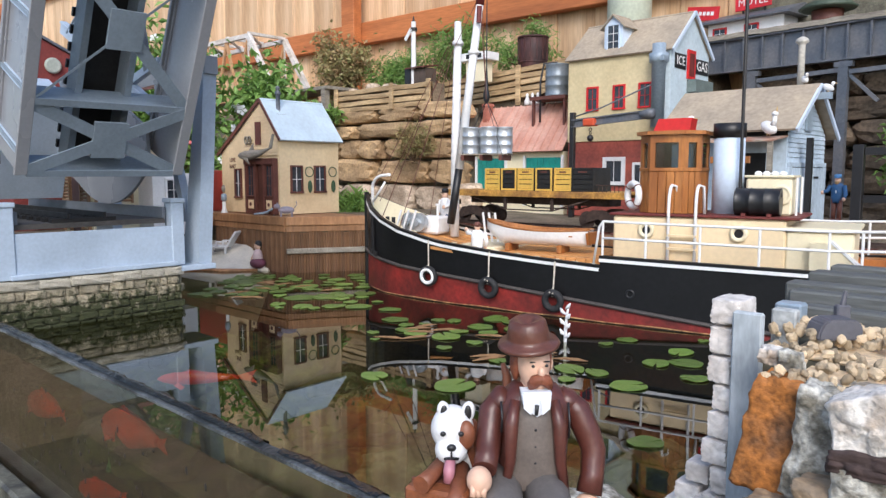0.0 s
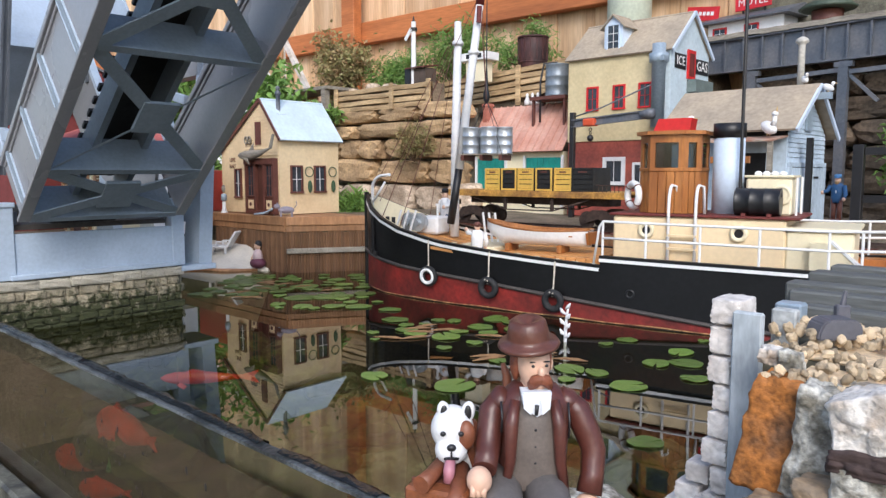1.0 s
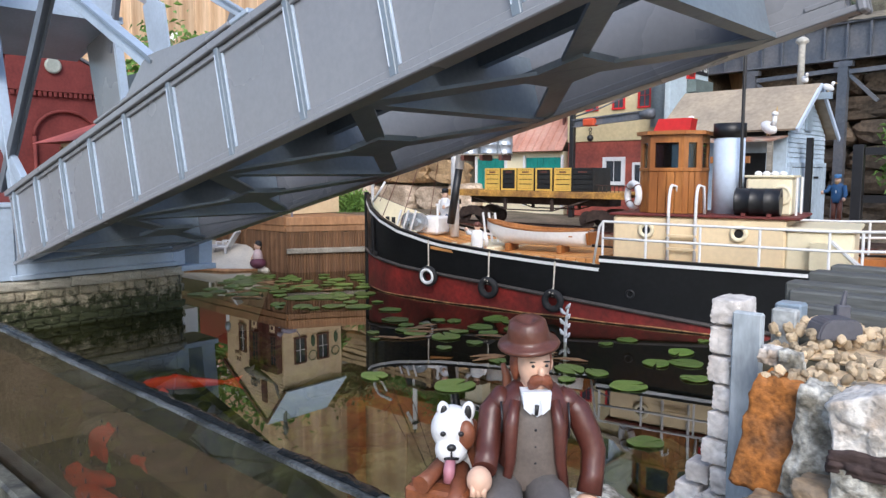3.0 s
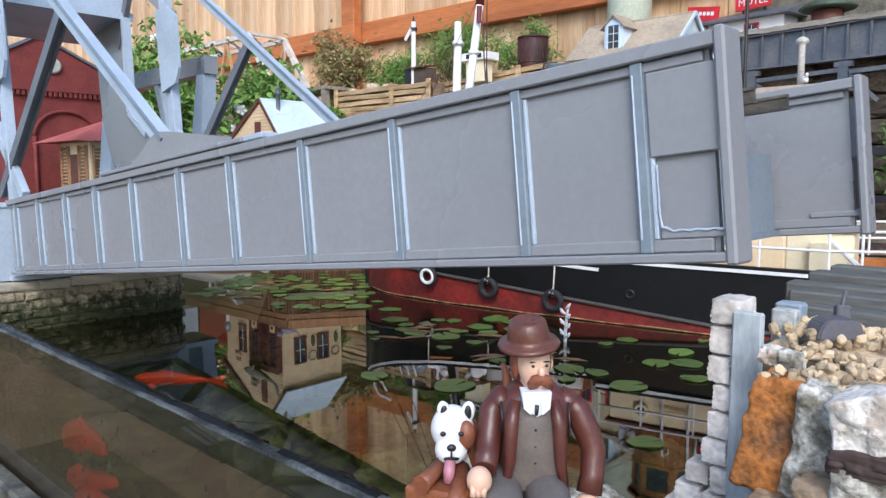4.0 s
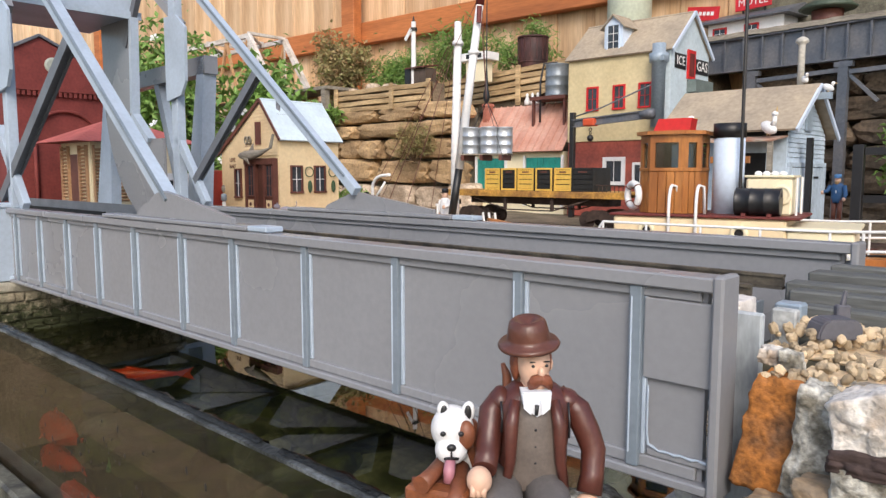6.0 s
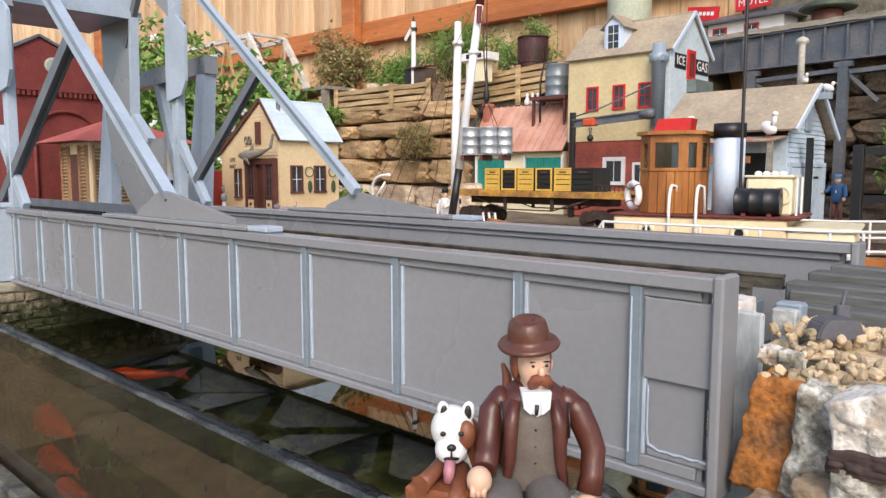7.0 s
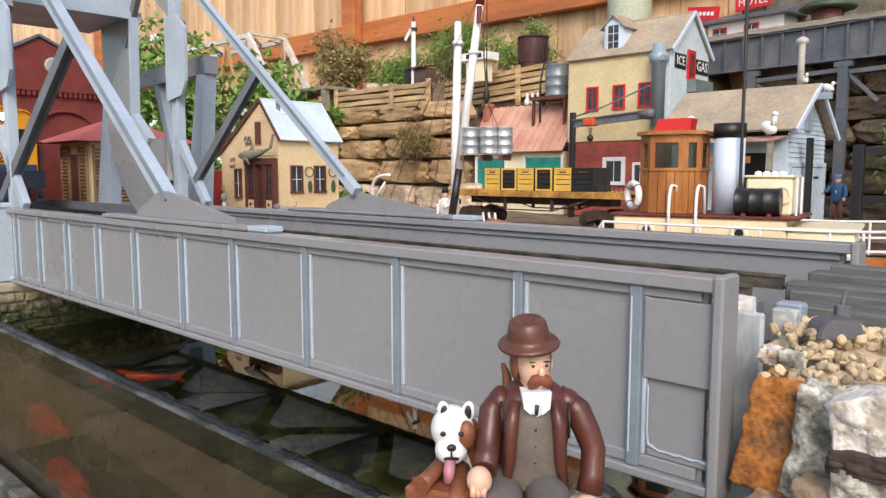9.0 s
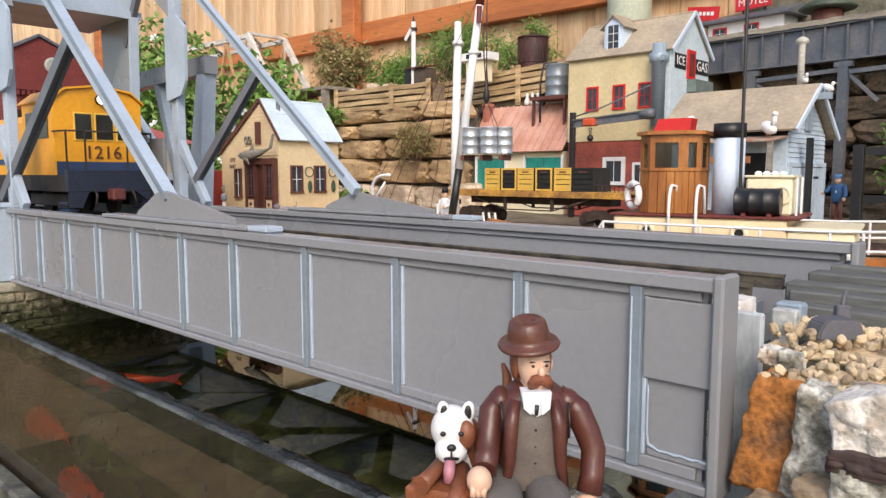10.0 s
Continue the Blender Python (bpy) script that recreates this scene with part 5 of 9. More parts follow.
    xs = [(-0.118, 0.001), (-0.108, 0.006), (-0.090, 0.0095), (-0.065, 0.0095), (-0.035, 0.006), (-0.010, 0.0028), (0.004, 0.0016)]
    rows = [[(x, -0.020 + r * 0.8 * math.cos(a), 0.118 + 0.0002 * i + (0.012 * max(0, x + 0.05) / 0.05) + r * math.sin(a)) for a in [2 * math.pi * j / 12 for j in range(12)]] for i, (x, r) in enumerate(xs)]
    loft(bm, rows, closed=True)
    prism(bm, [(-0.080, 0.124), (-0.058, 0.124), (-0.060, 0.142)], "y", -0.021, -0.019)
    prism(bm, [(-0.006, 0.130), (0.004, 0.130), (0.014, 0.158), (0.008, 0.158)], "y", -0.021, -0.019)
    prism(bm, [(-0.090, 0.114), (-0.072, 0.112), (-0.066, 0.100)], "y", -0.028, -0.026)
    part("body", bm, PLANK_GREY, sh)
    # stove pipe
    bm = B()
    lathe(bm, [(0.006, 0.198), (0.0062, 0.206), (0.0042, 0.208), (0.0042, 0.240), (0.0062, 0.241), (0.0062, 0.246), (0.0028, 0.250), (0.0058, 0.253), (0.0022, 0.258)], 14, Matrix.Translation((-0.044, 0.030, 0)))
    bx(bm, -0.054, -0.034, 0.018, 0.042, 0.188, 0.2015)
    part("stove_pipe", bm, DARK_STEEL, h)
    # nets and floats hung on the side wall
    for y, c in ((0.070, LEAF), (0.130, LEAF)):
        bm = B()
        torus(bm, (0.003, y, 0.085), (1, 0, 0.05), 0.010, 0.001, 16, 5)
        ell(bm, (0.0035, y + 0.001, 0.055), (0.003, 0.0055, 0.013), 10)
        part("hung_net", bm, mat("green_net", (0.05, 0.10, 0.05), 0.8), h)
    # dock it stands on
    d = thing("dock", SITE, "brown timber dock with vertical piling under the bait shop", "dock", kind="structure")
    plan = [(-0.70, 0.528), (-0.445, 0.518), (-0.200, 0.522), (-0.098, 0.698), (-0.098, 0.708), (-0.70, 0.708)]
    bm = B()
    prism(bm, plan, "z", 0.066, 0.086)
    part("deck_core", bm, DOCK_WOOD, d)
    bm = B()
    prism(bm, [(x * 0.985 - 0.005, y + 0.012) for x, y in plan], "z", -0.3, 0.066)
    part("fill", bm, MORTAR, d)
    bm = B()
    bx(bm, -0.70, -0.042, 0.69, 0.8315, -0.3, 0.0865)
    part("yard", bm, QUAY_EARTH, d)
    edge = plan[0:4]
    for (x0, y0), (x1, y1) in zip(edge, edge[1:]):
        v = Vector((x1 - x0, y1 - y0, 0))
        nrm = Vector((v.y, -v.x, 0)).normalized()
        for z0, z1, o in ((0.072, 0.0885, 0.006), (0.060, 0.0715, 0.004)):
            bm = B()
            a, b = Vector((x0, y0, (z0 + z1) / 2)) + nrm * o / 2, Vector((x1, y1, (z0 + z1) / 2)) + nrm * o / 2
            beam(bm, a, b, o, z1 - z0, nrm, 0.0008)
            part("edge_beam", bm, DOCK_WOOD, d)
        n = int(v.length / 0.0052)
        bm = B()
        cyl(bm, (0, 0, -0.12), (0, 0, 0.060), 0.0027, n=6)
        pile = mesh_of("pile", bm, PILE_WOOD)
        if x0 > -0.5:
            for i in range(n):
                c = Vector((x0, y0, 0)) + v * ((i + 0.5) / n) + nrm * 0.001
                piece("pile", pile, d, Matrix.Translation(c) @ pose(0, 0, 0.002 * math.sin(i * 7.1), 0, 0, i * 40))
        if x0 > -0.3:
            bm = B()
            beam(bm, Vector((x0, y0, 0.024)) + nrm * 0.006, Vector((x1, y1, 0.024)) + nrm * 0.006, 0.006, 0.010, nrm, 0.001)
            part("waling", bm, PLANK_GREY, d)


build_bait_shop()


def build_ice_house():
    h = thing("ice_house", site(-0.112, 1.333, 0.062), "tall pale yellow ice house with red lower wall and beige roof", "house")
    zt = 0.396
    bm = B()
    bx(bm, 0, 0.2745, 0, 0.20, 0, 0.187)
    part("lower_wall", bm, RED_WALL, h, "faded red rendered lower wall")
    bm = B()
    bx(bm, -0.002, 0.262, -0.003, 0.20, 0.187, zt, 0.001)
    part("upper_wall", bm, YELLOW_WALL, h, "pale yellow boarded upper wall")
    bm = B()
    prism(bm, [(-0.003, 0.187), (0.20, 0.187), (0.20, zt), (0.0985, 0.485), (-0.003, zt)], "x", 0.2622, 0.2765)
    part("gable_wall", bm, GABLE_BLUE, h, "pale blue gable wall")
    bm = B()
    prism(bm, [(0.0, zt), (0.197, zt), (0.0985, 0.480)], "x", 0.0, 0.262)
    part("loft", bm, YELLOW_WALL, h)
    for y, e, nm in ((-0.012, 1, "front_roof"), (0.209, -1, "rear_roof")):
        bm = B()
        beam(bm, (0.138, y, zt - 0.006), (0.138, 0.0985 + 0.003 * e, 0.490), 0.290, 0.004, (1, 0, 0))
        part(nm, bm, ROOF_BEIGE, h)
        bm = B()
        beam(bm, (0.2855, y, zt - 0.008), (0.2855, 0.0985, 0.488), 0.004, 0.008, (1, 0, 0))
        part("barge_board", bm, BLUE_WHITE, h)
    for x in (0.071, 0.145, 0.2135):
        window(h, pose(x, -0.003, 0.262), 0.034, 0.060, RED_PAINT, 0.0045, 2, 2, False)
    window(h, pose(0.134, -0.0005, 0.078), 0.062, 0.070, WHITE_PAINT, 0.010, 2, 1, False)
    window(h, pose(0.205, -0.0005, 0.078), 0.040, 0.056, WHITE_PAINT, 0.006, 2, 1, False)
    # dormer
    d = part("dormer", B(), BLUE_WHITE, h)
    bm = B()
    prism(bm, [(0.092, 0.402), (0.143, 0.402), (0.143, 0.466), (0.1175, 0.490), (0.092, 0.466)], "y", 0.012, 0.085)
    part("dormer_wall", bm, BLUE_WHITE, d)
    for k in range(7):
        bm = B()
        bx(bm, 0.1432, 0.1446, 0.012 + 0.0075 * k, 0.070, 0.408 + 0.0075 * k, 0.4145 + 0.0075 * k)
        part("clapboard", bm, WHITE_PAINT, d)
    bm = B()
    beam(bm, (0.082, 0.046, 0.459), (0.1185, 0.046, 0.4935), 0.084, 0.003)
    beam(bm, (0.153, 0.046, 0.459), (0.1165, 0.046, 0.4935), 0.084, 0.003)
    part("dormer_roof", bm, ROOF_BEIGE, d)
    window(h, pose(0.1175, 0.0115, 0.405), 0.038, 0.066, BLUE_WHITE, 0.004, 2, 3)
    # gable signs
    g = pose(0.3005, 0, 0, 0, 0, 90)
    for y0, y1, z0, z1, tx in ((0.014, 0.071, 0.352, 0.386, "ICE"), (0.123, 0.194, 0.348, 0.383, "GAS")):
        bm = B()
        bx(bm, 0.2767, 0.2787, y0, y1, z0, z1, 0.0003)
        sg = part("sign_board", bm, BLACK_PAINT, h, "black sign board with white capitals")
        words("lettering", tx, (y1 - y0) * (0.52 if tx == "ICE" else 0.46), WHITE_PAINT, sg, pose(0.2789, (y0 + y1) / 2, (z0 + z1) / 2, 90, 0, 90))
    bm = B()
    bx(bm, 0.2767, 0.2805, 0.077, 0.119, 0.332, 0.400, 0.0005)
    dr = part("loft_door", bm, RED_PAINT, h)
    bm = B()
    bx(bm, 0.2805, 0.2810, 0.085, 0.111, 0.338, 0.392)
    part("door_panel", bm, OXBLOOD, dr)
    bm = B()
    bx(bm, 0.2768, 0.300, 0.080, 0.178, 0.300, 0.330, 0.001)
    part("loading_platform", bm, mat("grey_green_box", (0.16, 0.20, 0.19), 0.6), h)
    # fat pipe on the corner
    bm = B()
    lathe(bm, [(0.0155, 0.215), (0.0155, 0.360), (0.022, 0.362), (0.022, 0.382), (0.0155, 0.384), (0.0155, 0.404), (0.003, 0.406)], 20, Matrix.Translation((0.255, -0.020, 0)))
    part("vent_pipe", bm, GREY_BLUE_PIPE, h)
    bm = B()
    bx(bm, 0.255, 0.276, -0.038, -0.010, 0.362, 0.376, 0.001)
    part("pipe_bracket", bm, GREY_BLUE_PIPE, h)
    # travelling crane beam before the wall
    c = thing("crane_beam", site(-0.055, 1.255, 0.062), "grey steel crane beam with orange hoist before the ice house", "crane")
    bm = B()
    bx(bm, 0.0, 0.012, -0.006, 0.006, 0, 0.255, 0.001)
    part("post", bm, BLACK_PAINT, c)
    bm = B()
    beam(bm, (0.004, 0, 0.236), (0.200, 0, 0.248), 0.012, 0.003)
    beam(bm, (0.004, 0, 0.220), (0.200, 0, 0.232), 0.012, 0.003)
    beam(bm, (0.004, 0, 0.228), (0.200, 0, 0.240), 0.003, 0.016)
    part("beam", bm, DARK_STEEL, c)
    bm = B()
    tube(bm, [(0.012, 0, 0.245), (0.08, 0.005, 0.262), (0.195, 0.06, 0.318)], 0.0018, 6)
    part("tie_rod", bm, DARK_STEEL, c)
    bm = B()
    bx(bm, 0.040, 0.072, -0.012, 0.012, 0.220, 0.238, 0.003)
    part("hoist", bm, mat("orange_red_paint", (0.72, 0.10, 0.03), 0.5), c, "orange-red hoist")
    bm = B()
    torus(bm, (0.056, 0, 0.212), (0, 1, 0), 0.004, 0.0012, 12, 5)
    torus(bm, (0.056, 0, 0.204), (1, 0, 0), 0.004, 0.0012, 12, 5)
    ell(bm, (0.056, 0, 0.192), (0.008, 0.008, 0.008), 12)
    part("hook", bm, BLACK_PAINT, c)
    bm = B()
    lathe(bm, [(0.004, 0), (0.0115, 0.003), (0.0125, 0.016), (0.007, 0.034), (0.003, 0.035)], 16, pose(0.226, -0.01, 0.240, 0, -90, 0))
    part("lamp_housing", bm, DARK_STEEL, c, "dark blue lamp housing at the beam end")


build_ice_house()


def build_red_shed():
    h = thing("boat_shed", site(-0.438, 1.345, 0.062), "low white shed with faded red metal roof and teal doors", "shed")
    bm = B()
    bx(bm, 0, 0.305, 0, 0.13, 0, 0.165)
    part("wall", bm, PALE_CREAM, h)
    n = 14
    for k in range(n):
        x0 = -0.02 + k * 0.0238
        bm = B()
        beam(bm, (x0 + 0.0115, -0.022, 0.166), (x0 + 0.0115, 0.085, 0.299), 0.0232, 0.003, (1, 0, 0))
        beam(bm, (x0, -0.022, 0.1685), (x0, 0.085, 0.3015), 0.0022, 0.005, (1, 0, 0))
        part("roof_sheet", bm, ROOF_PINK, h)
    bm = B()
    beam(bm, (0.155, 0.085, 0.299), (0.155, 0.18, 0.20), 0.345, 0.003, (1, 0, 0))
    part("rear_roof", bm, ROOF_PINK, h)
    for x0, x1 in ((0.012, 0.108), (0.185, 0.298)):
        bm = B()
        bx(bm, x0, x1, -0.002, -0.0005, 0.045, 0.150)
        dr = part("door", bm, TEAL, h, "teal boarded door")
        w = (x1 - x0) / 6
        for k in range(6):
            bm = B()
            bx(bm, x0 + k * w + 0.0004, x0 + (k + 1) * w - 0.0004, -0.0045, -0.0022, 0.046, 0.149, 0.0006)
            part("door_board", bm, TEAL, dr)
    for x in (0.003, 0.111, 0.176, 0.299):
        bm = B()
        bx(bm, x, x + 0.007, -0.006, -0.0004, 0.02, 0.156)
        part("door_post", bm, WHITE_PAINT, h)
    # brick chimney
    ch = part("chimney", B(), BRICK_RED, h)
    bm = B()
    bx(bm, -0.011, 0.011, -0.011, 0.011, 0.20, 0.312, 0.001, Matrix.Translation((-0.004, 0.060, 0)))
    bx(bm, -0.0135, 0.0135, -0.0135, 0.0135, 0.302, 0.3095, 0.001, Matrix.Translation((-0.004, 0.060, 0)))
    part("stack", bm, mat("pale_brick", (0.45, 0.16, 0.11), 0.8, 0, 0.3, 60, 0.2, 260, 0.4), ch)
    # water drum on its stand
    s = thing("water_drum", site(-0.199, 1.405, 0.318), "grey ribbed steel drum on a brown timber stand", "drum")
    bm = B()
    lathe(bm, [(0.0320, 0.060), (0.0335, 0.061), (0.0320, 0.063), (0.0320, 0.085), (0.0335, 0.087), (0.0320, 0.089), (0.0320, 0.110), (0.0335, 0.112), (0.0320, 0.114), (0.0320, 0.142), (0.0335, 0.144), (0.030, 0.145)], 24)
    part("drum", bm, mat("grey_drum_steel", (0.24, 0.28, 0.32), 0.4, 0.3, 0.25, 26, 0.12, 220, 0.12), s)
    bm = B()
    bx(bm, -0.068, 0.048, -0.034, 0.034, 0.050, 0.0595, 0.001)
    part("platform", bm, BROWN_PAINT, s)
    for x in (-0.063, 0.038):
        for y in (-0.028, 0.020):
            bm = B()
            bx(bm, x, x + 0.007, y, y + 0.007, -0.02 if y < 0 else 0.0, 0.050)
            part("leg", bm, BROWN_PAINT, s)
    bm = B()
    tube(bm, [(-0.034, -0.03, -0.01), (-0.034, -0.03, 0.10), (-0.030, -0.02, 0.148), (0.0, 0, 0.150)], 0.0028, 7)
    part("feed_pipe", bm, BLACK_PAINT, s)
    for k in range(3):
        bm = B()
        lathe(bm, [(0.0075, 0), (0.0085, 0.010), (0.0035, 0.024), (0.0045, 0.030), (0.001, 0.034)], 12)
        solo("white_skittle", bm, WHITE_PAINT, site(-0.318 + k * 0.0185, 1.430, 0.3632), "small white bottle-shaped figure on the shed roof", "ornament", "white ornaments on the roof")


build_red_shed()


def build_blue_shed():
    h = thing("fishing_shed", site(0.503, 1.10, 0.062), "pale blue clapboard fishing shed with beige roof", "shed")
    L = 0.233
    bm = B()
    prism(bm, [(0.0, 0), (0.212, 0), (0.212, 0.184), (0.102, 0.262), (0, 0.186)], "x", -L, -0.004)
    part("core", bm, DARK_IN, h)
    boards(h, pose(0.0, 0, 0, 0, 0, 90), [(0.0, 0.128), (0.212, 0.128), (0.212, 0.182), (0.102, 0.260), (0, 0.184)], 0.0088, SHED_BLUE)
    bm = B()
    bx(bm, -0.035, 0.0, -0.004, 0.0, 0, 0.172)
    bx(bm, -L, -0.125, -0.004, 0.0, 0, 0.172)
    bx(bm, -0.125, -0.035, -0.004, 0.0, 0.145, 0.172)
    part("front_wall", bm, SHED_BLUE, h)
    for y, z, nm in ((-0.022, 0.184, "front_roof"), (0.232, 0.176, "rear_roof")):
        bm = B()
        beam(bm, (-L / 2 + 0.006, y, z), (-L / 2 + 0.006, 0.102, 0.272), L + 0.030, 0.004, (1, 0, 0))
        part(nm, bm, ROOF_BEIGE, h)
        bm = B()
        beam(bm, (0.0215, y, z - 0.002), (0.0215, 0.102, 0.2695), 0.004, 0.008, (1, 0, 0))
        part("barge_board", bm, BLUE_WHITE, h)
    for y0, y1, ajar in ((0.014, 0.056, 0), (0.058, 0.100, 0), (0.132, 0.186, 18)):
        bm = B()
        w = (y1 - y0) / 3
        for k in range(3):
            bx(bm, 0.0035, 0.0065, y0 + k * w + 0.0003, y0 + (k + 1) * w - 0.0003, 0.004, 0.118, 0.0004)
        part("door", bm, SHED_BLUE, h)
    bm = B()
    bx(bm, -0.0035, 0.0020, 0.010, 0.190, 0.002, 0.119)
    part("doorway", bm, DARK_IN, h)
    bm = B()
    bx(bm, -0.002, 0.006, 0.0, 0.212, 0.1195, 0.1278, 0.0006)
    bx(bm, -0.002, 0.006, 0.0, 0.012, 0.0, 0.1193, 0.0006)
    bx(bm, -0.002, 0.006, 0.189, 0.212, 0.0, 0.1193, 0.0006)
    part("door_surround", bm, SHED_BLUE, h)
    for y in (0.016, 0.134):
        bm = B()
        bx(bm, 0.0066, 0.0076, y, y + 0.026, 0.098, 0.102)
        part("strap_hinge", bm, BLACK_PAINT, h)
    bm = B()
    bx(bm, 0.002, 0.0055, 0.084, 0.116, 0.186, 0.236, 0.0005)
    part("loft_hatch", bm, GREY_BLUE_PIPE, h)
    bm = B()
    beam(bm, (0.0, 0.102, 0.250), (0.040, 0.102, 0.250), 0.010, 0.012)
    part("hoist_beam", bm, GREY_BLUE_PIPE, h)
    bm = B()
    bx(bm, 0.016, 0.026, 0.050, 0.060, 0.0, 0.172)
    part("black_post", bm, BLACK_PAINT, h)
    # awning over the open front
    bm = B()
    beam(bm, (-0.070, -0.075, 0.164), (-0.070, 0.0, 0.174), 0.14, 0.003, (1, 0, 0))
    part("awning", bm, mat("rusty_awning", (0.36, 0.17, 0.11), 0.7, 0, 0.4, 40, 0.2, 220, 0.3, col2=(0.42, 0.36, 0.30)), h)
    for x in (-0.136, -0.010):
        bm = B()
        bx(bm, x, x + 0.008, -0.072, -0.064, 0, 0.163)
        part("awning_post", bm, PLANK_GREY, h)
    bm = B()
    bx(bm, -0.11, -0.04, -0.070, -0.064, 0.126, 0.138)
    part("awning_rail", bm, VARNISH, h)
    # flue
    bm = B()
    lathe(bm, [(0.0062, 0.235), (0.0062, 0.350), (0.0070, 0.352), (0.0125, 0.356), (0.010, 0.362), (0.003, 0.366)], 16, Matrix.Translation((-0.024, 0.128, 0)))
    part("flue", bm, mat("cream_flue", (0.60, 0.58, 0.52), 0.5, 0.0, 0.3, 30, 0.15, 200, 0.15), h)


build_blue_shed()


def bird(name, m, label, size=1.0, pelican=False):
    k = 0.018 * size
    bm = B()
    ell(bm, (0, 0, k * 0.75), (k * 0.50, k * 1.0, k * 0.55), 14, Euler((radians(25), 0, 0)).to_matrix())
    tube(bm, [(0, -k * 0.5, k * 0.9), (0, -k * 0.75, k * 1.35), (0, -k * 0.7, k * (1.9 if pelican else 1.45))], [k * 0.3, k * 0.2, k * 0.2], 8)
    ell(bm, (0, -k * 0.75, k * (1.95 if pelican else 1.5)), (k * 0.27, k * 0.34, k * 0.27), 10)
    mark(bm, 0)
    tip = (0, -k * (1.0 if pelican else 1.5), k * (2.6 if pelican else 1.42))
    cyl(bm, (0, -k * 0.9, k * (2.0 if pelican else 1.48)), tip, k * 0.12, k * 0.03, 6)
    for x in (-0.15, 0.15):
        cyl(bm, (x * k, 0, 0), (x * k, 0, k * 0.4), k * 0.06, n=5)
    mark(bm, 1)
    return solo(name, bm, [WHITE_PAINT, mat("beak_ochre", (0.55, 0.38, 0.18), 0.6)], m, label, "bird figure")


bird("pelican_figure", site(0.485, 1.055, 0.2352, 60), "white pelican figure on the rusty awning", 1.05, True)
bird("gull_figure", BOAT @ pose(0.449, -0.012, 0.2156, 0, 0, 100), "white gull figure perched on the wheelhouse roof", 0.55)
bird("gull_figure", site(0.495, 1.202, 0.3365, 40), "pale gull figure on the shed ridge", 0.6)
bird("gull_figure", site(0.536, 1.202, 0.3185, 120), "grey-white gull figure on the hoist beam", 0.6)


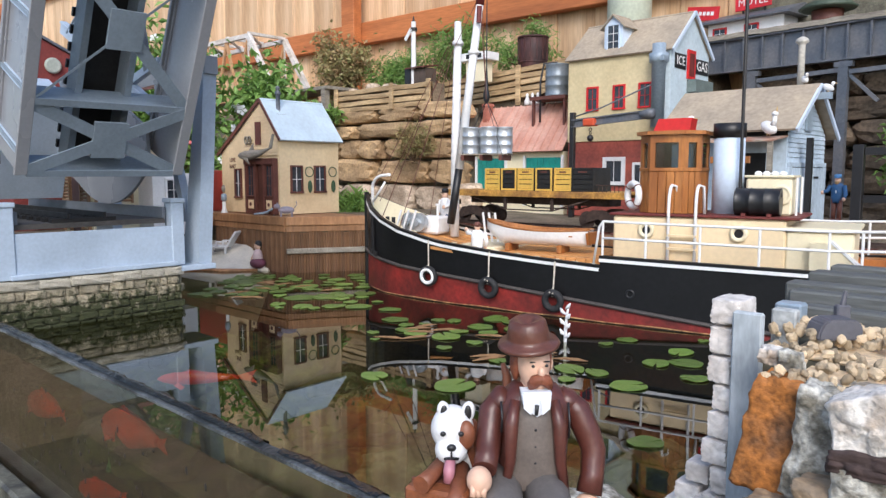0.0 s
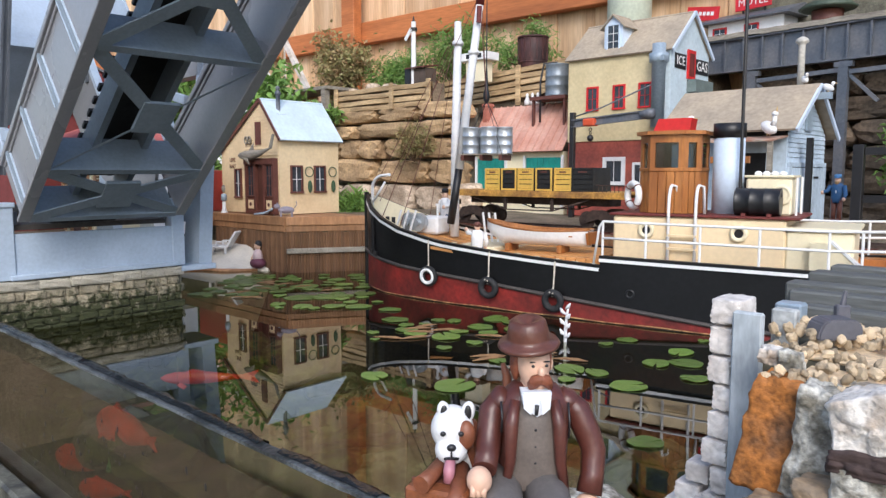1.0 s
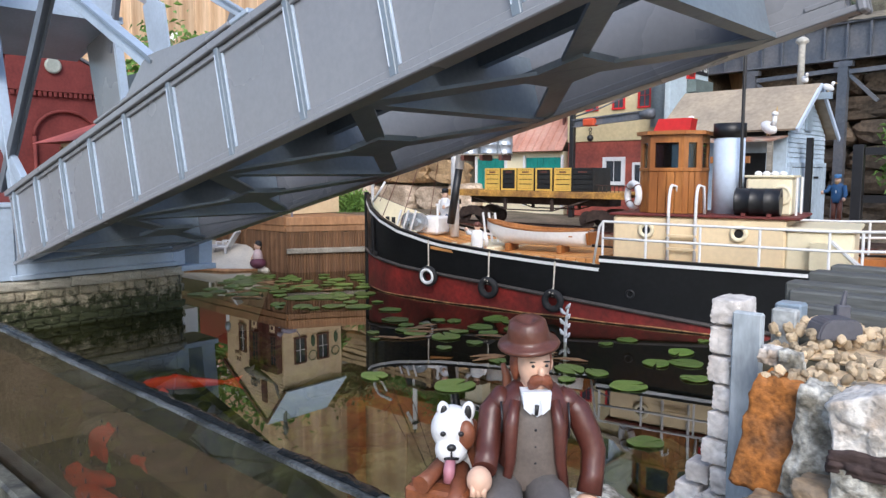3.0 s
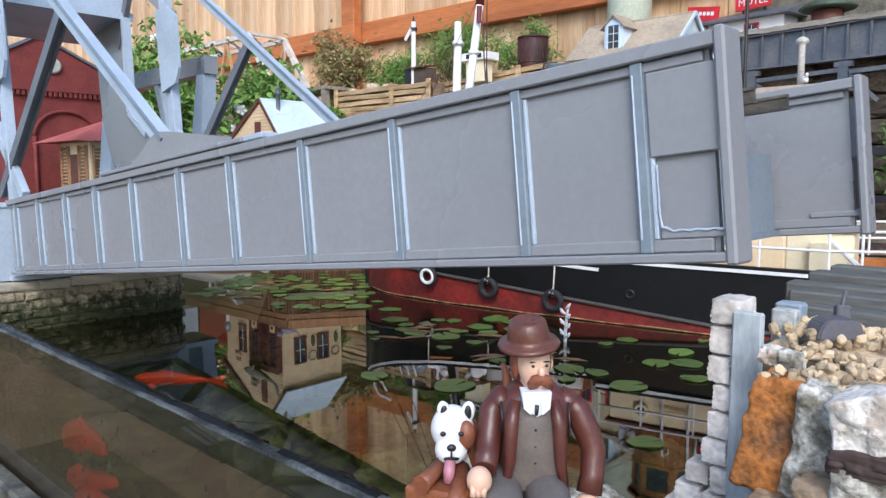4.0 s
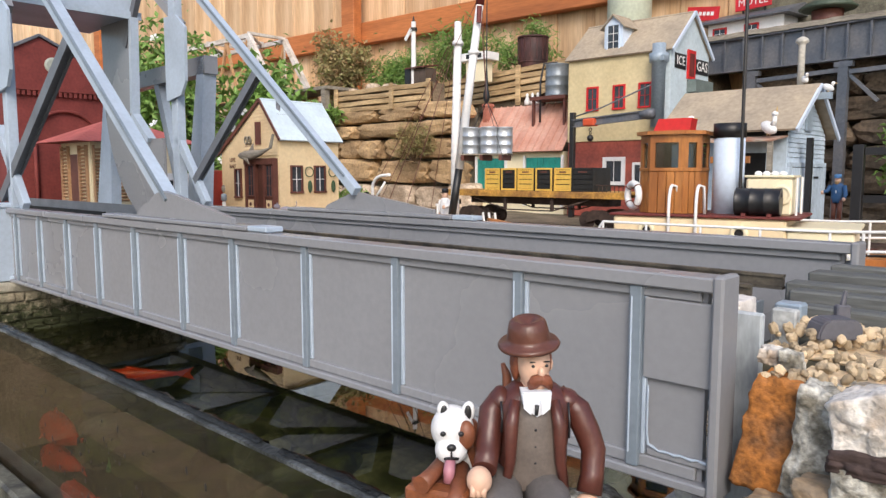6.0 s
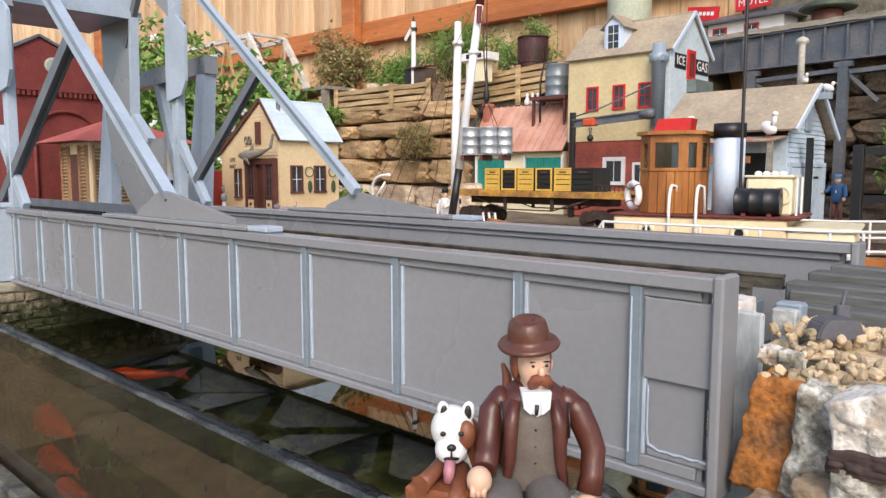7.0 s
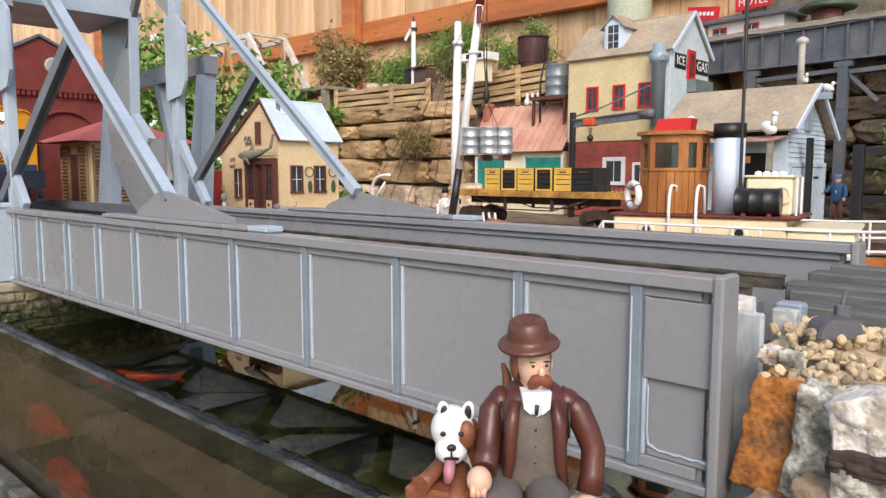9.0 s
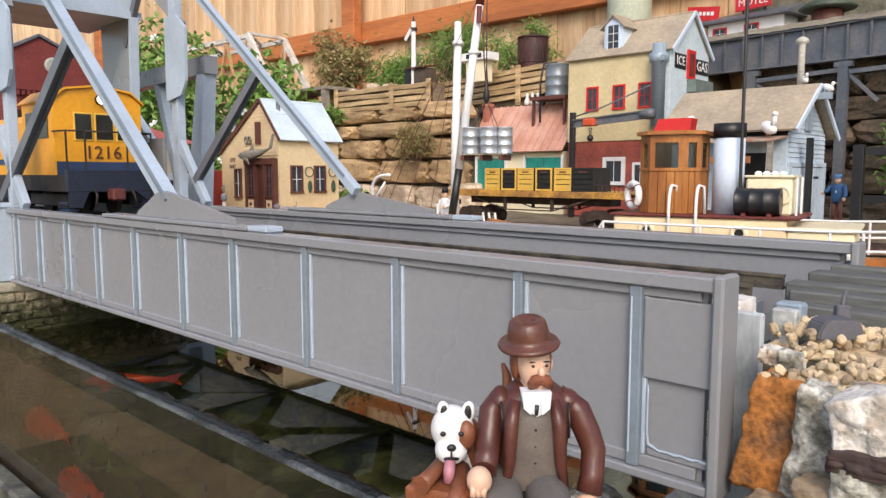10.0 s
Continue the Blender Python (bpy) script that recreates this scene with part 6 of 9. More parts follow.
def build_flatcar():
    c = thing("flat_wagon", site(-0.095, 0.895, 0.0705), "weathered yellow flat wagon loaded with crates on the quay track", "railway wagon")
    YW = mat("worn_yellow_wagon", (0.56, 0.30, 0.06), 0.7, 0, 0.4, 40, 0.25, 260, 0.4, col2=(0.22, 0.11, 0.04))
    RUST = mat("rusty_brown_steel", (0.07, 0.045, 0.035), 0.75, 0, 0.4, 50, 0.25, 260, 0.3)
    L = 0.425
    for k in range(17):
        bm = B()
        bx(bm, k * L / 17, (k + 1) * L / 17 - 0.0006, -0.052, 0.052, 0.0620, 0.0665, 0.0005)
        part("deck_board", bm, YW, c)
    for y in (-0.053, 0.050):
        bm = B()
        bx(bm, 0, L, y, y + 0.003, 0.0545, 0.0655, 0.0006)
        part("side_sill", bm, YW, c)
    bm = B()
    bx(bm, 0.05, L - 0.05, -0.02, 0.02, 0.040, 0.060)
    part("centre_sill", bm, RUST, c)
    for y in (-0.046, 0.046):
        bm = B()
        tube(bm, [(0.07, y, 0.054), (0.16, y, 0.030), (0.27, y, 0.030), (0.355, y, 0.054)], 0.0014, 6)
        part("truss_rod", bm, RUST, c)
        for x in (0.16, 0.27):
            bm = B()
            bx(bm, x - 0.003, x + 0.003, y - 0.002, y + 0.002, 0.03, 0.055)
            part("queen_post", bm, RUST, c)
    for x in (0.065, L - 0.065):
        tr = part("bogie", B(), RUST, c)
        for y in (-0.033, 0.030):
            bm = B()
            prism(bm, [(x - 0.036, 0.012), (x - 0.028, 0.010), (x, 0.018), (x + 0.028, 0.010), (x + 0.036, 0.012), (x + 0.034, 0.022), (x + 0.012, 0.034), (x - 0.012, 0.034), (x - 0.034, 0.022)], "y", y, y + 0.004)
            part("side_frame", bm, RUST, tr)
        for dx in (-0.027, 0.027):
            for y in (-0.026, 0.022):
                bm = B()
                lathe(bm, [(0.0165, 0), (0.0150, 0.0008), (0.0150, 0.004), (0.004, 0.0045)], 20, pose(x + dx, y if y < 0 else y + 0.004, 0.0150, -90 if y < 0 else 90, 0, 0))
                part("wheel", bm, RUST, tr)
            bm = B()
            cyl(bm, (x + dx, -0.035, 0.015), (x + dx, 0.035, 0.015), 0.002, n=6)
            part("axle", bm, RUST, tr)
    for x in (0.0, L):
        bm = B()
        bx(bm, min(x, x + (0.014 if x else -0.014)), max(x, x + (0.014 if x else -0.014)), -0.004, 0.004, 0.034, 0.044)
        part("coupler", bm, RUST, c)
    for k in range(7):
        bm = B()
        cyl(bm, (0.37 + k * 0.008, -0.050, 0.0665), (0.37 + k * 0.008, -0.050, 0.078), 0.0008, n=5)
        part("stake", bm, RUST, c)
    bm = B()
    bx(bm, 0.366, 0.42, -0.052, -0.048, 0.0776, 0.0795)
    part("stake_rail", bm, RUST, c)
    # crates
    YEL = mat("yellow_crate", (0.78, 0.50, 0.10), 0.55, 0, 0.15, 40, 0.1, 260, 0.15)
    CRB = mat("black_crate", (0.02, 0.02, 0.018), 0.6, 0, 0.3, 40, 0.15, 260, 0.2)
    for k in range(6):
        yellow = k % 2 == 0
        w = 0.037 if k < 5 else 0.046
        x = (0.110, 0.151, 0.191, 0.233, 0.275, 0.3125)[k]
        b = thing("crate", site(-0.095 + x, 0.875, 0.1372), "yellow slatted crate on the flat wagon" if yellow else ("black crate with yellow frame on the flat wagon" if k < 5 else "plain black crate on the flat wagon"), "crate", "crates on the flat wagon")
        bm = B()
        bx(bm, 0, w, -0.026, 0.030, 0, 0.0425, 0.0008)
        part("body", bm, CRB, b)
        n = 4
        for i in range(n):
            bm = B()
            bx(bm, 0.003, w - 0.003, -0.0275, -0.0262, 0.004 + i * 0.009, 0.0118 + i * 0.009, 0.0004)
            part("slat", bm, YEL if yellow else CRB, b)
        bm = B()
        for z in (0.0005, 0.0395):
            bx(bm, 0, w, -0.0285, -0.0265, z, z + 0.0032)
        for xx in (0.0, w - 0.0032):
            bx(bm, xx, xx + 0.0032, -0.0285, -0.0265, 0.0037, 0.0395)
        part("front_frame", bm, YEL if k < 5 else CRB, b)
        bm = B()
        bx(bm, w * 0.3, w * 0.7, -0.0282, -0.0275, 0.034, 0.0365)
        part("label_bar", bm, BROWN_PAINT, b)
    # quay track
    t = thing("quay_track", site(-0.30, 0.895, 0.0605), "rusty quay track on dark sleepers beside the boat", "railway track", kind="structure")
    bm = B()
    bx(bm, 0, 0.009, -0.040, 0.040, 0, 0.0045)
    sl = mesh_of("sleeper", bm, BROWN_PAINT)
    for k in range(60):
        piece("sleeper", sl, t, Matrix.Translation((k * 0.022, 0, 0.001)))
    for y in (-0.0225, 0.0225):
        bm = B()
        bx(bm, 0, 1.32, y - 0.0013, y + 0.0013, 0.0055, 0.0100)
        part("rail", bm, RUST, t)


build_flatcar()


figurine("skipper_figurine", site(0.5765, 1.1424, 0.0867, -4), "painted bearded skipper figurine in blue coat on a timber step", mat("blue_coat_paint", (0.03, 0.10, 0.24), 0.6), BROWN_PAINT, mat("blue_cap_paint", (0.10, 0.26, 0.52), 0.55), 0.081, arm=(0.013, -0.010, 0.034), arm2=(-0.019, -0.008, 0.044), beard=mat("brown_beard_paint", (0.35, 0.22, 0.10), 0.7), shirt=WHITE_PAINT)

bm = B()
bx(bm, -0.022, 0.022, -0.018, 0.018, -0.04, -0.0002, 0.002)
solo("timber_step", bm, DOCK_WOOD, site(0.5765, 1.1424, 0.0867, -4), "dark timber step on the quay under the skipper", "step")

# ---- left of the bridge ----
def build_left():
    h = thing("brick_station", site(-0.66, 0.20, 0.055), "dark red brick model station with arched doorway", "house")
    bm = B()
    prism(bm, [(0.0, 0), (0.24, 0), (0.24, 0.300), (0.062, 0.385), (0.0, 0.352)], "x", -0.30, 0.0)
    part("wall", bm, BRICK_RED, h)
    bm = B()
    arc = [(0.105 + 0.062 * math.cos(a), 0.19 + 0.052 * math.sin(a)) for a in [math.pi * k / 14 for k in range(15)]]
    tube(bm, [(0.004, y, z) for y, z in arc], 0.004, 6)
    tube(bm, [(0.004, 0.167, 0.0), (0.004, 0.167, 0.19)], 0.004, 6)
    tube(bm, [(0.004, 0.043, 0.0), (0.004, 0.043, 0.19)], 0.004, 6)
    part("arch_moulding", bm, BRICK_RED, h)
    bm = B()
    for k in range(24):
        bx(bm, 0.0, 0.007, 0.004 + k * 0.0098, 0.010 + k * 0.0098, 0.270, 0.279)
    bx(bm, 0.0, 0.008, 0.0, 0.24, 0.280, 0.287)
    part("dentil_course", bm, BRICK_RED, h)
    bm = B()
    lathe(bm, [(0.014, 0), (0.016, 0.002), (0.016, 0.005), (0.012, 0.006)], 20, pose(0.0005, 0.085, 0.332, 0, 90, 0))
    part("round_window", bm, mat("grey_green_pane", (0.42, 0.46, 0.40), 0.3), h, "pale grey round window")
    for y0, z0, y1, z1 in ((-0.012, 0.348, 0.062, 0.390), (0.062, 0.390, 0.256, 0.296)):
        bm = B()
        beam(bm, (-0.150, y0, z0), (-0.150, y1, z1), 0.31, 0.005, (1, 0, 0))
        part("roof", bm, DARK_STEEL, h)
    # little yellow shuttered kiosk with a red hipped roof
    k = thing("shuttered_kiosk", site(-0.42, 0.258, 0.055), "pale yellow kiosk with brown louvred shutters and red roof", "house")
    bm = B()
    bx(bm, -0.14, 0.0, 0, 0.165, 0, 0.180)
    part("wall", bm, PALE_CREAM, k)
    bm = B()
    v = [bm.verts.new(p) for p in ((-0.175, -0.04, 0.172), (0.035, -0.04, 0.172), (0.035, 0.20, 0.172), (-0.175, 0.20, 0.172), (-0.07, 0.055, 0.215), (-0.07, 0.11, 0.215))]
    for f in ((0, 1, 4), (1, 2, 5, 4), (2, 3, 5), (3, 0, 4, 5), (3, 2, 1, 0)):
        bm.faces.new([v[i] for i in f])
    bmesh.ops.recalc_face_normals(bm, faces=bm.faces[:])
    part("roof", bm, mat("salmon_roof", (0.50, 0.13, 0.11), 0.7, 0, 0.25, 20, 0.15, 160, 0.2), k)
    sh = mat("tan_louvre", (0.42, 0.25, 0.14), 0.65)
    for y0 in (0.006, 0.046):
        s = part("shutter", B(), sh, k)
        for i in range(16):
            bm = B()
            beam(bm, (0.003, y0, 0.065 + i * 0.0062), (0.003, y0 + 0.024, 0.065 + i * 0.0062), 0.004, 0.0022, (0.7, 0, 0.7))
            part("louvre", bm, sh, s)
        bm = B()
        bx(bm, 0.0005, 0.006, y0 - 0.003, y0, 0.06, 0.166)
        bx(bm, 0.0005, 0.006, y0 + 0.024, y0 + 0.027, 0.06, 0.166)
        part("stile", bm, sh, s)
    for x0 in (-0.128, -0.042):
        s = part("shutter", B(), sh, k)
        for i in range(24):
            bm = B()
            beam(bm, (x0, -0.003, 0.012 + i * 0.0065), (x0 + 0.030, -0.003, 0.012 + i * 0.0065), 0.004, 0.0022, (0, -0.7, 0.7))
            part("louvre", bm, sh, s)
        bm = B()
        bx(bm, x0 - 0.003, x0, -0.006, -0.0005, 0.006, 0.166)
        bx(bm, x0 + 0.030, x0 + 0.033, -0.006, -0.0005, 0.006, 0.166)
        part("stile", bm, sh, s)
    bm = B()
    bx(bm, -0.088, -0.052, -0.003, -0.0005, 0.004, 0.150)
    part("door", bm, BROWN_PAINT, k)
    bm = B()
    bx(bm, 0.0005, 0.002, 0.033, 0.043, 0.06, 0.166)
    part("gap", bm, BROWN_PAINT, k)
    bm = B()
    bx(bm, 0.0, 0.06, 0.085, 0.165, 0.0, 0.115)
    part("porch", bm, WHITE_PAINT, k)
    window(k, pose(0.0605, 0.125, 0.062, 0, 0, 90), 0.034, 0.044, WHITE_PAINT, 0.004)
    # timber-stacked store behind the bush
    bm = B()
    bx(bm, -0.12, 0.0, 0, 0.10, 0, 0.09, 0.002)
    r = solo("red_crate_stall", bm, mat("dull_red_stall", (0.30, 0.035, 0.02), 0.7), site(-0.50, 0.565, 0.0866), "dull red stall box beside the bait shop", "stall")
    # owl, pump post, gear and animal figure on the dock
    bm = B()
    ell(bm, (0, 0, 0.022), (0.010, 0.009, 0.022), 12)
    ell(bm, (0, -0.002, 0.050), (0.0095, 0.009, 0.011), 12)
    for x in (-0.005, 0.005):
        cyl(bm, (x, 0, 0.057), (x * 1.3, 0, 0.065), 0.003, 0.0005, 6)
    solo("owl_carving", bm, PLANK_GREY, site(-0.490, 0.570, 0.0866), "grey-brown carved owl standing on the dock", "ornament")
    bm = B()
    lathe(bm, [(0.008, 0), (0.006, 0.004), (0.004, 0.010), (0.0035, 0.024)], 12)
    mark(bm, 0)
    lathe(bm, [(0.0035, 0.0245), (0.006, 0.028), (0.006, 0.038), (0.003, 0.041)], 12)
    mark(bm, 1)
    solo("dock_pump", bm, [WHITE_PAINT, GREY_BLUE_PIPE], site(-0.440, 0.534, 0.0866), "small white and grey pump post on the dock", "pump")
    bm = B()
    ell(bm, (0, 0, 0.016), (0.020, 0.009, 0.009), 14)
    ell(bm, (-0.022, 0, 0.025), (0.008, 0.006, 0.0065), 12)
    for x in (-0.013, 0.013):
        for y in (-0.005, 0.005):
            cyl(bm, (x, y, 0), (x, y, 0.014), 0.0028, n=7)
    tube(bm, [(0.019, 0, 0.020), (0.025, 0, 0.030), (0.024, 0, 0.038)], 0.0012, 6)
    for y in (-0.004, 0.004):
        cyl(bm, (-0.022, y, 0.029), (-0.021, y * 1.3, 0.036), 0.002, 0.0004, 6)
    solo("cat_figure", bm, mat("grey_fur_paint", (0.30, 0.27, 0.32), 0.6), site(-0.232, 0.546, 0.0866, 55) @ Matrix.Diagonal((0.8, 0.8, 0.8, 1)), "grey painted cat figure standing on the dock edge", "animal figure")
    bm = B()
    for i in range(5):
        a = i * 0.9
        cyl(bm, (-0.02 + i * 0.004, 0.004 * math.sin(a), 0.003), (0.025, 0.010 * math.cos(a), 0.006 + i * 0.003), 0.0016, n=6)
    ell(bm, (0.018, 0, 0.012), (0.006, 0.006, 0.005), 10)
    cyl(bm, (0.018, 0, 0.0), (0.020, 0, 0.030), 0.0018, n=6)
    solo("gear_heap", bm, GREY_BLUE_PIPE, site(-0.300, 0.541, 0.0866, 60), "heap of grey fishing gear lying on the dock", "fishing gear")
    # little sandy beach, rising from the water to the dock's piling
    def shore(x):
        return lerp_tab([(-0.90, 0.30), (-0.50, 0.36), (-0.415, 0.40), (-0.311, 0.452), (-0.262, 0.515), (0, 0.60)], x)

    def sand(x, w):
        d = 0.517 - shore(x)
        if w < shore(x) or d < 0.004:
            return WZ + (w - shore(x)) * 2.2
        return WZ + 0.046 * min(1, d / 0.075) * (w - shore(x)) / d
    bm = B()
    rows = []
    for i in range(41):
        x = -0.60 + i * 0.009
        rows.append([(x, w, sand(x, w) + 0.0012 * noise.noise(Vector((x * 40, w * 40, 0)))) for w in [0.30 + 0.0073 * j for j in range(31)]])
    loft(bm, rows)
    solo("beach", bm, mat("pale_sand", (0.74, 0.69, 0.60), 0.95, 0, 0.18, 25, 0.12, 500, 0.4), SITE, "small pale sand beach beside the pier", "beach", kind="structure")
    bm = B()
    pts = [(x, shore(x) - 0.002, WZ + 0.0015 + 0.001 * math.sin(x * 90)) for x in [-0.47 + 0.02 * k for k in range(11)]]
    tube(bm, pts, [0.0035 + 0.0012 * math.sin(k * 1.7) for k in range(11)], 8)
    solo("edging_log", bm, DOCK_WOOD, SITE, "weathered brown branch edging the beach at the water", "branch")
    c = thing("sun_lounger", site(-0.362, 0.484, 0.0110, 35) @ Matrix.Scale(1.22, 4), "small white plastic sun lounger on the beach", "lounger")
    bm = B()
    bx(bm, -0.024, 0.010, -0.011, 0.011, 0.010, 0.013, 0.0008)
    part("seat", bm, WHITE_PAINT, c)
    bm = B()
    beam(bm, (0.010, 0, 0.0115), (0.026, 0, 0.036), 0.022, 0.003)
    part("backrest", bm, WHITE_PAINT, c)
    for x in (-0.020, 0.008):
        for y in (-0.010, 0.010):
            bm = B()
            bx(bm, x - 0.0015, x + 0.0015, y - 0.0015, y + 0.0015, 0, 0.0099)
            part("leg", bm, WHITE_PAINT, c)
    for y in (-0.012, 0.012):
        bm = B()
        beam(bm, (-0.006, y, 0.020), (0.012, y, 0.020), 0.002, 0.002)
        beam(bm, (-0.006, y, 0.0132), (-0.006, y, 0.020), 0.002, 0.002)
        part("armrest", bm, WHITE_PAINT, c)
    bm = B()
    ell(bm, (0, 0, 0.008), (0.016, 0.013, 0.009), 14)
    mark(bm, 0)
    lathe(bm, [(0.009, 0.010), (0.008, 0.020), (0.006, 0.028), (0.003, 0.031)], 12)
    mark(bm, 1)
    ell(bm, (0, 0, 0.036), (0.0055, 0.0055, 0.0065), 12)
    tube(bm, [(-0.008, 0, 0.026), (-0.014, -0.004, 0.018), (-0.010, -0.008, 0.012)], 0.0024, 7)
    mark(bm, 2)
    ell(bm, (0, 0.0015, 0.039), (0.0062, 0.006, 0.006), 12)
    mark(bm, 3)
    solo("bather_figurine", bm, [mat("plum_paint", (0.16, 0.05, 0.08), 0.5), mat("pink_white_paint", (0.72, 0.55, 0.55), 0.5), SKIN, BLACK_PAINT], site(-0.276, 0.508, -0.0135, -20) @ Matrix.Scale(1.2, 4), "small painted seated bather figurine at the water edge", "figurine")


build_left()
# ---- the stone bank behind ----
SANDSTONE = mat("sandstone", (0.50, 0.34, 0.18), 0.9, 0, 0.3, 16, 0.25, 150, 1.0, col2=(0.30, 0.20, 0.11), piecewise=0.28)
PALE_ROCK = mat("pale_split_rock", (0.62, 0.50, 0.38), 0.9, 0, 0.3, 20, 0.25, 150, 1.0, col2=(0.36, 0.27, 0.19), piecewise=0.15)
DARK_ROCK = mat("dark_brown_rock", (0.15, 0.11, 0.075), 0.9, 0, 0.3, 14, 0.3, 130, 1.0, col2=(0.07, 0.055, 0.04), piecewise=0.3)
LOG = mat("weathered_log", (0.55, 0.40, 0.22), 0.85, 0, 0.3, 30, 0.25, 200, 0.6, col2=(0.30, 0.20, 0.10), stretch=(0.25, 2, 2), piecewise=0.2)


def build_bank():
    w = thing("stone_wall", site(0, 1.32, 0), "rough sandstone block retaining wall behind the quay", "stone wall", kind="structure")
    rnd = random.Random(21)
    bm = B()
    bx(bm, -1.9, -0.46, 0.02, 0.06, 0.0, 0.36)
    part("backing", bm, MORTAR, w)
    z = 0.055
    i = 0
    for h in (0.085, 0.075, 0.065, 0.05, 0.05):
        x = -1.75 + rnd.uniform(0, 0.1)
        while x < -0.50:
            le = rnd.uniform(0.10, 0.27) if h < 0.08 else rnd.uniform(0.10, 0.18)
            bm = B()
            hh = h * rnd.uniform(0.92, 1.05)
            stone(bm, (x + le / 2, rnd.uniform(-0.008, 0.012), z + hh / 2), (le / 2 * 1.05, 0.045, hh / 2 * 1.06), i, 3, 0.16, 0.86, Euler((0, radians(rnd.uniform(-3, 3)), radians(rnd.uniform(-4, 4)))).to_matrix())
            part("block", bm, PALE_ROCK if h > 0.08 else SANDSTONE, w)
            x += le + 0.004
            i += 1
        z += h
    # log cribbing on top
    for s0, s1, wy, z0, rows, zr in ((-1.02, -0.575, 1.300, 0.368, 4, 0.0), (-0.74, -0.20, 1.500, 0.372, 5, 0.030)):
        c = thing("log_crib", site(s0, wy, z0), "weathered log cribbing along the top of the bank", "log crib", "log cribs on the bank")
        le = s1 - s0
        for r in range(rows):
            bm = B()
            n = 6
            pts = [(le * k / n, 0.004 * math.sin(k * 2.1 + r), 0.010 + r * 0.0185 + zr * k / n + 0.0015 * math.sin(k * 1.7 + r * 3)) for k in range(n + 1)]
            loft(bm, [[(x, y + dy, z + dz) for dy, dz in ((-0.008, -0.0068), (-0.0085, 0.0065), (0.007, 0.0070), (0.007, -0.0068))] for x, y, z in pts], closed=True, smooth=False)
            part("log", bm, LOG, c)
        for x in (0.005, le * 0.62, le - 0.008):
            bm = B()
            bx(bm, x, x + 0.017, -0.014, -0.008, 0.0, rows * 0.0185 + zr * x / le + 0.006, 0.001)
            part("crib_post", bm, LOG, c)
        bm = B()
        bx(bm, -0.0, le, 0.010, 0.060, -0.01, rows * 0.0185 - 0.004)
        part("earth_fill", bm, QUAY_EARTH, c)
    # dark rocks and logs under the trestle
    r = thing("rock_bank", site(0, 0, 0), "dark rough rocks and timbers of the bank under the trestle", "rock bank", kind="structure")
    k = 0
    for row in range(8):
        x = 0.18 + rnd.uniform(0, 0.05)
        while x < 1.25:
            le = rnd.uniform(0.10, 0.22)
            bm = B()
            stone(bm, (x + le / 2, 1.735 - 0.12 * (x - 0.05) + rnd.uniform(-0.015, 0.005), 0.09 + row * 0.058), (le / 2 * 1.1, 0.05, 0.032), 50 + k, 3, 0.22, 0.8, Euler((0, radians(rnd.uniform(-5, 5)), radians(rnd.uniform(-14, 0)))).to_matrix())
            part("rock", bm, DARK_ROCK, r)
            x += le
            k += 1
    for row in range(3):
        bm = B()
        tube(bm, [(0.62 + 0.1 * j, 1.46 - 0.03 * j, 0.28 + row * 0.05 + 0.004 * math.sin(j * 2 + row)) for j in range(8)], 0.017, 8)
        part("timber", bm, DARK_ROCK, r)
    bm = B()
    bx(bm, 0.15, 2.0, 1.79, 1.82, 0.0, 0.9)
    part("backing", bm, MORTAR, r)


build_bank()


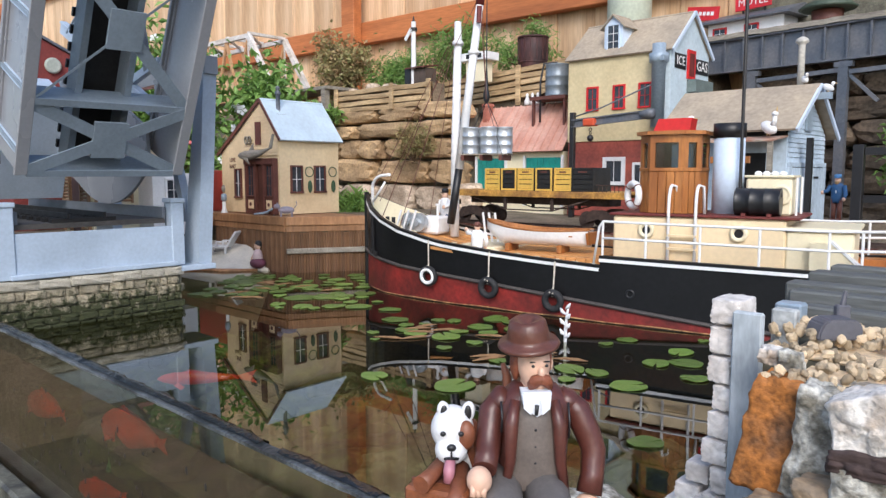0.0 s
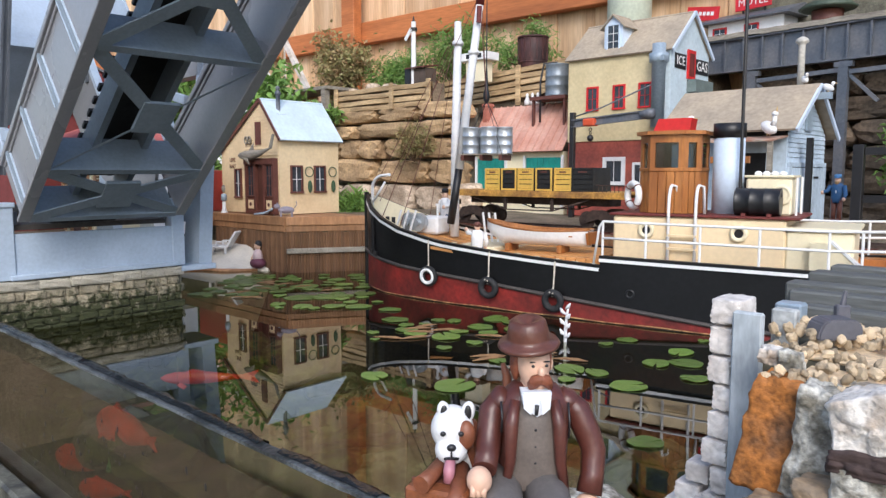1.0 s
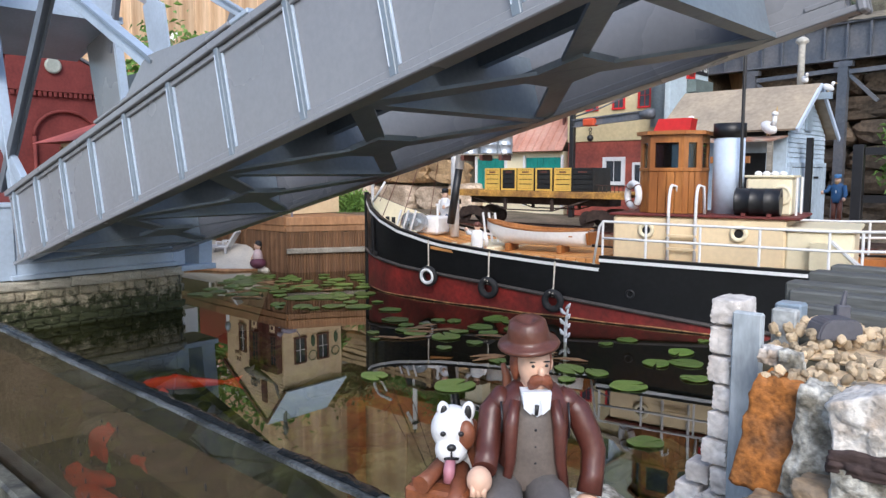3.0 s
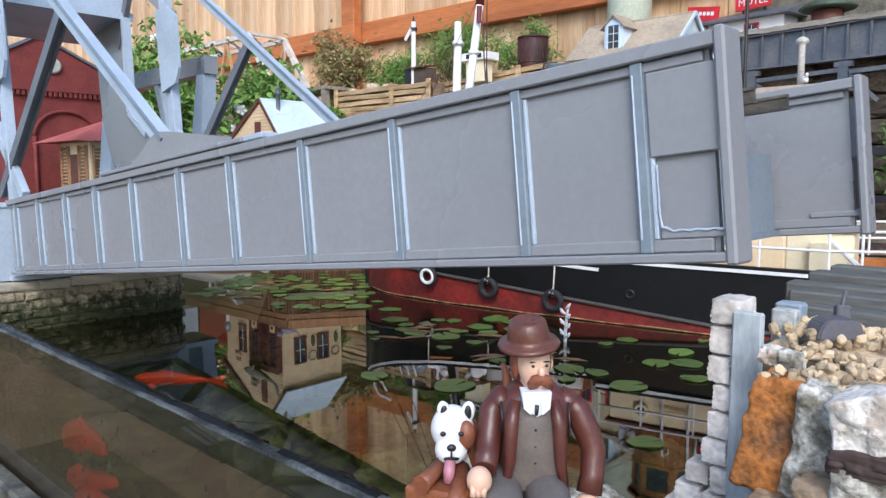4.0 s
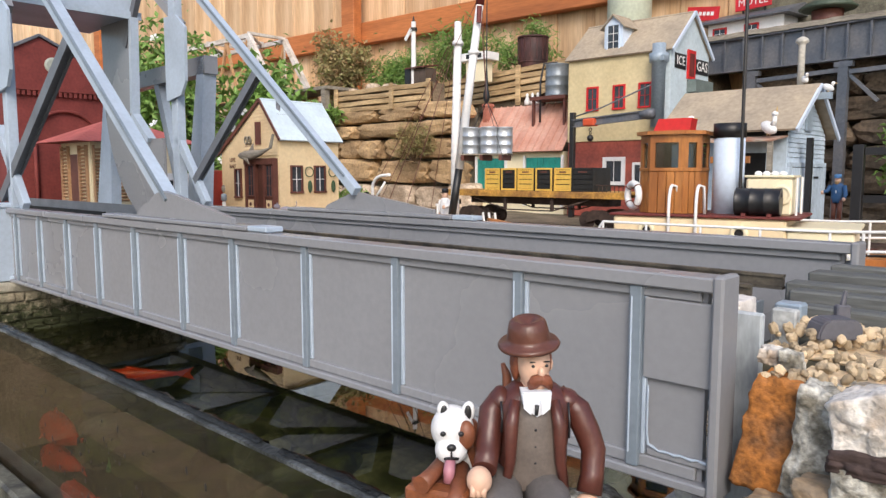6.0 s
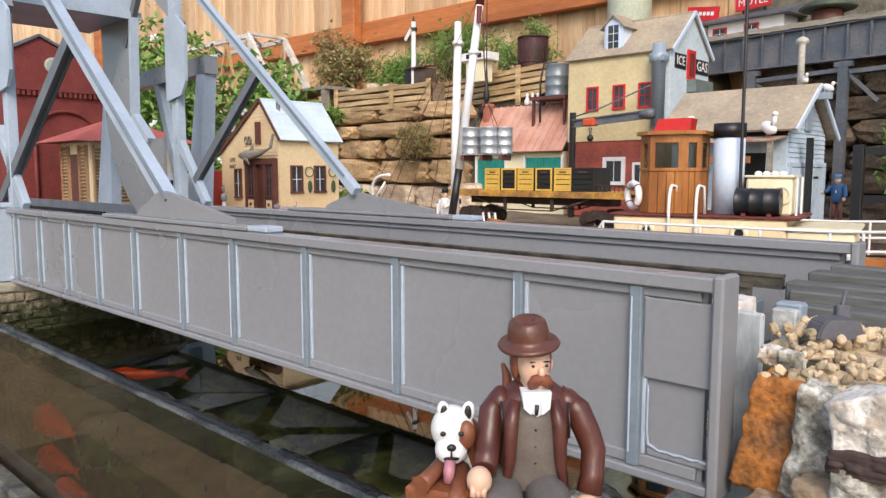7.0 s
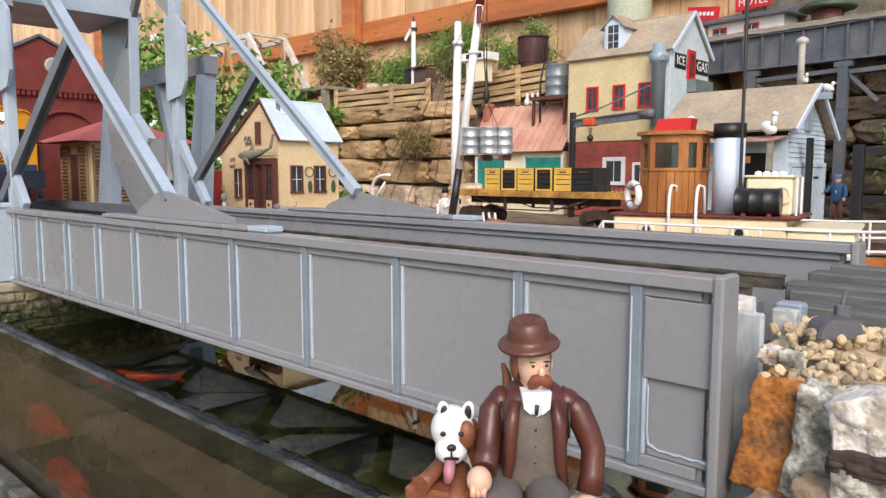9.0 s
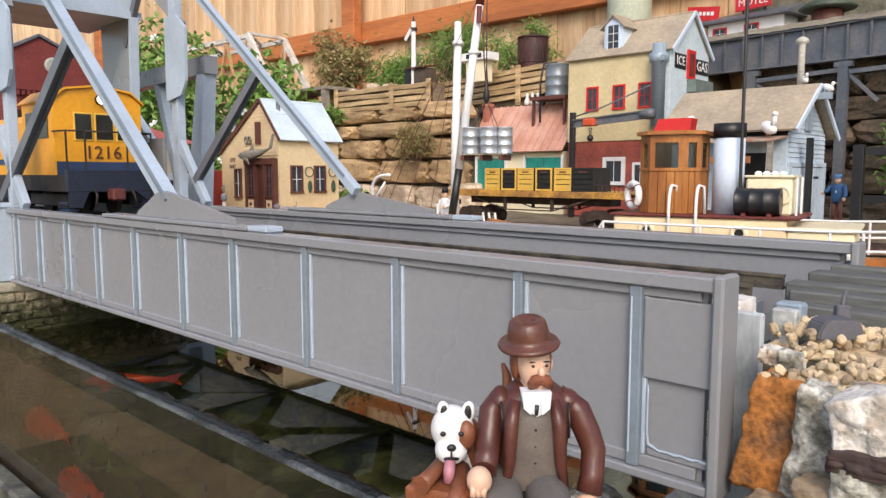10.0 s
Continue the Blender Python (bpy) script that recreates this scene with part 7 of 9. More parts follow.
def build_trestle():
    t = thing("rail_trestle", site(0.05, 1.66, 0.0, -7), "dark blue-grey steel plate girder trestle on posts", "trestle")
    L = 0.95
    z0, z1 = 0.432, 0.512
    bm = B()
    bx(bm, 0, L, 0.0, 0.003, z0, z1)
    g = part("girder_web", bm, DARK_STEEL, t)
    for za, zb in ((z0 - 0.003, z0 + 0.001), (z1 - 0.002, z1 + 0.003)):
        bm = B()
        bx(bm, 0, L, -0.010, 0.012, za, zb, 0.0006)
        part("flange", bm, DARK_STEEL, g)
    bm = B()
    bx(bm, 0, 0.004, -0.009, 0.0, z0 + 0.0012, z1 - 0.0022)
    st = mesh_of("stiffener", bm, DARK_STEEL)
    for k in range(19):
        piece("stiffener", st, g, Matrix.Translation((0.01 + k * 0.05, 0, 0)))
    bm = B()
    rows = [[(x, y, z1 + 0.0032 + dz + 0.004 * noise.noise(Vector((x * 30, y * 20, 1)))) for y, dz in ((-0.014, 0), (-0.014, 0.012), (0.10, 0.012))] for x in [i * L / 70 for i in range(71)]]
    loft(bm, rows, smooth=False)
    part("ballast_edge", bm, PLANK_GREY, t)
    for x in (0.185, 0.405, 0.64, 0.88):
        b = part("bent", B(), DARK_STEEL, t)
        bm = B()
        beam(bm, (x, 0, 0.06), (x, 0, z0 - 0.0035), 0.022, 0.014, (1, 0, 0))
        part("bent_post", bm, DARK_STEEL, b)
        bm = B()
        beam(bm, (x - 0.02, 0, z0 - 0.012), (x + 0.02, 0, z0 - 0.012), 0.016, 0.012)
        part("bent_cap", bm, DARK_STEEL, b)
    for a, b in ((0.185, 0.405), (0.405, 0.64), (0.64, 0.88)):
        bm = B()
        beam(bm, (a + 0.012, 0, z0 - 0.030), (b - 0.012, 0, z0 - 0.024), 0.008, 0.010)
        part("strut", bm, DARK_STEEL, t)
        bm = B()
        beam(bm, (a + 0.012, 0.002, z0 - 0.036), (a + 0.075, 0.002, z0 - 0.10), 0.006, 0.008)
        part("knee_brace", bm, DARK_STEEL, t)
    # things above the trestle
    m = thing("motel_building", site(0.07, 1.74, 0.50, -7), "small white motel building with red sign and dark roof", "house")
    bm = B()
    bx(bm, 0, 0.21, 0, 0.12, -0.05, 0.075)
    part("wall", bm, WHITE_PAINT, m)
    bm = B()
    prism(bm, [(-0.025, 0.075), (0.145, 0.075), (0.145, 0.080), (0.06, 0.108), (-0.025, 0.080)], "x", -0.02, 0.235)
    part("roof", bm, DARK_STEEL, m)
    for x in (0.035, 0.125):
        window(m, pose(x, -0.0005, 0.032), 0.04, 0.032, RED_PAINT, 0.004)
    for x0, le, z, tx in ((0.062, 0.10, 0.125, "MOTEL"), (-0.085, 0.10, 0.125, "")):
        bm = B()
        bx(bm, 0, le, -0.004, 0.0, -0.019, 0.019, 0.0006, pose(x0, 0.03, z, 0, 8 if not tx else -2, 0))
        sg = part("sign_board", bm, mat("sign_red_" + (tx or "plain"), (0.60, 0.02, 0.03), 0.5), m, "red sign board with white lettering")
        if tx:
            words("lettering", tx, 0.026, WHITE_PAINT, sg, pose(x0 + le / 2, 0.0255, z + 0.001, 90, 0, 0))
        else:
            for i in range(6):
                bm = B()
                bx(bm, 0.014 + i * 0.0125, 0.0225 + i * 0.0125, -0.0052, -0.0042, -0.005, 0.005, 0, pose(x0, 0.03, z, 0, 8, 0))
                part("lettering_bar", bm, WHITE_PAINT, sg)
    for x in (0.08, 0.14):
        bm = B()
        bx(bm, x, x + 0.004, 0.031, 0.035, 0.095, 0.115)
        part("sign_leg", bm, BLACK_PAINT, m)
    w = thing("water_tower", site(0.385, 1.70, 0.50, -7), "dark green round water tower roof on legs beyond the trestle", "water tower")
    bm = B()
    lathe(bm, [(0.062, 0.066), (0.066, 0.070), (0.050, 0.082), (0.012, 0.098)], 20)
    part("roof", bm, mat("dark_green_roof", (0.06, 0.085, 0.06), 0.6), w)
    bm = B()
    lathe(bm, [(0.034, 0.022), (0.036, 0.064)], 18)
    part("tank", bm, BROWN_PAINT, w)
    for a in range(4):
        bm = B()
        c, s = math.cos(a * 1.57 + 0.7), math.sin(a * 1.57 + 0.7)
        beam(bm, (0.045 * c, 0.045 * s, -0.06), (0.03 * c, 0.03 * s, 0.03), 0.005, 0.005)
        part("leg", bm, BLACK_PAINT, w)
    bm = B()
    lathe(bm, [(0.062, 0.0), (0.062, 0.30), (0.05, 0.32), (0.01, 0.325)], 24)
    solo("storage_silo", bm, mat("pale_green_silo", (0.55, 0.60, 0.48), 0.55, 0, 0.2, 10, 0.1, 120, 0.15), site(-0.13, 1.66, 0.47), "pale green round silo behind the ice house", "silo")


build_trestle()


def leaf_mesh(name, le, wd, material):
    bm = B()
    pts = [(0, 0, 0), (wd * 0.4, le * 0.3, 0.12 * le), (wd * 0.5, le * 0.55, 0.15 * le), (0, le, 0.05 * le), (-wd * 0.5, le * 0.55, 0.15 * le), (-wd * 0.4, le * 0.3, 0.12 * le)]
    v = [bm.verts.new(p) for p in pts]
    bm.faces.new((v[0], v[1], v[2], v[3]))
    bm.faces.new((v[0], v[3], v[4], v[5]))
    return bm


def bush(name, m, label, size, n, le, material, seed, limb_m, flowers=0, thin=False, clumps=9):
    """A shrub: forked limbs and a crown of many small leaves, gathered in uneven clumps."""
    rnd = random.Random(seed)
    t = thing(name, m, label, "shrub")
    bm = B()
    tips = []
    for k in range(clumps):
        a = 2 * math.pi * k / clumps + rnd.uniform(-0.4, 0.4)
        rr = rnd.uniform(0.25, 0.95)
        tip = Vector((size[0] * rr * math.cos(a), size[1] * rr * math.sin(a), size[2] * rnd.uniform(0.35, 1.0) * (1.25 - 0.5 * rr)))
        mid = Vector((tip.x * 0.35, tip.y * 0.35, tip.z * 0.45))
        tube(bm, [(0, 0, 0), mid, tip], [size[2] * 0.022, size[2] * 0.014, size[2] * 0.004], 6)
        tips.append(tip)
        for j in range(3):
            q = mid.lerp(tip, rnd.uniform(0.2, 0.9)) + Vector((rnd.uniform(-1, 1) * size[0], rnd.uniform(-1, 1) * size[1], rnd.uniform(-0.2, 0.6) * size[2])) * 0.28
            tube(bm, [mid.lerp(tip, 0.3), q], [size[2] * 0.008, size[2] * 0.003], 5)
            tips.append(q)
    part("limb", bm, limb_m, t)
    verts, faces = [], []
    spread = 0.26
    for i in range(n):
        c = rnd.choice(tips)
        p = c + Vector((rnd.gauss(0, size[0] * spread * 0.55), rnd.gauss(0, size[1] * spread * 0.55), rnd.gauss(0, size[2] * spread * 0.42)))
        k = le * rnd.uniform(0.6, 1.3)
        rot = Euler((rnd.uniform(-1.2, 1.2), rnd.uniform(-0.9, 0.9), rnd.uniform(0, 6.28))).to_matrix()
        wd = k * (0.16 if thin else 0.5)
        b0 = len(verts)
        for q in ((0, 0, 0), (wd / 2, k * 0.45, k * 0.12), (0, k, 0), (-wd / 2, k * 0.45, k * 0.12)):
            verts.append(p + rot @ Vector(q))
        faces += [(b0, b0 + 1, b0 + 2), (b0, b0 + 2, b0 + 3)]
    me = bpy.data.meshes.new("leaf_crown")
    me.from_pydata(verts, [], faces)
    me.materials.append(material)
    o = new("leaf_crown", me)
    o.parent = t
    tagged(o, kind="stuff")
    if flowers:
        verts, faces = [], []
        for i in range(flowers):
            c = rnd.choice(tips)
            p = c + Vector((rnd.gauss(0, size[0] * 0.15), rnd.gauss(0, size[1] * 0.15) - 0.02, rnd.gauss(0, size[2] * 0.12)))
            rot = Euler((rnd.uniform(-0.6, 0.6) + 1.2, rnd.uniform(-0.6, 0.6), rnd.uniform(0, 6))).to_matrix()
            for j in range(5):
                a = j * 2 * math.pi / 5
                b0 = len(verts)
                r = le * 0.42
                for q in ((0, 0, 0), (r * math.cos(a - 0.5), r * math.sin(a - 0.5), r * 0.2), (1.3 * r * math.cos(a), 1.3 * r * math.sin(a), r * 0.25), (r * math.cos(a + 0.5), r * math.sin(a + 0.5), r * 0.2)):
                    verts.append(p + rot @ Vector(q))
                faces.append((b0, b0 + 1, b0 + 2, b0 + 3))
        me = bpy.data.meshes.new("blossom")
        me.from_pydata(verts, [], faces)
        me.materials.append(WHITE_PAINT)
        o = new("blossom", me)
        o.parent = t
        tagged(o, "white blossom", kind="stuff")
    return t


def grass(name, m, label, r, n, h, material, seed):
    rnd = random.Random(seed)
    verts, faces = [], []
    for i in range(n):
        p = Vector((rnd.uniform(-1, 1) * r[0], rnd.uniform(-1, 1) * r[1], 0))
        a = rnd.uniform(0, 6.28)
        d = Vector((math.cos(a), math.sin(a), 0))
        s = Vector((-d.y, d.x, 0)) * 0.0014
        hh = h * rnd.uniform(0.5, 1.2)
        b0 = len(verts)
        lean = rnd.uniform(0.1, 0.5) * hh
        verts += [p - s, p + s, p + d * lean * 0.35 + Vector((0, 0, hh * 0.6)) + s * 0.7, p + d * lean * 0.35 + Vector((0, 0, hh * 0.6)) - s * 0.7, p + d * lean + Vector((0, 0, hh))]
        faces += [(b0, b0 + 1, b0 + 2, b0 + 3), (b0 + 3, b0 + 2, b0 + 4)]
    me = bpy.data.meshes.new(name)
    me.from_pydata(verts, [], faces)
    me.materials.append(material)
    o = new(name, me)
    o.matrix_basis = m
    return tagged(o, label, "grass", kind="stuff")


LEAF_DULL = mat("dull_olive_leaf", (0.25, 0.25, 0.09), 0.6, 0, 0.3, 40, 0.2, 300, 0.1, col2=(0.30, 0.18, 0.09))
LEAF_BRIGHT = mat("bright_green_leaf", (0.20, 0.33, 0.07), 0.55, 0, 0.3, 40, 0.2, 300, 0.1, col2=(0.10, 0.20, 0.04))
TWIG = mat("brown_twig", (0.16, 0.10, 0.06), 0.85, 0, 0.3, 60, 0.2, 300, 0.3)
GRASS = mat("grass_blade", (0.20, 0.28, 0.07), 0.6, 0, 0.3, 60, 0.2, 300, 0.0, col2=(0.30, 0.27, 0.10))

bush("flowering_bush", site(-0.74, 0.82, 0.062), "dense green bush with white blossom behind the bait shop", (0.15, 0.13, 0.37), 5200, 0.026, LEAF_BRIGHT, 11, TWIG, 46, clumps=14)
bush("green_bush", site(-1.05, 0.70, 0.062), "dense green bush behind the brick station", (0.20, 0.16, 0.46), 5600, 0.026, LEAF_BRIGHT, 12, TWIG, 24, clumps=15)
bush("dry_shrub", site(-1.15, 1.43, 0.41), "sparse olive-brown shrub on the bank terrace", (0.17, 0.12, 0.25), 4600, 0.019, LEAF_DULL, 13, TWIG, clumps=14)
bush("terrace_shrub", site(-0.93, 1.52, 0.42), "feathery green shrub on the bank terrace", (0.14, 0.09, 0.17), 3000, 0.022, LEAF_BRIGHT, 14, TWIG, thin=True, clumps=12)
bush("terrace_shrub", site(-0.68, 1.52, 0.43), "feathery green shrub beside the signal hut", (0.17, 0.09, 0.19), 3400, 0.022, LEAF_BRIGHT, 15, TWIG, thin=True, clumps=12)
bush("terrace_shrub", site(-0.42, 1.58, 0.45), "feathery green shrub before the fence", (0.14, 0.07, 0.15), 2000, 0.02, LEAF_BRIGHT, 16, TWIG, thin=True)
bush("wall_shrub", site(-0.60, 1.25, 0.20), "dry olive shrub growing out of the stone wall", (0.07, 0.05, 0.10), 1700, 0.016, LEAF_DULL, 17, TWIG, thin=True, clumps=12)
bush("corner_plant", site(-0.30, 0.76, 0.062), "low green plant between the dock and the wall", (0.05, 0.04, 0.08), 700, 0.03, LEAF_BRIGHT, 18, TWIG, thin=True)
bush("wall_creeper", site(-0.97, 1.24, 0.33), "small leafy creeper over the stone wall", (0.05, 0.03, 0.05), 260, 0.022, LEAF_BRIGHT, 19, TWIG)
bush("bank_creeper", site(0.66, 1.42, 0.12), "dark leafy creeper on the rock bank", (0.10, 0.05, 0.20), 1300, 0.016, LEAF, 20, TWIG, clumps=12)
grass("terrace_grass", site(-0.85, 1.59, 0.43), "green grass along the terrace before the fence", (0.55, 0.07), 2600, 0.05, GRASS, 5)


def build_terrace():
    # pale timber truss bridge high on the bank
    t = thing("truss_bridge", site(-1.47, 1.25, 0.455), "pale weathered wooden truss bridge high on the bank", "bridge")
    PW = mat("bleached_wood", (0.66, 0.64, 0.62), 0.8, 0, 0.2, 30, 0.15, 200, 0.3, col2=(0.48, 0.42, 0.36), stretch=(0.4, 1, 1))
    TW = mat("tan_wood", (0.48, 0.28, 0.14), 0.8, 0, 0.2, 30, 0.15, 200, 0.3)
    for y in (0.0, 0.16):
        bm = B()
        beam(bm, (-0.60, y, 0.222), (0.0, y, 0.222), 0.014, 0.016)
        part("top_chord", bm, PW, t)
        bm = B()
        beam(bm, (0.0, y, 0.226), (0.165, y, 0.0), 0.016, 0.020)
        part("end_post", bm, PW, t)
        for x0, x1 in ((0.0, -0.08), (-0.15, -0.08), (-0.15, -0.23), (-0.30, -0.23)):
            bm = B()
            beam(bm, (x0, y, 0.215), (x1, y, 0.0), 0.009, 0.011)
            part("diagonal", bm, TW, t)
        bm = B()
        beam(bm, (-0.60, y, -0.006), (0.20, y, -0.006), 0.014, 0.014)
        part("bottom_chord", bm, TW, t)
        bm = B()
        cyl(bm, (0.0, y, 0.0), (0.0, y, 0.215), 0.004, n=6)
        part("hanger", bm, PW, t)
    for x in (0.0, -0.15, -0.30, -0.45):
        bm = B()
        beam(bm, (x, 0, 0.232), (x, 0.16, 0.232), 0.014, 0.010, (1, 0, 0))
        part("cross_tie", bm, PW, t)
    for a in (0.0, -0.15, -0.30):
        bm = B()
        beam(bm, (a, 0.008, 0.226), (a - 0.15, 0.152, 0.226), 0.008, 0.006, (0, 0, 1))
        part("top_lateral", bm, PW, t)
    bm = B()
    bx(bm, -0.60, 0.45, 0.01, 0.15, -0.004, 0.006)
    part("deck", bm, PLANK_GREY, t)
    for x, y in ((0.1, 0.02), (0.1, 0.14), (-0.5, 0.02), (-0.5, 0.14), (0.42, 0.02), (0.42, 0.14)):
        bm = B()
        bx(bm, x, x + 0.02, y - 0.01, y + 0.01, -0.40, -0.0045)
        part("pier_post", bm, PLANK_GREY, t)
    # semaphore signal and its hut
    s = thing("semaphore_signal", site(-0.748, 1.40, 0.445), "white semaphore signal post on the terrace", "signal")
    bm = B()
    cyl(bm, (0, 0, 0), (0, 0, 0.205), 0.0085, 0.0075, 10)
    part("post", bm, WHITE_PAINT, s)
    bm = B()
    cyl(bm, (0, 0, 0.205), (0, 0, 0.222), 0.0045, 0.0015, 8)
    cyl(bm, (0, 0, 0.176), (0, 0, 0.186), 0.012, n=10)
    part("finial", bm, BLACK_PAINT, s)
    bm = B()
    beam(bm, (0.0, -0.010, 0.182), (-0.028, -0.010, 0.150), 0.003, 0.012)
    part("arm", bm, WHITE_PAINT, s)
    h = thing("signal_hut", site(-0.735, 1.415, 0.436) @ Matrix.Diagonal((0.7, 0.8, 1.0, 1)), "small dark timber signal hut on the terrace", "hut")
    for k in range(6):
        bm = B()
        bx(bm, -0.045 + k * 0.0185, -0.027 + k * 0.0185, -0.026, 0.035, 0.0, 0.066, 0.0008)
        part("wall_board", bm, mat("dark_hut_wood", (0.09, 0.065, 0.05), 0.8), h)
    bm = B()
    beam(bm, (0.010, -0.040, 0.068), (0.010, 0.045, 0.078), 0.125, 0.004, (1, 0, 0))
    part("roof", bm, BROWN_PAINT, h)
    bm = B()
    bx(bm, -0.065, -0.030, -0.030, 0.0, -0.01, 0.068)
    part("porch", bm, BLACK_PAINT, h)
    # low white lamp housing, brick-red tub
    w = thing("white_kiosk", site(-0.49, 1.42, 0.44), "small white roofed box on the terrace", "box")
    bm = B()
    bx(bm, -0.035, 0.035, -0.02, 0.02, 0, 0.062, 0.001)
    part("body", bm, PALE_CREAM, w)
    bm = B()
    bx(bm, -0.052, 0.052, -0.03, 0.03, 0.0622, 0.085, 0.001)
    part("top", bm, WHITE_PAINT, w)
    for x in (-0.025, 0.02):
        bm = B()
        bx(bm, x, x + 0.014, -0.0312, -0.0302, 0.068, 0.080)
        part("vent", bm, BLACK_PAINT, w)
    p = thing("rusty_tub", site(-0.381, 1.54, 0.488) @ Matrix.Scale(1.071, 4), "round dark red-brown iron tub with a rusty rim", "tub")
    IRON = mat("rusty_tub_iron", (0.085, 0.030, 0.026), 0.6, 0.2, 0.4, 40, 0.3, 240, 0.4, col2=(0.035, 0.018, 0.018), stretch=(1, 1, 0.3))
    bm = B()
    lathe(bm, [(0.036, -0.02), (0.0395, 0.0), (0.0410, 0.040), (0.0405, 0.076), (0.0385, 0.077), (0.0385, 0.070), (0.002, 0.069)], 28)
    part("tub_body", bm, IRON, p)
    for z, r in ((0.082, 0.0435), (0.014, 0.0412)):
        bm = B()
        lathe(bm, [(r - 0.002, z - 0.006), (r, z - 0.005), (r, z - 0.001), (r - 0.002, z), (r - 0.0055, z - 0.001)], 28)
        part("rim" if z > 0.05 else "hoop", bm, IRON, p)
    for k in range(14):
        a = k * 2 * math.pi / 14
        bm = B()
        bx(bm, -0.0018, 0.0018, -0.0016, 0.0016, 0.016, 0.0755, 0.0004)
        part("stave_rib", bm, IRON, p, "", pose(0.0412 * math.sin(a), -0.0412 * math.cos(a), 0, 0, 0, math.degrees(a)))
    for k, (s0, sz, w0) in enumerate(((-0.90, 0.050, 1.36), (-0.83, 0.045, 1.37), (-1.02, 0.04, 1.37))):
        bm = B()
        stone(bm, (0, 0, sz * 0.3), (sz * 0.6, sz * 0.4, sz * 0.45), 90 + k, 3, 0.2, 0.5)
        solo("terrace_stone", bm, PALE_ROCK, site(s0, w0, 0.43), "pale stone lying on the terrace edge", "stone", "loose stones on the terrace")
    # dark fence posts by the blue shed
    f = thing("dark_fence", site(0.615, 1.08, 0.062), "black timber posts and rails beside the blue shed", "fence")
    for x in (0.0, 0.16, 0.32):
        bm = B()
        bx(bm, x, x + 0.016, -0.008, 0.008, 0, 0.155, 0.001)
        part("post", bm, BLACK_PAINT, f)
    for z in (0.06, 0.138):
        bm = B()
        bx(bm, 0.017, 0.40, -0.003, 0.003, z, z + 0.012)
        part("rail", bm, BLACK_PAINT, f)


build_terrace()
# ---- foreground: the far landing of the bridge, rocks, figures ----
def build_landing():
    a = thing("landing", SITE, "stone landing of the bridge with grey track timbers and gravel", "landing", kind="structure")
    bm = B()
    bx(bm, 0.836, 1.9, 0.0415, 0.165, -0.30, 0.094)
    part("core", bm, MORTAR, a)
    bm = B()
    bx(bm, 0.862, 1.9, -0.25, 0.040, -0.30, 0.050)
    bx(bm, 1.15, 1.9, 0.165, 0.809, -0.30, 0.050)
    part("fill", bm, QUAY_EARTH, a)
    rnd = random.Random(31)
    # quoin stones at the water side
    z = 0.012
    bm = B()
    bx(bm, 0.800, 0.836, 0.036, 0.066, -0.2, 0.004, 0.004)
    part("footing", bm, WHITE_STONE, a)
    for k, h in enumerate((0.0135, 0.0130, 0.0125, 0.0130, 0.0125, 0.0130, 0.0135, 0.0125)):
        bm = B()
        le = (0.0135, 0.0115, 0.0125, 0.0110, 0.0120, 0.0115, 0.0110, 0.0140)[k]
        stone(bm, (0.8312 - le / 2 + 0.002 * math.sin(k * 2.0), 0.052, z + h / 2), (le / 2 * 1.08, 0.012, h / 2 * 1.04), 200 + k, 4, 0.07, 0.90)
        part("quoin", bm, WHITE_STONE, a)
        z += h
    for k, (s, w, zz, r) in enumerate(((0.8130, 0.055, 0.030, 0.0066), (0.8075, 0.057, 0.0175, 0.007), (0.819, 0.046, 0.0155, 0.0065), (0.8015, 0.058, 0.006, 0.0075), (0.8165, 0.048, 0.004, 0.0075), (0.828, 0.045, 0.0045, 0.007))):
        bm = B()
        stone(bm, (s, w, zz), (r, r * 1.1, r * 0.86), 220 + k, 4, 0.08, 0.86)
        part("quoin", bm, WHITE_STONE, a)
    # upright pale board
    bm = B()
    bx(bm, 0.8315, 0.8440, 0.0365, 0.0405, 0.018, 0.1115, 0.0008)
    part("upright_board", bm, mat("pale_blue_grey_board", (0.56, 0.60, 0.62), 0.75, 0, 0.3, 50, 0.25, 260, 0.4, col2=(0.36, 0.40, 0.43), stretch=(1, 1, 0.3)), a)
    bm = B()
    bx(bm, 0.8395, 0.850, 0.060, 0.066, 0.094, 0.1105, 0.0008)
    part("end_board", bm, mat("chalky_board", (0.60, 0.62, 0.60), 0.8, 0, 0.3, 60, 0.3, 260, 0.4, col2=(0.30, 0.32, 0.33)), a)
    # timbers and rails of the approach
    GT = mat("grey_green_timber", (0.12, 0.125, 0.12), 0.7, 0, 0.3, 40, 0.25, 240, 0.4, col2=(0.11, 0.115, 0.11), stretch=(0.25, 2, 2), piecewise=0.15)
    for w0, w1, z0, z1, s0 in ((0.092, 0.104, 0.094, 0.1085, 0.842), (0.1055, 0.117, 0.094, 0.112, 0.832), (0.1185, 0.132, 0.094, 0.1155, 0.826), (0.134, 0.150, 0.094, 0.1185, 0.832), (0.151, 0.163, 0.094, 0.1205, 0.838)):
        s = s0
        while s < 1.7:
            le = rnd.uniform(0.05, 0.09)
            bm = B()
            bx(bm, s, s + le - 0.001, w0, w1, z0, z1 + rnd.uniform(-0.0012, 0.0008), 0.0009)
            part("timber", bm, GT, a)
            s += le
    bm = B()
    bx(bm, 0.834, 0.846, 0.080, 0.090, 0.094, 0.110, 0.001)
    part("grey_block", bm, GREY_BLUE_PIPE, a)
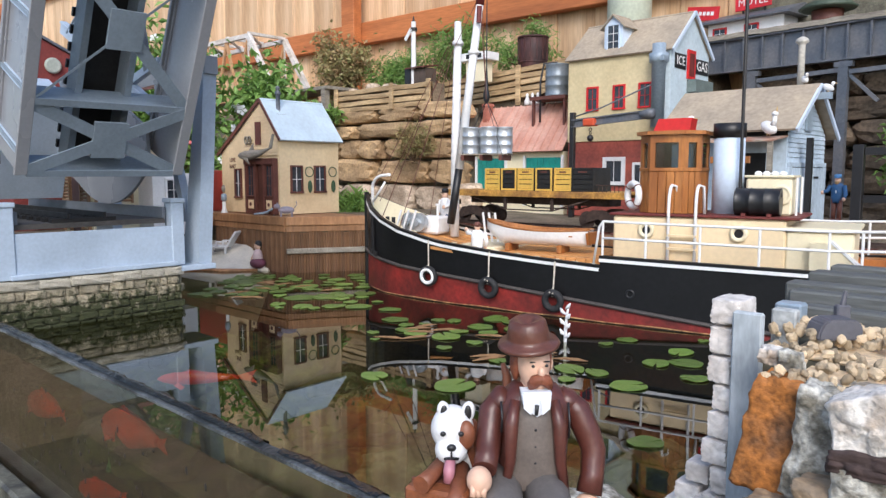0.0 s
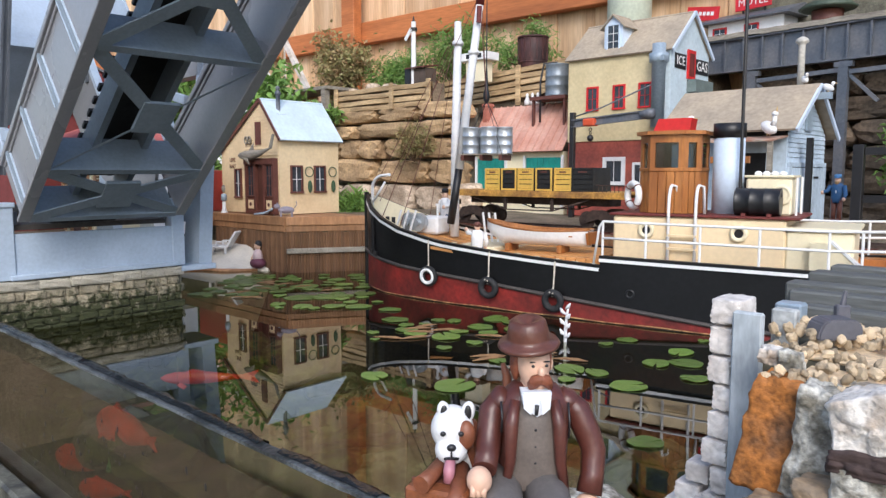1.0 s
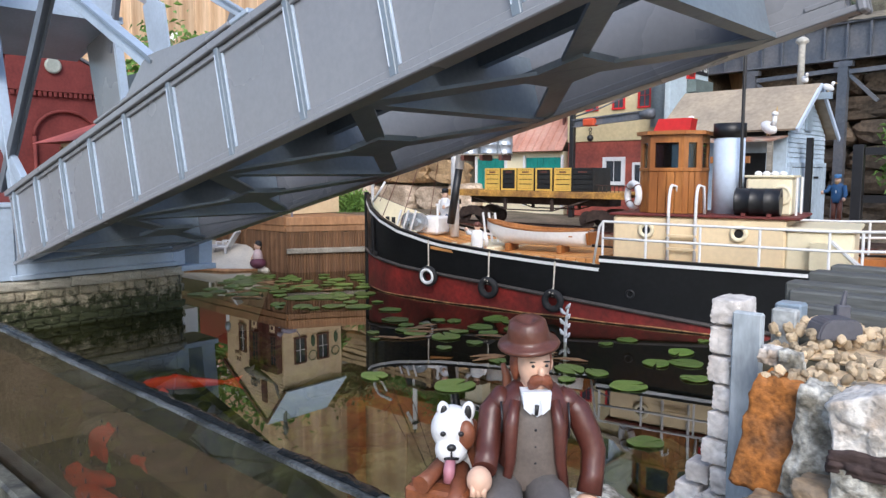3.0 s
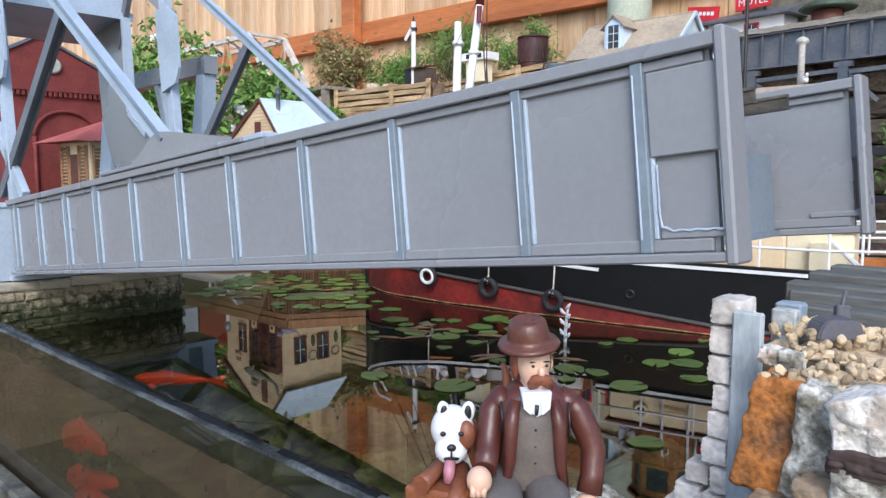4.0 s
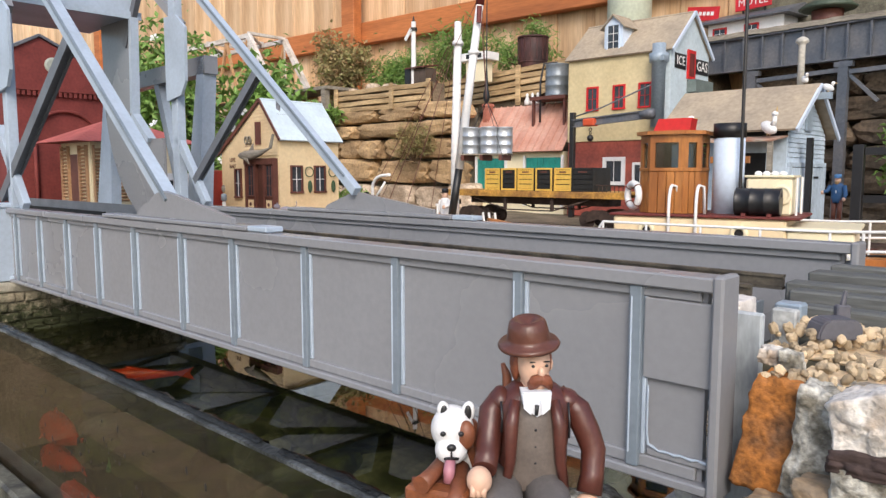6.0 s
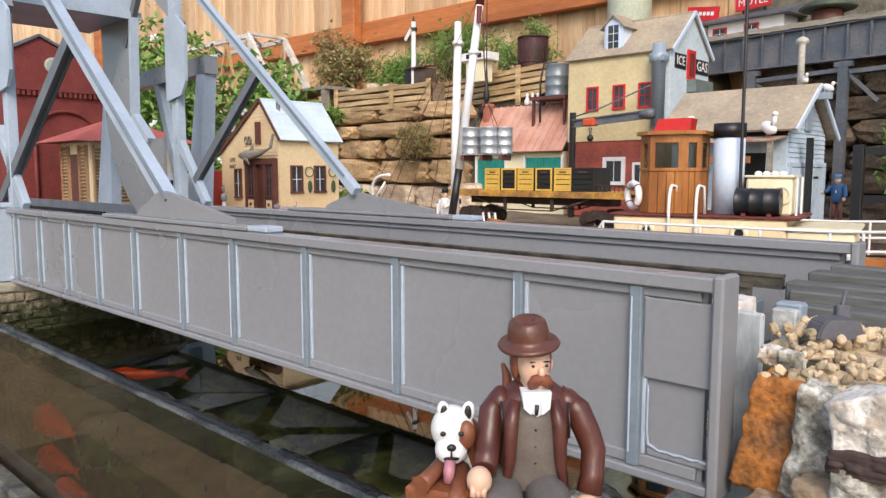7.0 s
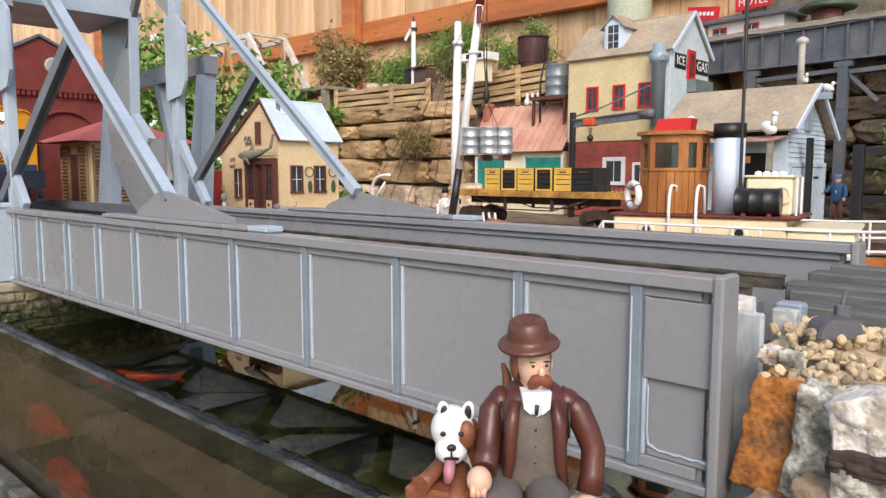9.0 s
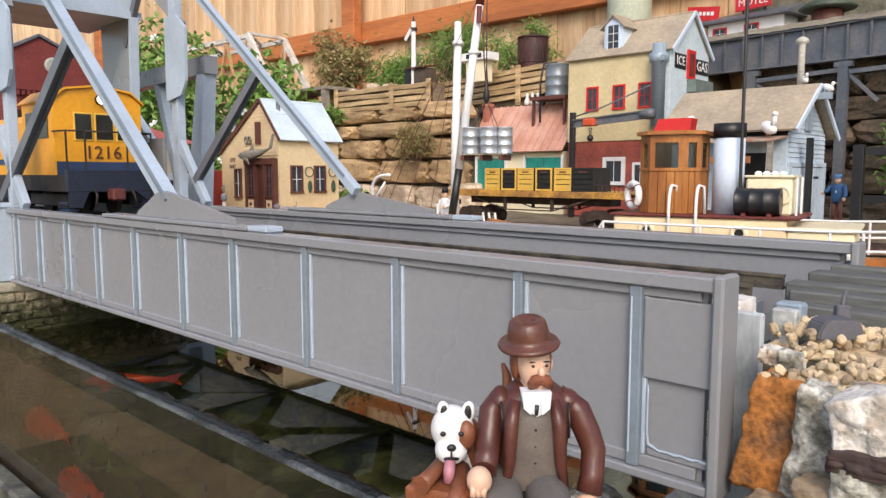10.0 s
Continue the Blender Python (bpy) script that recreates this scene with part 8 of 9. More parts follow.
    # gravel
    GRAVEL = mat("ochre_gravel", (0.62, 0.50, 0.34), 0.8, 0, 0.3, 120, 0.2, 500, 0.4, col2=(0.44, 0.33, 0.20), piecewise=0.45)
    shapes = []
    for k in range(9):
        bm = B()
        stone(bm, (0, 0, 0), (1, 0.8, 0.65), 300 + k, 2, 0.28, 0.6)
        shapes.append(mesh_of("pebble", bm, GRAVEL))
    n = 0
    for i in range(430):
        s = rnd.uniform(0.842, 0.925)
        w = rnd.uniform(0.006, 0.086)
        if (s < 0.856 and w < 0.038) or n >= 300:
            continue
        z = 0.0955 + 0.004 * rnd.random() + (0.004 if w > 0.05 else 0) - 0.003 * (w < 0.015)
        r = rnd.uniform(0.0016, 0.0030)
        n += 1
        piece("pebble", rnd.choice(shapes), a, pose(s, w, z, rnd.uniform(0, 360), rnd.uniform(0, 360), rnd.uniform(0, 360)) @ Matrix.Diagonal((r, r, r, 1)))
    bm = B()
    bx(bm, 0.860, 1.3, 0.006, 0.0405, 0.04, 0.0935, 0.004)
    bx(bm, 0.852, 1.3, 0.0415, 0.0910, 0.0942, 0.0962, 0.0008)
    part("gravel_bed", bm, GRAVEL, a)
    # grey scoop lying on the gravel
    sc = thing("toy_scoop", site(0.8660, 0.0585, 0.1015, 43), "dark grey plastic toy loader scoop lying on the gravel", "toy scoop")
    bm = B()
    prof = [(0.0088, 0.0), (0.0086, 0.0050), (0.0074, 0.0076), (0.0050, 0.0086), (-0.0052, 0.0086), (-0.0080, 0.0068), (-0.0094, 0.0030), (-0.0098, 0.0)]
    prism(bm, prof, "y", -0.006, 0.006)
    bmesh.ops.bevel(bm, geom=bm.edges[:], offset=0.0007, segments=2, affect="EDGES", clamp_overlap=True)
    SG = mat("dark_grey_plastic", (0.11, 0.11, 0.13), 0.5, 0, 0.2, 60, 0.1, 400, 0.1)
    part("scoop_shell", bm, SG, sc)
    bm = B()
    bx(bm, 0.004, 0.010, 0.0062, 0.010, 0.006, 0.0125, 0.0006)
    cyl(bm, (0.007, 0.008, 0.012), (0.008, 0.008, 0.0185), 0.0014, 0.0008, 8)
    part("lever", bm, SG, sc)
    # big rocks in front
    RUST = mat("rust_orange_rock", (0.36, 0.135, 0.028), 0.75, 0, 0.4, 60, 0.4, 420, 0.8, col2=(0.15, 0.075, 0.035), spread=(0.46, 0.66))
    LICHEN = mat("lichen_grey_rock", (0.50, 0.49, 0.44), 0.9, 0, 0.35, 130, 0.45, 420, 1.0, col2=(0.17, 0.155, 0.12), spread=(0.40, 0.60))
    CHALK = mat("chalk_white_rock", (0.70, 0.66, 0.60), 0.85, 0, 0.3, 70, 0.3, 360, 1.0, col2=(0.36, 0.27, 0.19), spread=(0.45, 0.68))
    TAN = mat("tan_grey_rock", (0.36, 0.26, 0.16), 0.85, 0, 0.35, 95, 0.3, 260, 1.0, col2=(0.20, 0.16, 0.12))
    HOLE = mat("dark_slate_rock", (0.07, 0.045, 0.04), 0.8, 0, 0.3, 50, 0.25, 260, 0.8)
    specs = (("rust_rock", RUST, "rust-orange split rock below the gravel", (0.8600, 0.014, 0.071), (0.0115, 0.012, 0.026), 0.7, 12),
             ("lichen_rock", LICHEN, "grey lichen-covered rock below the gravel", (0.8760, 0.008, 0.074), (0.0085, 0.012, 0.024), 0.55, 8),
             ("white_rock", CHALK, "chalky white rock with dark hollows", (0.8965, -0.004, 0.089), (0.0150, 0.014, 0.0115), 0.5, -20),
             ("slate_rock", HOLE, "dark brown slab of rock between pale rocks", (0.8990, -0.008, 0.0765), (0.0155, 0.011, 0.0045), 0.6, -4),
             ("grey_rock", LICHEN, "mottled grey rock under the dark slab", (0.8980, -0.006, 0.0675), (0.0125, 0.012, 0.0080), 0.5, 0),
             ("tan_rock", TAN, "tan and brown rock at the foot of the landing", (0.8905, -0.004, 0.0555), (0.0175, 0.012, 0.0105), 0.5, 0),
             ("pale_rock", CHALK, "pale rock at the foot of the landing", (0.8940, -0.012, 0.0440), (0.0160, 0.011, 0.0050), 0.5, 6),
             ("low_rock", TAN, "brown rock at the foot of the landing", (0.8690, -0.002, 0.0440), (0.0145, 0.011, 0.0085), 0.5, 0),
             ("top_rock", CHALK, "small white rock on the gravel edge", (0.8530, 0.022, 0.0985), (0.0050, 0.0055, 0.0040), 0.4, 0),
             ("side_rock", LICHEN, "grey rock behind the pale rocks", (0.9300, -0.002, 0.070), (0.018, 0.016, 0.030), 0.5, 0),
             ("top_rock", LICHEN, "grey rock on the gravel edge", (0.8620, 0.018, 0.0985), (0.0048, 0.0045, 0.0050), 0.4, 0))
    for k, (nm, mt, lb, c, r, sq, tilt) in enumerate(specs):
        bm = B()
        stone(bm, (0, 0, 0), (r[0] * 1.06, r[1], r[2] * 1.04), 400 + k * 3, 5, 0.13, min(0.93, sq + 0.28), Euler((0, radians(tilt), 0)).to_matrix(), True)
        for v in bm.verts:
            v.co += v.co.normalized() * (0.0005 * noise.noise(v.co * 520) + 0.0007 * (noise.cell(v.co * 120 + Vector((k, 0, 0))) - 0.5) + 0.0009 * noise.noise(v.co * 130))
        solo(nm, bm, mt, site(*c), lb, "rock", "rocks of the landing")
    for k, (s, w, z, r) in enumerate(((0.770, 0.034, -0.006, 0.024), (0.744, 0.050, -0.018, 0.017), (0.798, 0.030, 0.002, 0.016))):
        bm = B()
        stone(bm, (0, 0, 0), (r, r, r * 0.7), 450 + k, 4, 0.25, 0.4, None, True)
        solo("water_edge_rock", bm, LICHEN, site(s, w, z), "grey boulder at the water's edge below the landing", "rock", "rocks at the water edge")


build_landing()


def build_man():
    """Seated painted figurine with hat, one plain mesh."""
    bm = B()
    k = 0.0001474

    def P(px, py, d=0.0):
        return Vector(((px - 935) * k, d, (870 - py) * k))
    JACKET, VEST, TROU, FLESH, HAT, HAIR, SHIRT, INK = range(8)
    # jacket body and vest
    rings = []
    for py, x0, x1, dep in ((862, 880, 1002, 0.0072), (830, 878, 1004, 0.0075), (780, 880, 1006, 0.0078), (730, 872, 1012, 0.0078), (700, 872, 1014, 0.0070), (684, 886, 1002, 0.0055), (672, 910, 976, 0.0035)):
        cx, hw = ((x0 + x1) / 2 - 935) * k, (x1 - x0) / 2 * k
        rings.append([(cx + hw * math.copysign(abs(math.cos(a)) ** 0.7, math.cos(a)), 0.002 + dep * math.copysign(abs(math.sin(a)) ** 0.8, math.sin(a)), (870 - py) * k) for a in [2 * math.pi * j / 24 for j in range(24)]])
    vs = loft(bm, rings, closed=True)
    bm.faces.new(vs[-1])
    mark(bm, JACKET)
    rings = []
    for py, x0, x1, y in ((850, 898, 990, -0.0070), (830, 900, 986, -0.0076), (780, 905, 980, -0.0080), (730, 907, 974, -0.0078), (700, 910, 970, -0.0066), (684, 914, 968, -0.0048)):
        cx, hw = ((x0 + x1) / 2 - 935) * k, (x1 - x0) / 2 * k
        rings.append([(cx + hw * u, y + 0.0016 * u * u, (870 - py) * k) for u in [-1, -0.6, -0.2, 0.2, 0.6, 1]])
    loft(bm, rings)
    mark(bm, VEST)
    # lapels
    for sx in (-1, 1):
        a = [P(940 + sx * 34, 686, -0.0052), P(940 + sx * 42, 726, -0.0072), P(940 + sx * 44, 790, -0.0076), P(940 + sx * 54, 850, -0.0072)]
        tube(bm, a, [0.0014, 0.0019, 0.0015, 0.0012], 8)
    mark(bm, JACKET)
    # shirt and tie
    prism(bm, [(p.x, p.z) for p in (P(914, 674), P(967, 674), P(962, 692), P(953, 704), P(942, 711), P(930, 702), P(918, 690))], "y", -0.0079, -0.0030)
    for sx in (-1, 1):
        prism(bm, [(p.x, p.z) for p in (P(941 + sx * 25, 674), P(941 + sx * 6, 682), P(941 + sx * 10, 706), P(941 + sx * 23, 694))], "y", -0.0087, -0.0078)
    mark(bm, SHIRT)
    tube(bm, [P(941, 688, -0.0086), P(940, 706, -0.0086)], [0.0006, 0.0005], 6)
    # black lines draw the shade in the gaps between arms and body
    for px, y0, y1 in ((881, 690, 742), (1000, 692, 752)):
        tube(bm, [P(px, y0, -0.0044), P(px + 1, (y0 + y1) / 2, -0.0062), P(px, y1, -0.0064)], 0.00032, 6)
    for py in (735, 765, 795):
        ell(bm, P(940, py, -0.0077), (0.0004, 0.0003, 0.0004), 6)
    mark(bm, INK)
    # arms
    tube(bm, [P(1000, 696, 0.001), P(1022, 715, 0.000), P(1040, 755, -0.001), P(1050, 785, -0.002), P(1046, 825, -0.004), P(1038, 856, -0.006)], [0.0030, 0.0036, 0.0035, 0.0033, 0.0031, 0.0034], 14)
    ell(bm, P(1003, 700, 0.001), (0.0036, 0.0040, 0.0034), 14)
    ell(bm, P(882, 700, 0.001), (0.0034, 0.0040, 0.0034), 14)
    tube(bm, [P(882, 694, 0.001), P(866, 716, 0.000), P(860, 760, -0.003), P(856, 785, -0.006), P(850, 800, -0.010)], [0.0028, 0.0034, 0.0034, 0.0032, 0.0031], 14)
    mark(bm, JACKET)
    ell(bm, P(1034, 874, -0.0075), (0.0036, 0.0034, 0.0033), 14)
    ell(bm, P(840, 812, -0.0125), (0.0033, 0.0034, 0.0036), 14)
    for j in range(3):
        tube(bm, [P(830 + j * 9, 815, -0.0145), P(828 + j * 9, 834, -0.0150)], [0.0009, 0.0008], 7)
    # head
    ell(bm, P(941, 640, -0.0005), (0.0044, 0.0054, 0.0062), 20)
    ell(bm, P(946, 664, -0.0015), (0.0034, 0.0042, 0.0036), 14)
    ell(bm, P(950, 648, -0.0062), (0.0010, 0.0013, 0.0016), 10)
    for px in (908, 972):
        ell(bm, P(px, 645, 0.001), (0.0008, 0.0014, 0.0018), 8)
    ell(bm, P(940, 676, 0.0005), (0.0034, 0.0034, 0.0040), 12)
    mark(bm, FLESH)
    for px in (936, 960):
        d = -0.0057 if px < 950 else -0.0050
        ell(bm, P(px, 638, d), (0.0005, 0.0004, 0.0004), 8)
        tube(bm, [P(px - 6, 631, d + 0.0001), P(px + 6, 631, d + 0.0002)], 0.00022, 5)
    mark(bm, INK)
    # moustache, beard, hair
    tube(bm, [P(930, 671, -0.0050), P(938, 663, -0.0060), P(949, 659, -0.0066), P(960, 662, -0.0060), P(968, 671, -0.0048)], [0.0008, 0.0015, 0.0014, 0.0015, 0.0008], 9)
    ell(bm, P(910, 645, 0.002), (0.0016, 0.0036, 0.0042), 10)
    ell(bm, P(967, 640, 0.002), (0.0014, 0.0034, 0.0036), 10)
    ell(bm, P(938, 640, 0.003), (0.0048, 0.0040, 0.0058), 12)
    mark(bm, HAIR)
    # hat
    tilt = Matrix.Translation(P(932, 606, -0.0004)) @ pose(0, 0, 0, 7, -5, 0) @ Matrix.Diagonal((1, 1.10, 1.06, 1))
    lathe(bm, [(0.0050, -0.0002), (0.0080, -0.0004), (0.0083, 0.0002), (0.0078, 0.0009), (0.0058, 0.0012), (0.0057, 0.0022), (0.0053, 0.0042), (0.0048, 0.0060), (0.0038, 0.0067), (0.0024, 0.0062), (0.0005, 0.0050)], 32, tilt)
    mark(bm, HAT)
    # legs
    for sx, px in ((-1, 880), (1, 962)):
        tube(bm, [P(px - sx * 4, 852, 0.004), P(px, 856, -0.006), P(px + sx * 2, 862, -0.017), P(px + sx * 2, 884, -0.0205), P(px + sx * 2, 960, -0.0185)], [0.0058, 0.0060, 0.0056, 0.0052, 0.0042], 14)
    ell(bm, P(930, 860, 0.002), (0.0100, 0.0075, 0.0050), 14)
    mark(bm, TROU)
    for v in bm.verts:
        v.co.z += 0.0020 * max(0.0, min(1.0, (v.co.z - 0.0275) / 0.0025)) * (abs(v.co.x) < 0.0095)
    mats = [mat("maroon_coat_paint", (0.095, 0.030, 0.022), 0.34, 0, 0.25, 160, 0.1, 900, 0.08), mat("taupe_vest_paint", (0.14, 0.115, 0.10), 0.5, 0, 0.2, 160, 0.1, 900, 0.1),
            mat("grey_trouser_paint", (0.12, 0.11, 0.105), 0.5, 0, 0.2, 160, 0.1, 900, 0.1), SKIN, mat("brown_hat_paint", (0.12, 0.045, 0.03), 0.33, 0, 0.25, 200, 0.1, 900, 0.1),
            mat("ginger_paint", (0.24, 0.075, 0.035), 0.6, 0, 0.2, 300, 0.15, 1200, 0.3), mat("pale_shirt_paint", (0.72, 0.76, 0.82), 0.5), BLACK_PAINT]
    solo("seated_man_figurine", bm, mats, pose(0.0232, 0.19, 0.0841), "seated painted figurine in maroon coat and brown hat on a ledge", "figurine")
    # dog with a suitcase
    bm = B()
    WHITE, PATCH, NOSE, PINK = range(4)

    def Q(px, py, d=0.0):
        return Vector(((px - 797) * k, d, (870 - py) * k))
    ell(bm, Q(797, 750, 0), (0.0058, 0.0054, 0.0064), 20)
    ell(bm, Q(795, 782, -0.0030), (0.0044, 0.0040, 0.0040), 16)
    for px, ln in ((782, -1), (825, 1)):
        ell(bm, Q(px, 718, -0.0008), (0.0019, 0.0012, 0.0031), 12, Euler((0, radians(ln * 10), 0)).to_matrix())
    ell(bm, Q(806, 830, 0.006), (0.0060, 0.0060, 0.0085), 14)
    mark(bm, WHITE)
    ell(bm, Q(821, 754, -0.0036), (0.0026, 0.0022, 0.0040), 12)
    tube(bm, [Q(812, 820, -0.002), Q(806, 838, -0.012), Q(796, 852, -0.0165)], [0.0026, 0.0023, 0.0027], 10)
    tube(bm, [Q(780, 812, -0.002), Q(758, 815, -0.009), Q(742, 819, -0.013)], [0.0024, 0.0020, 0.0024], 10)
    ell(bm, Q(835, 800, 0.006), (0.0030, 0.0050, 0.0080), 12)
    tube(bm, [Q(860, 760, 0.009), Q(903, 700, 0.009), Q(901, 668, 0.009), Q(893, 645, 0.009)], [0.0018, 0.0016, 0.0013, 0.0006], 8)
    mark(bm, PATCH)
    ell(bm, Q(795, 769, -0.0069), (0.0013, 0.0009, 0.0010), 10)
    for px in (780, 812):
        ell(bm, Q(px, 747, -0.0056), (0.0008, 0.0006, 0.0007), 8)
    tube(bm, [Q(783, 790, -0.0066), Q(795, 786, -0.0077), Q(807, 790, -0.0066)], 0.0004, 6)
    tube(bm, [Q(795, 774, -0.0080), Q(795, 787, -0.0078)], 0.0003, 5)
    for px in (782, 825):
        ell(bm, Q(px, 717, -0.0018), (0.0010, 0.0005, 0.0021), 8)
    mark(bm, NOSE)
    tube(bm, [Q(793, 792, -0.0060), Q(791, 808, -0.0082), Q(789, 828, -0.0082)], [0.0014, 0.0016, 0.0013], 9)
    mark(bm, PINK)
    solo("dog_figurine", bm, [mat("dog_white_paint", (0.74, 0.75, 0.76), 0.45, 0, 0.1, 200, 0.06, 900, 0.08), mat("dog_brown_paint", (0.22, 0.075, 0.035), 0.45, 0, 0.25, 200, 0.1, 900, 0.1), BLACK_PAINT, mat("tongue_pink_paint", (0.50, 0.22, 0.27), 0.4)],
         pose(0.0025, 0.19, 0.0841), "painted white and brown dog figurine with its tongue out", "dog figurine")
    c = thing("suitcase", pose(0.0000, 0.183, 0.0812, 0, 0, -24), "small brown painted suitcase under the dog", "suitcase")
    BRN = mat("suitcase_brown", (0.22, 0.075, 0.03), 0.5, 0, 0.25, 160, 0.12, 800, 0.15)
    bm = B()
    bx(bm, -0.0085, 0.0085, -0.006, 0.006, -0.006, 0.0085, 0.0008)
    part("case_body", bm, BRN, c)
    bm = B()
    bx(bm, -0.0087, 0.0087, -0.0008, 0.0002, -0.006, 0.0087)
    part("seam", bm, BROWN_PAINT, c)
    bm = B()
    bx(bm, -0.012, 0.046, 0.166, 0.1935, 0.05, 0.0815, 0.002)
    bx(bm, -0.012, 0.046, 0.166, 0.1865, -0.34, 0.0495, 0.002)
    solo("stone_ledge", bm, PLANK_GREY, None, "narrow grey stone post that the seated figurine rests on", "ledge", kind="structure")


build_man()


# ---- lily pads, white twig, scum line ----
def build_pads():
    rnd = random.Random(77)
    shapes = []
    for k in range(6):
        bm = B()
        n = 22
        c = bm.verts.new((0, 0, 0.0003))
        ring = []
        for i in range(n + 1):
            a = 0.14 + (2 * math.pi - 0.28) * i / n
            r = 1 + 0.05 * math.sin(3 * a + k)
            ring.append(bm.verts.new((r * math.cos(a), r * 0.86 * math.sin(a), 0.03 * math.sin(2 * a + k) ** 2)))
        for p, q in zip(ring, ring[1:]):
            bm.faces.new((c, p, q))
        ex = bmesh.ops.extrude_face_region(bm, geom=bm.faces[:])
        for v in ex["geom"]:
            if isinstance(v, bmesh.types.BMVert):
                v.co.z += 0.03
        bmesh.ops.recalc_face_normals(bm, faces=bm.faces[:])
        shapes.append(mesh_of("lily_pad", bm, PAD))
    spots = [(-0.337, 1.251, 0.028), (-0.29, 1.176, 0.026), (-0.23, 1.2, 0.024), (-0.18, 1.095, 0.021), (-0.217, 1.09, 0.024), (-0.155, 1.019, 0.018), (-0.152, 1.08, 0.012), (-0.073, 0.993, 0.016), (-0.083, 0.847, 0.008),
             (-0.077, 0.811, 0.0055), (-0.064, 0.661, 0.014), (-0.023, 0.895, 0.0075), (-0.061, 0.923, 0.018), (-0.044, 0.862, 0.014), (0.003, 0.826, 0.019), (0.001, 0.771, 0.0088), (0.010, 0.630, 0.020), (0.035, 0.795, 0.010),
             (0.046, 0.878, 0.016), (0.055, 0.716, 0.010), (0.122, 0.685, 0.016), (0.113, 0.65, 0.009), (0.18, 0.789, 0.0085), (0.208, 0.808, 0.012), (0.211, 0.706, 0.015), (0.241, 0.706, 0.017), (0.25, 0.751, 0.015), (0.231, 0.652, 0.013),
             (0.164, 0.629, 0.017), (0.142, 0.493, 0.013), (0.292, 0.803, 0.007), (0.145, 0.672, 0.012)]

    def clear(x, y, r):
        return all((x - a) ** 2 + (y - b) ** 2 > (0.8 * (r + c)) ** 2 for a, b, c in spots)
    boxes = ((-0.38, -0.12, 1.10, 1.34, 52), (-0.24, -0.09, 1.0, 1.12, 8), (-0.05, 0.10, 0.80, 0.93, 9))
    for x0, x1, y0, y1, n in boxes:
        for i in range(n):
            for tries in range(20):
                x, y, r = rnd.uniform(x0, x1), rnd.uniform(y0, y1), rnd.uniform(0.007, 0.020)
                if clear(x, y, r):
                    spots.append((x, y, r))
                    break
    for i, (x, y, r) in enumerate(spots):
        o = new("lily_pad", shapes[i % 6])
        o.matrix_basis = pose(x, y, WZ + 0.0006, rnd.uniform(-1.5, 1.5), rnd.uniform(-1.5, 1.5), rnd.uniform(0, 360)) @ Matrix.Diagonal((r, r, 0.022, 1))
        tagged(o, "flat green lily pad floating on the pond", "lily pad", "lily pads on the pond")
    DEAD = mat("dead_leaf", (0.30, 0.17, 0.07), 0.7, 0, 0.3, 60, 0.2, 300, 0.3, col2=(0.18, 0.09, 0.04))
    for i in range(22):
        x, y = (rnd.uniform(-0.30, -0.12), rnd.uniform(0.95, 1.2)) if i < 9 else (rnd.uniform(-0.08, 0.12), rnd.uniform(0.62, 0.80))
        bm = B()
        a = [(-0.016, 0, 0.0012), (-0.006, 0.0035, 0.002), (0.008, 0.004, 0.0022), (0.018, 0, 0.0014), (0.007, -0.0035, 0.002), (-0.007, -0.003, 0.002)]
        v = [bm.verts.new(p) for p in a]
        w = [bm.verts.new((p[0], p[1], p[2] - 0.0006)) for p in a]
        fs = [bm.faces.new(v), bm.faces.new(w[::-1])] + [bm.faces.new((v[j], w[j], w[(j + 1) % 6], v[(j + 1) % 6])) for j in range(6)]
        solo("floating_leaf", bm, DEAD, SHORE @ pose(x, y, 0, 0, 0, rnd.uniform(-40, 40)), "brown dead leaf floating on the pond", "leaf", "dead leaves on the pond")
    t = thing("white_twig", site(0.502, 0.405, WZ) @ Matrix.Scale(1.32, 4), "white painted forked twig standing in the water", "twig")
    bm = B()
    tube(bm, [(0, 0, -0.08), (0.001, 0, 0.012), (0.002, 0, 0.022), (0.0035, 0, 0.031)], [0.0014, 0.0014, 0.0012, 0.0008], 6)
    part("stem", bm, WHITE_PAINT, t)
    for k, (z, sx) in enumerate(((0.004, 1), (0.006, -1), (0.012, 1), (0.015, -1), (0.020, 1), (0.024, -1), (0.029, 1))):
        bm = B()
        tube(bm, [(0.001, 0, z), (0.001 + sx * 0.003, -0.001, z + 0.002), (0.001 + sx * 0.005, -0.001, z + 0.005)], [0.0009, 0.0017, 0.0006], 6)
        part("bud", bm, WHITE_PAINT, t)


build_pads()


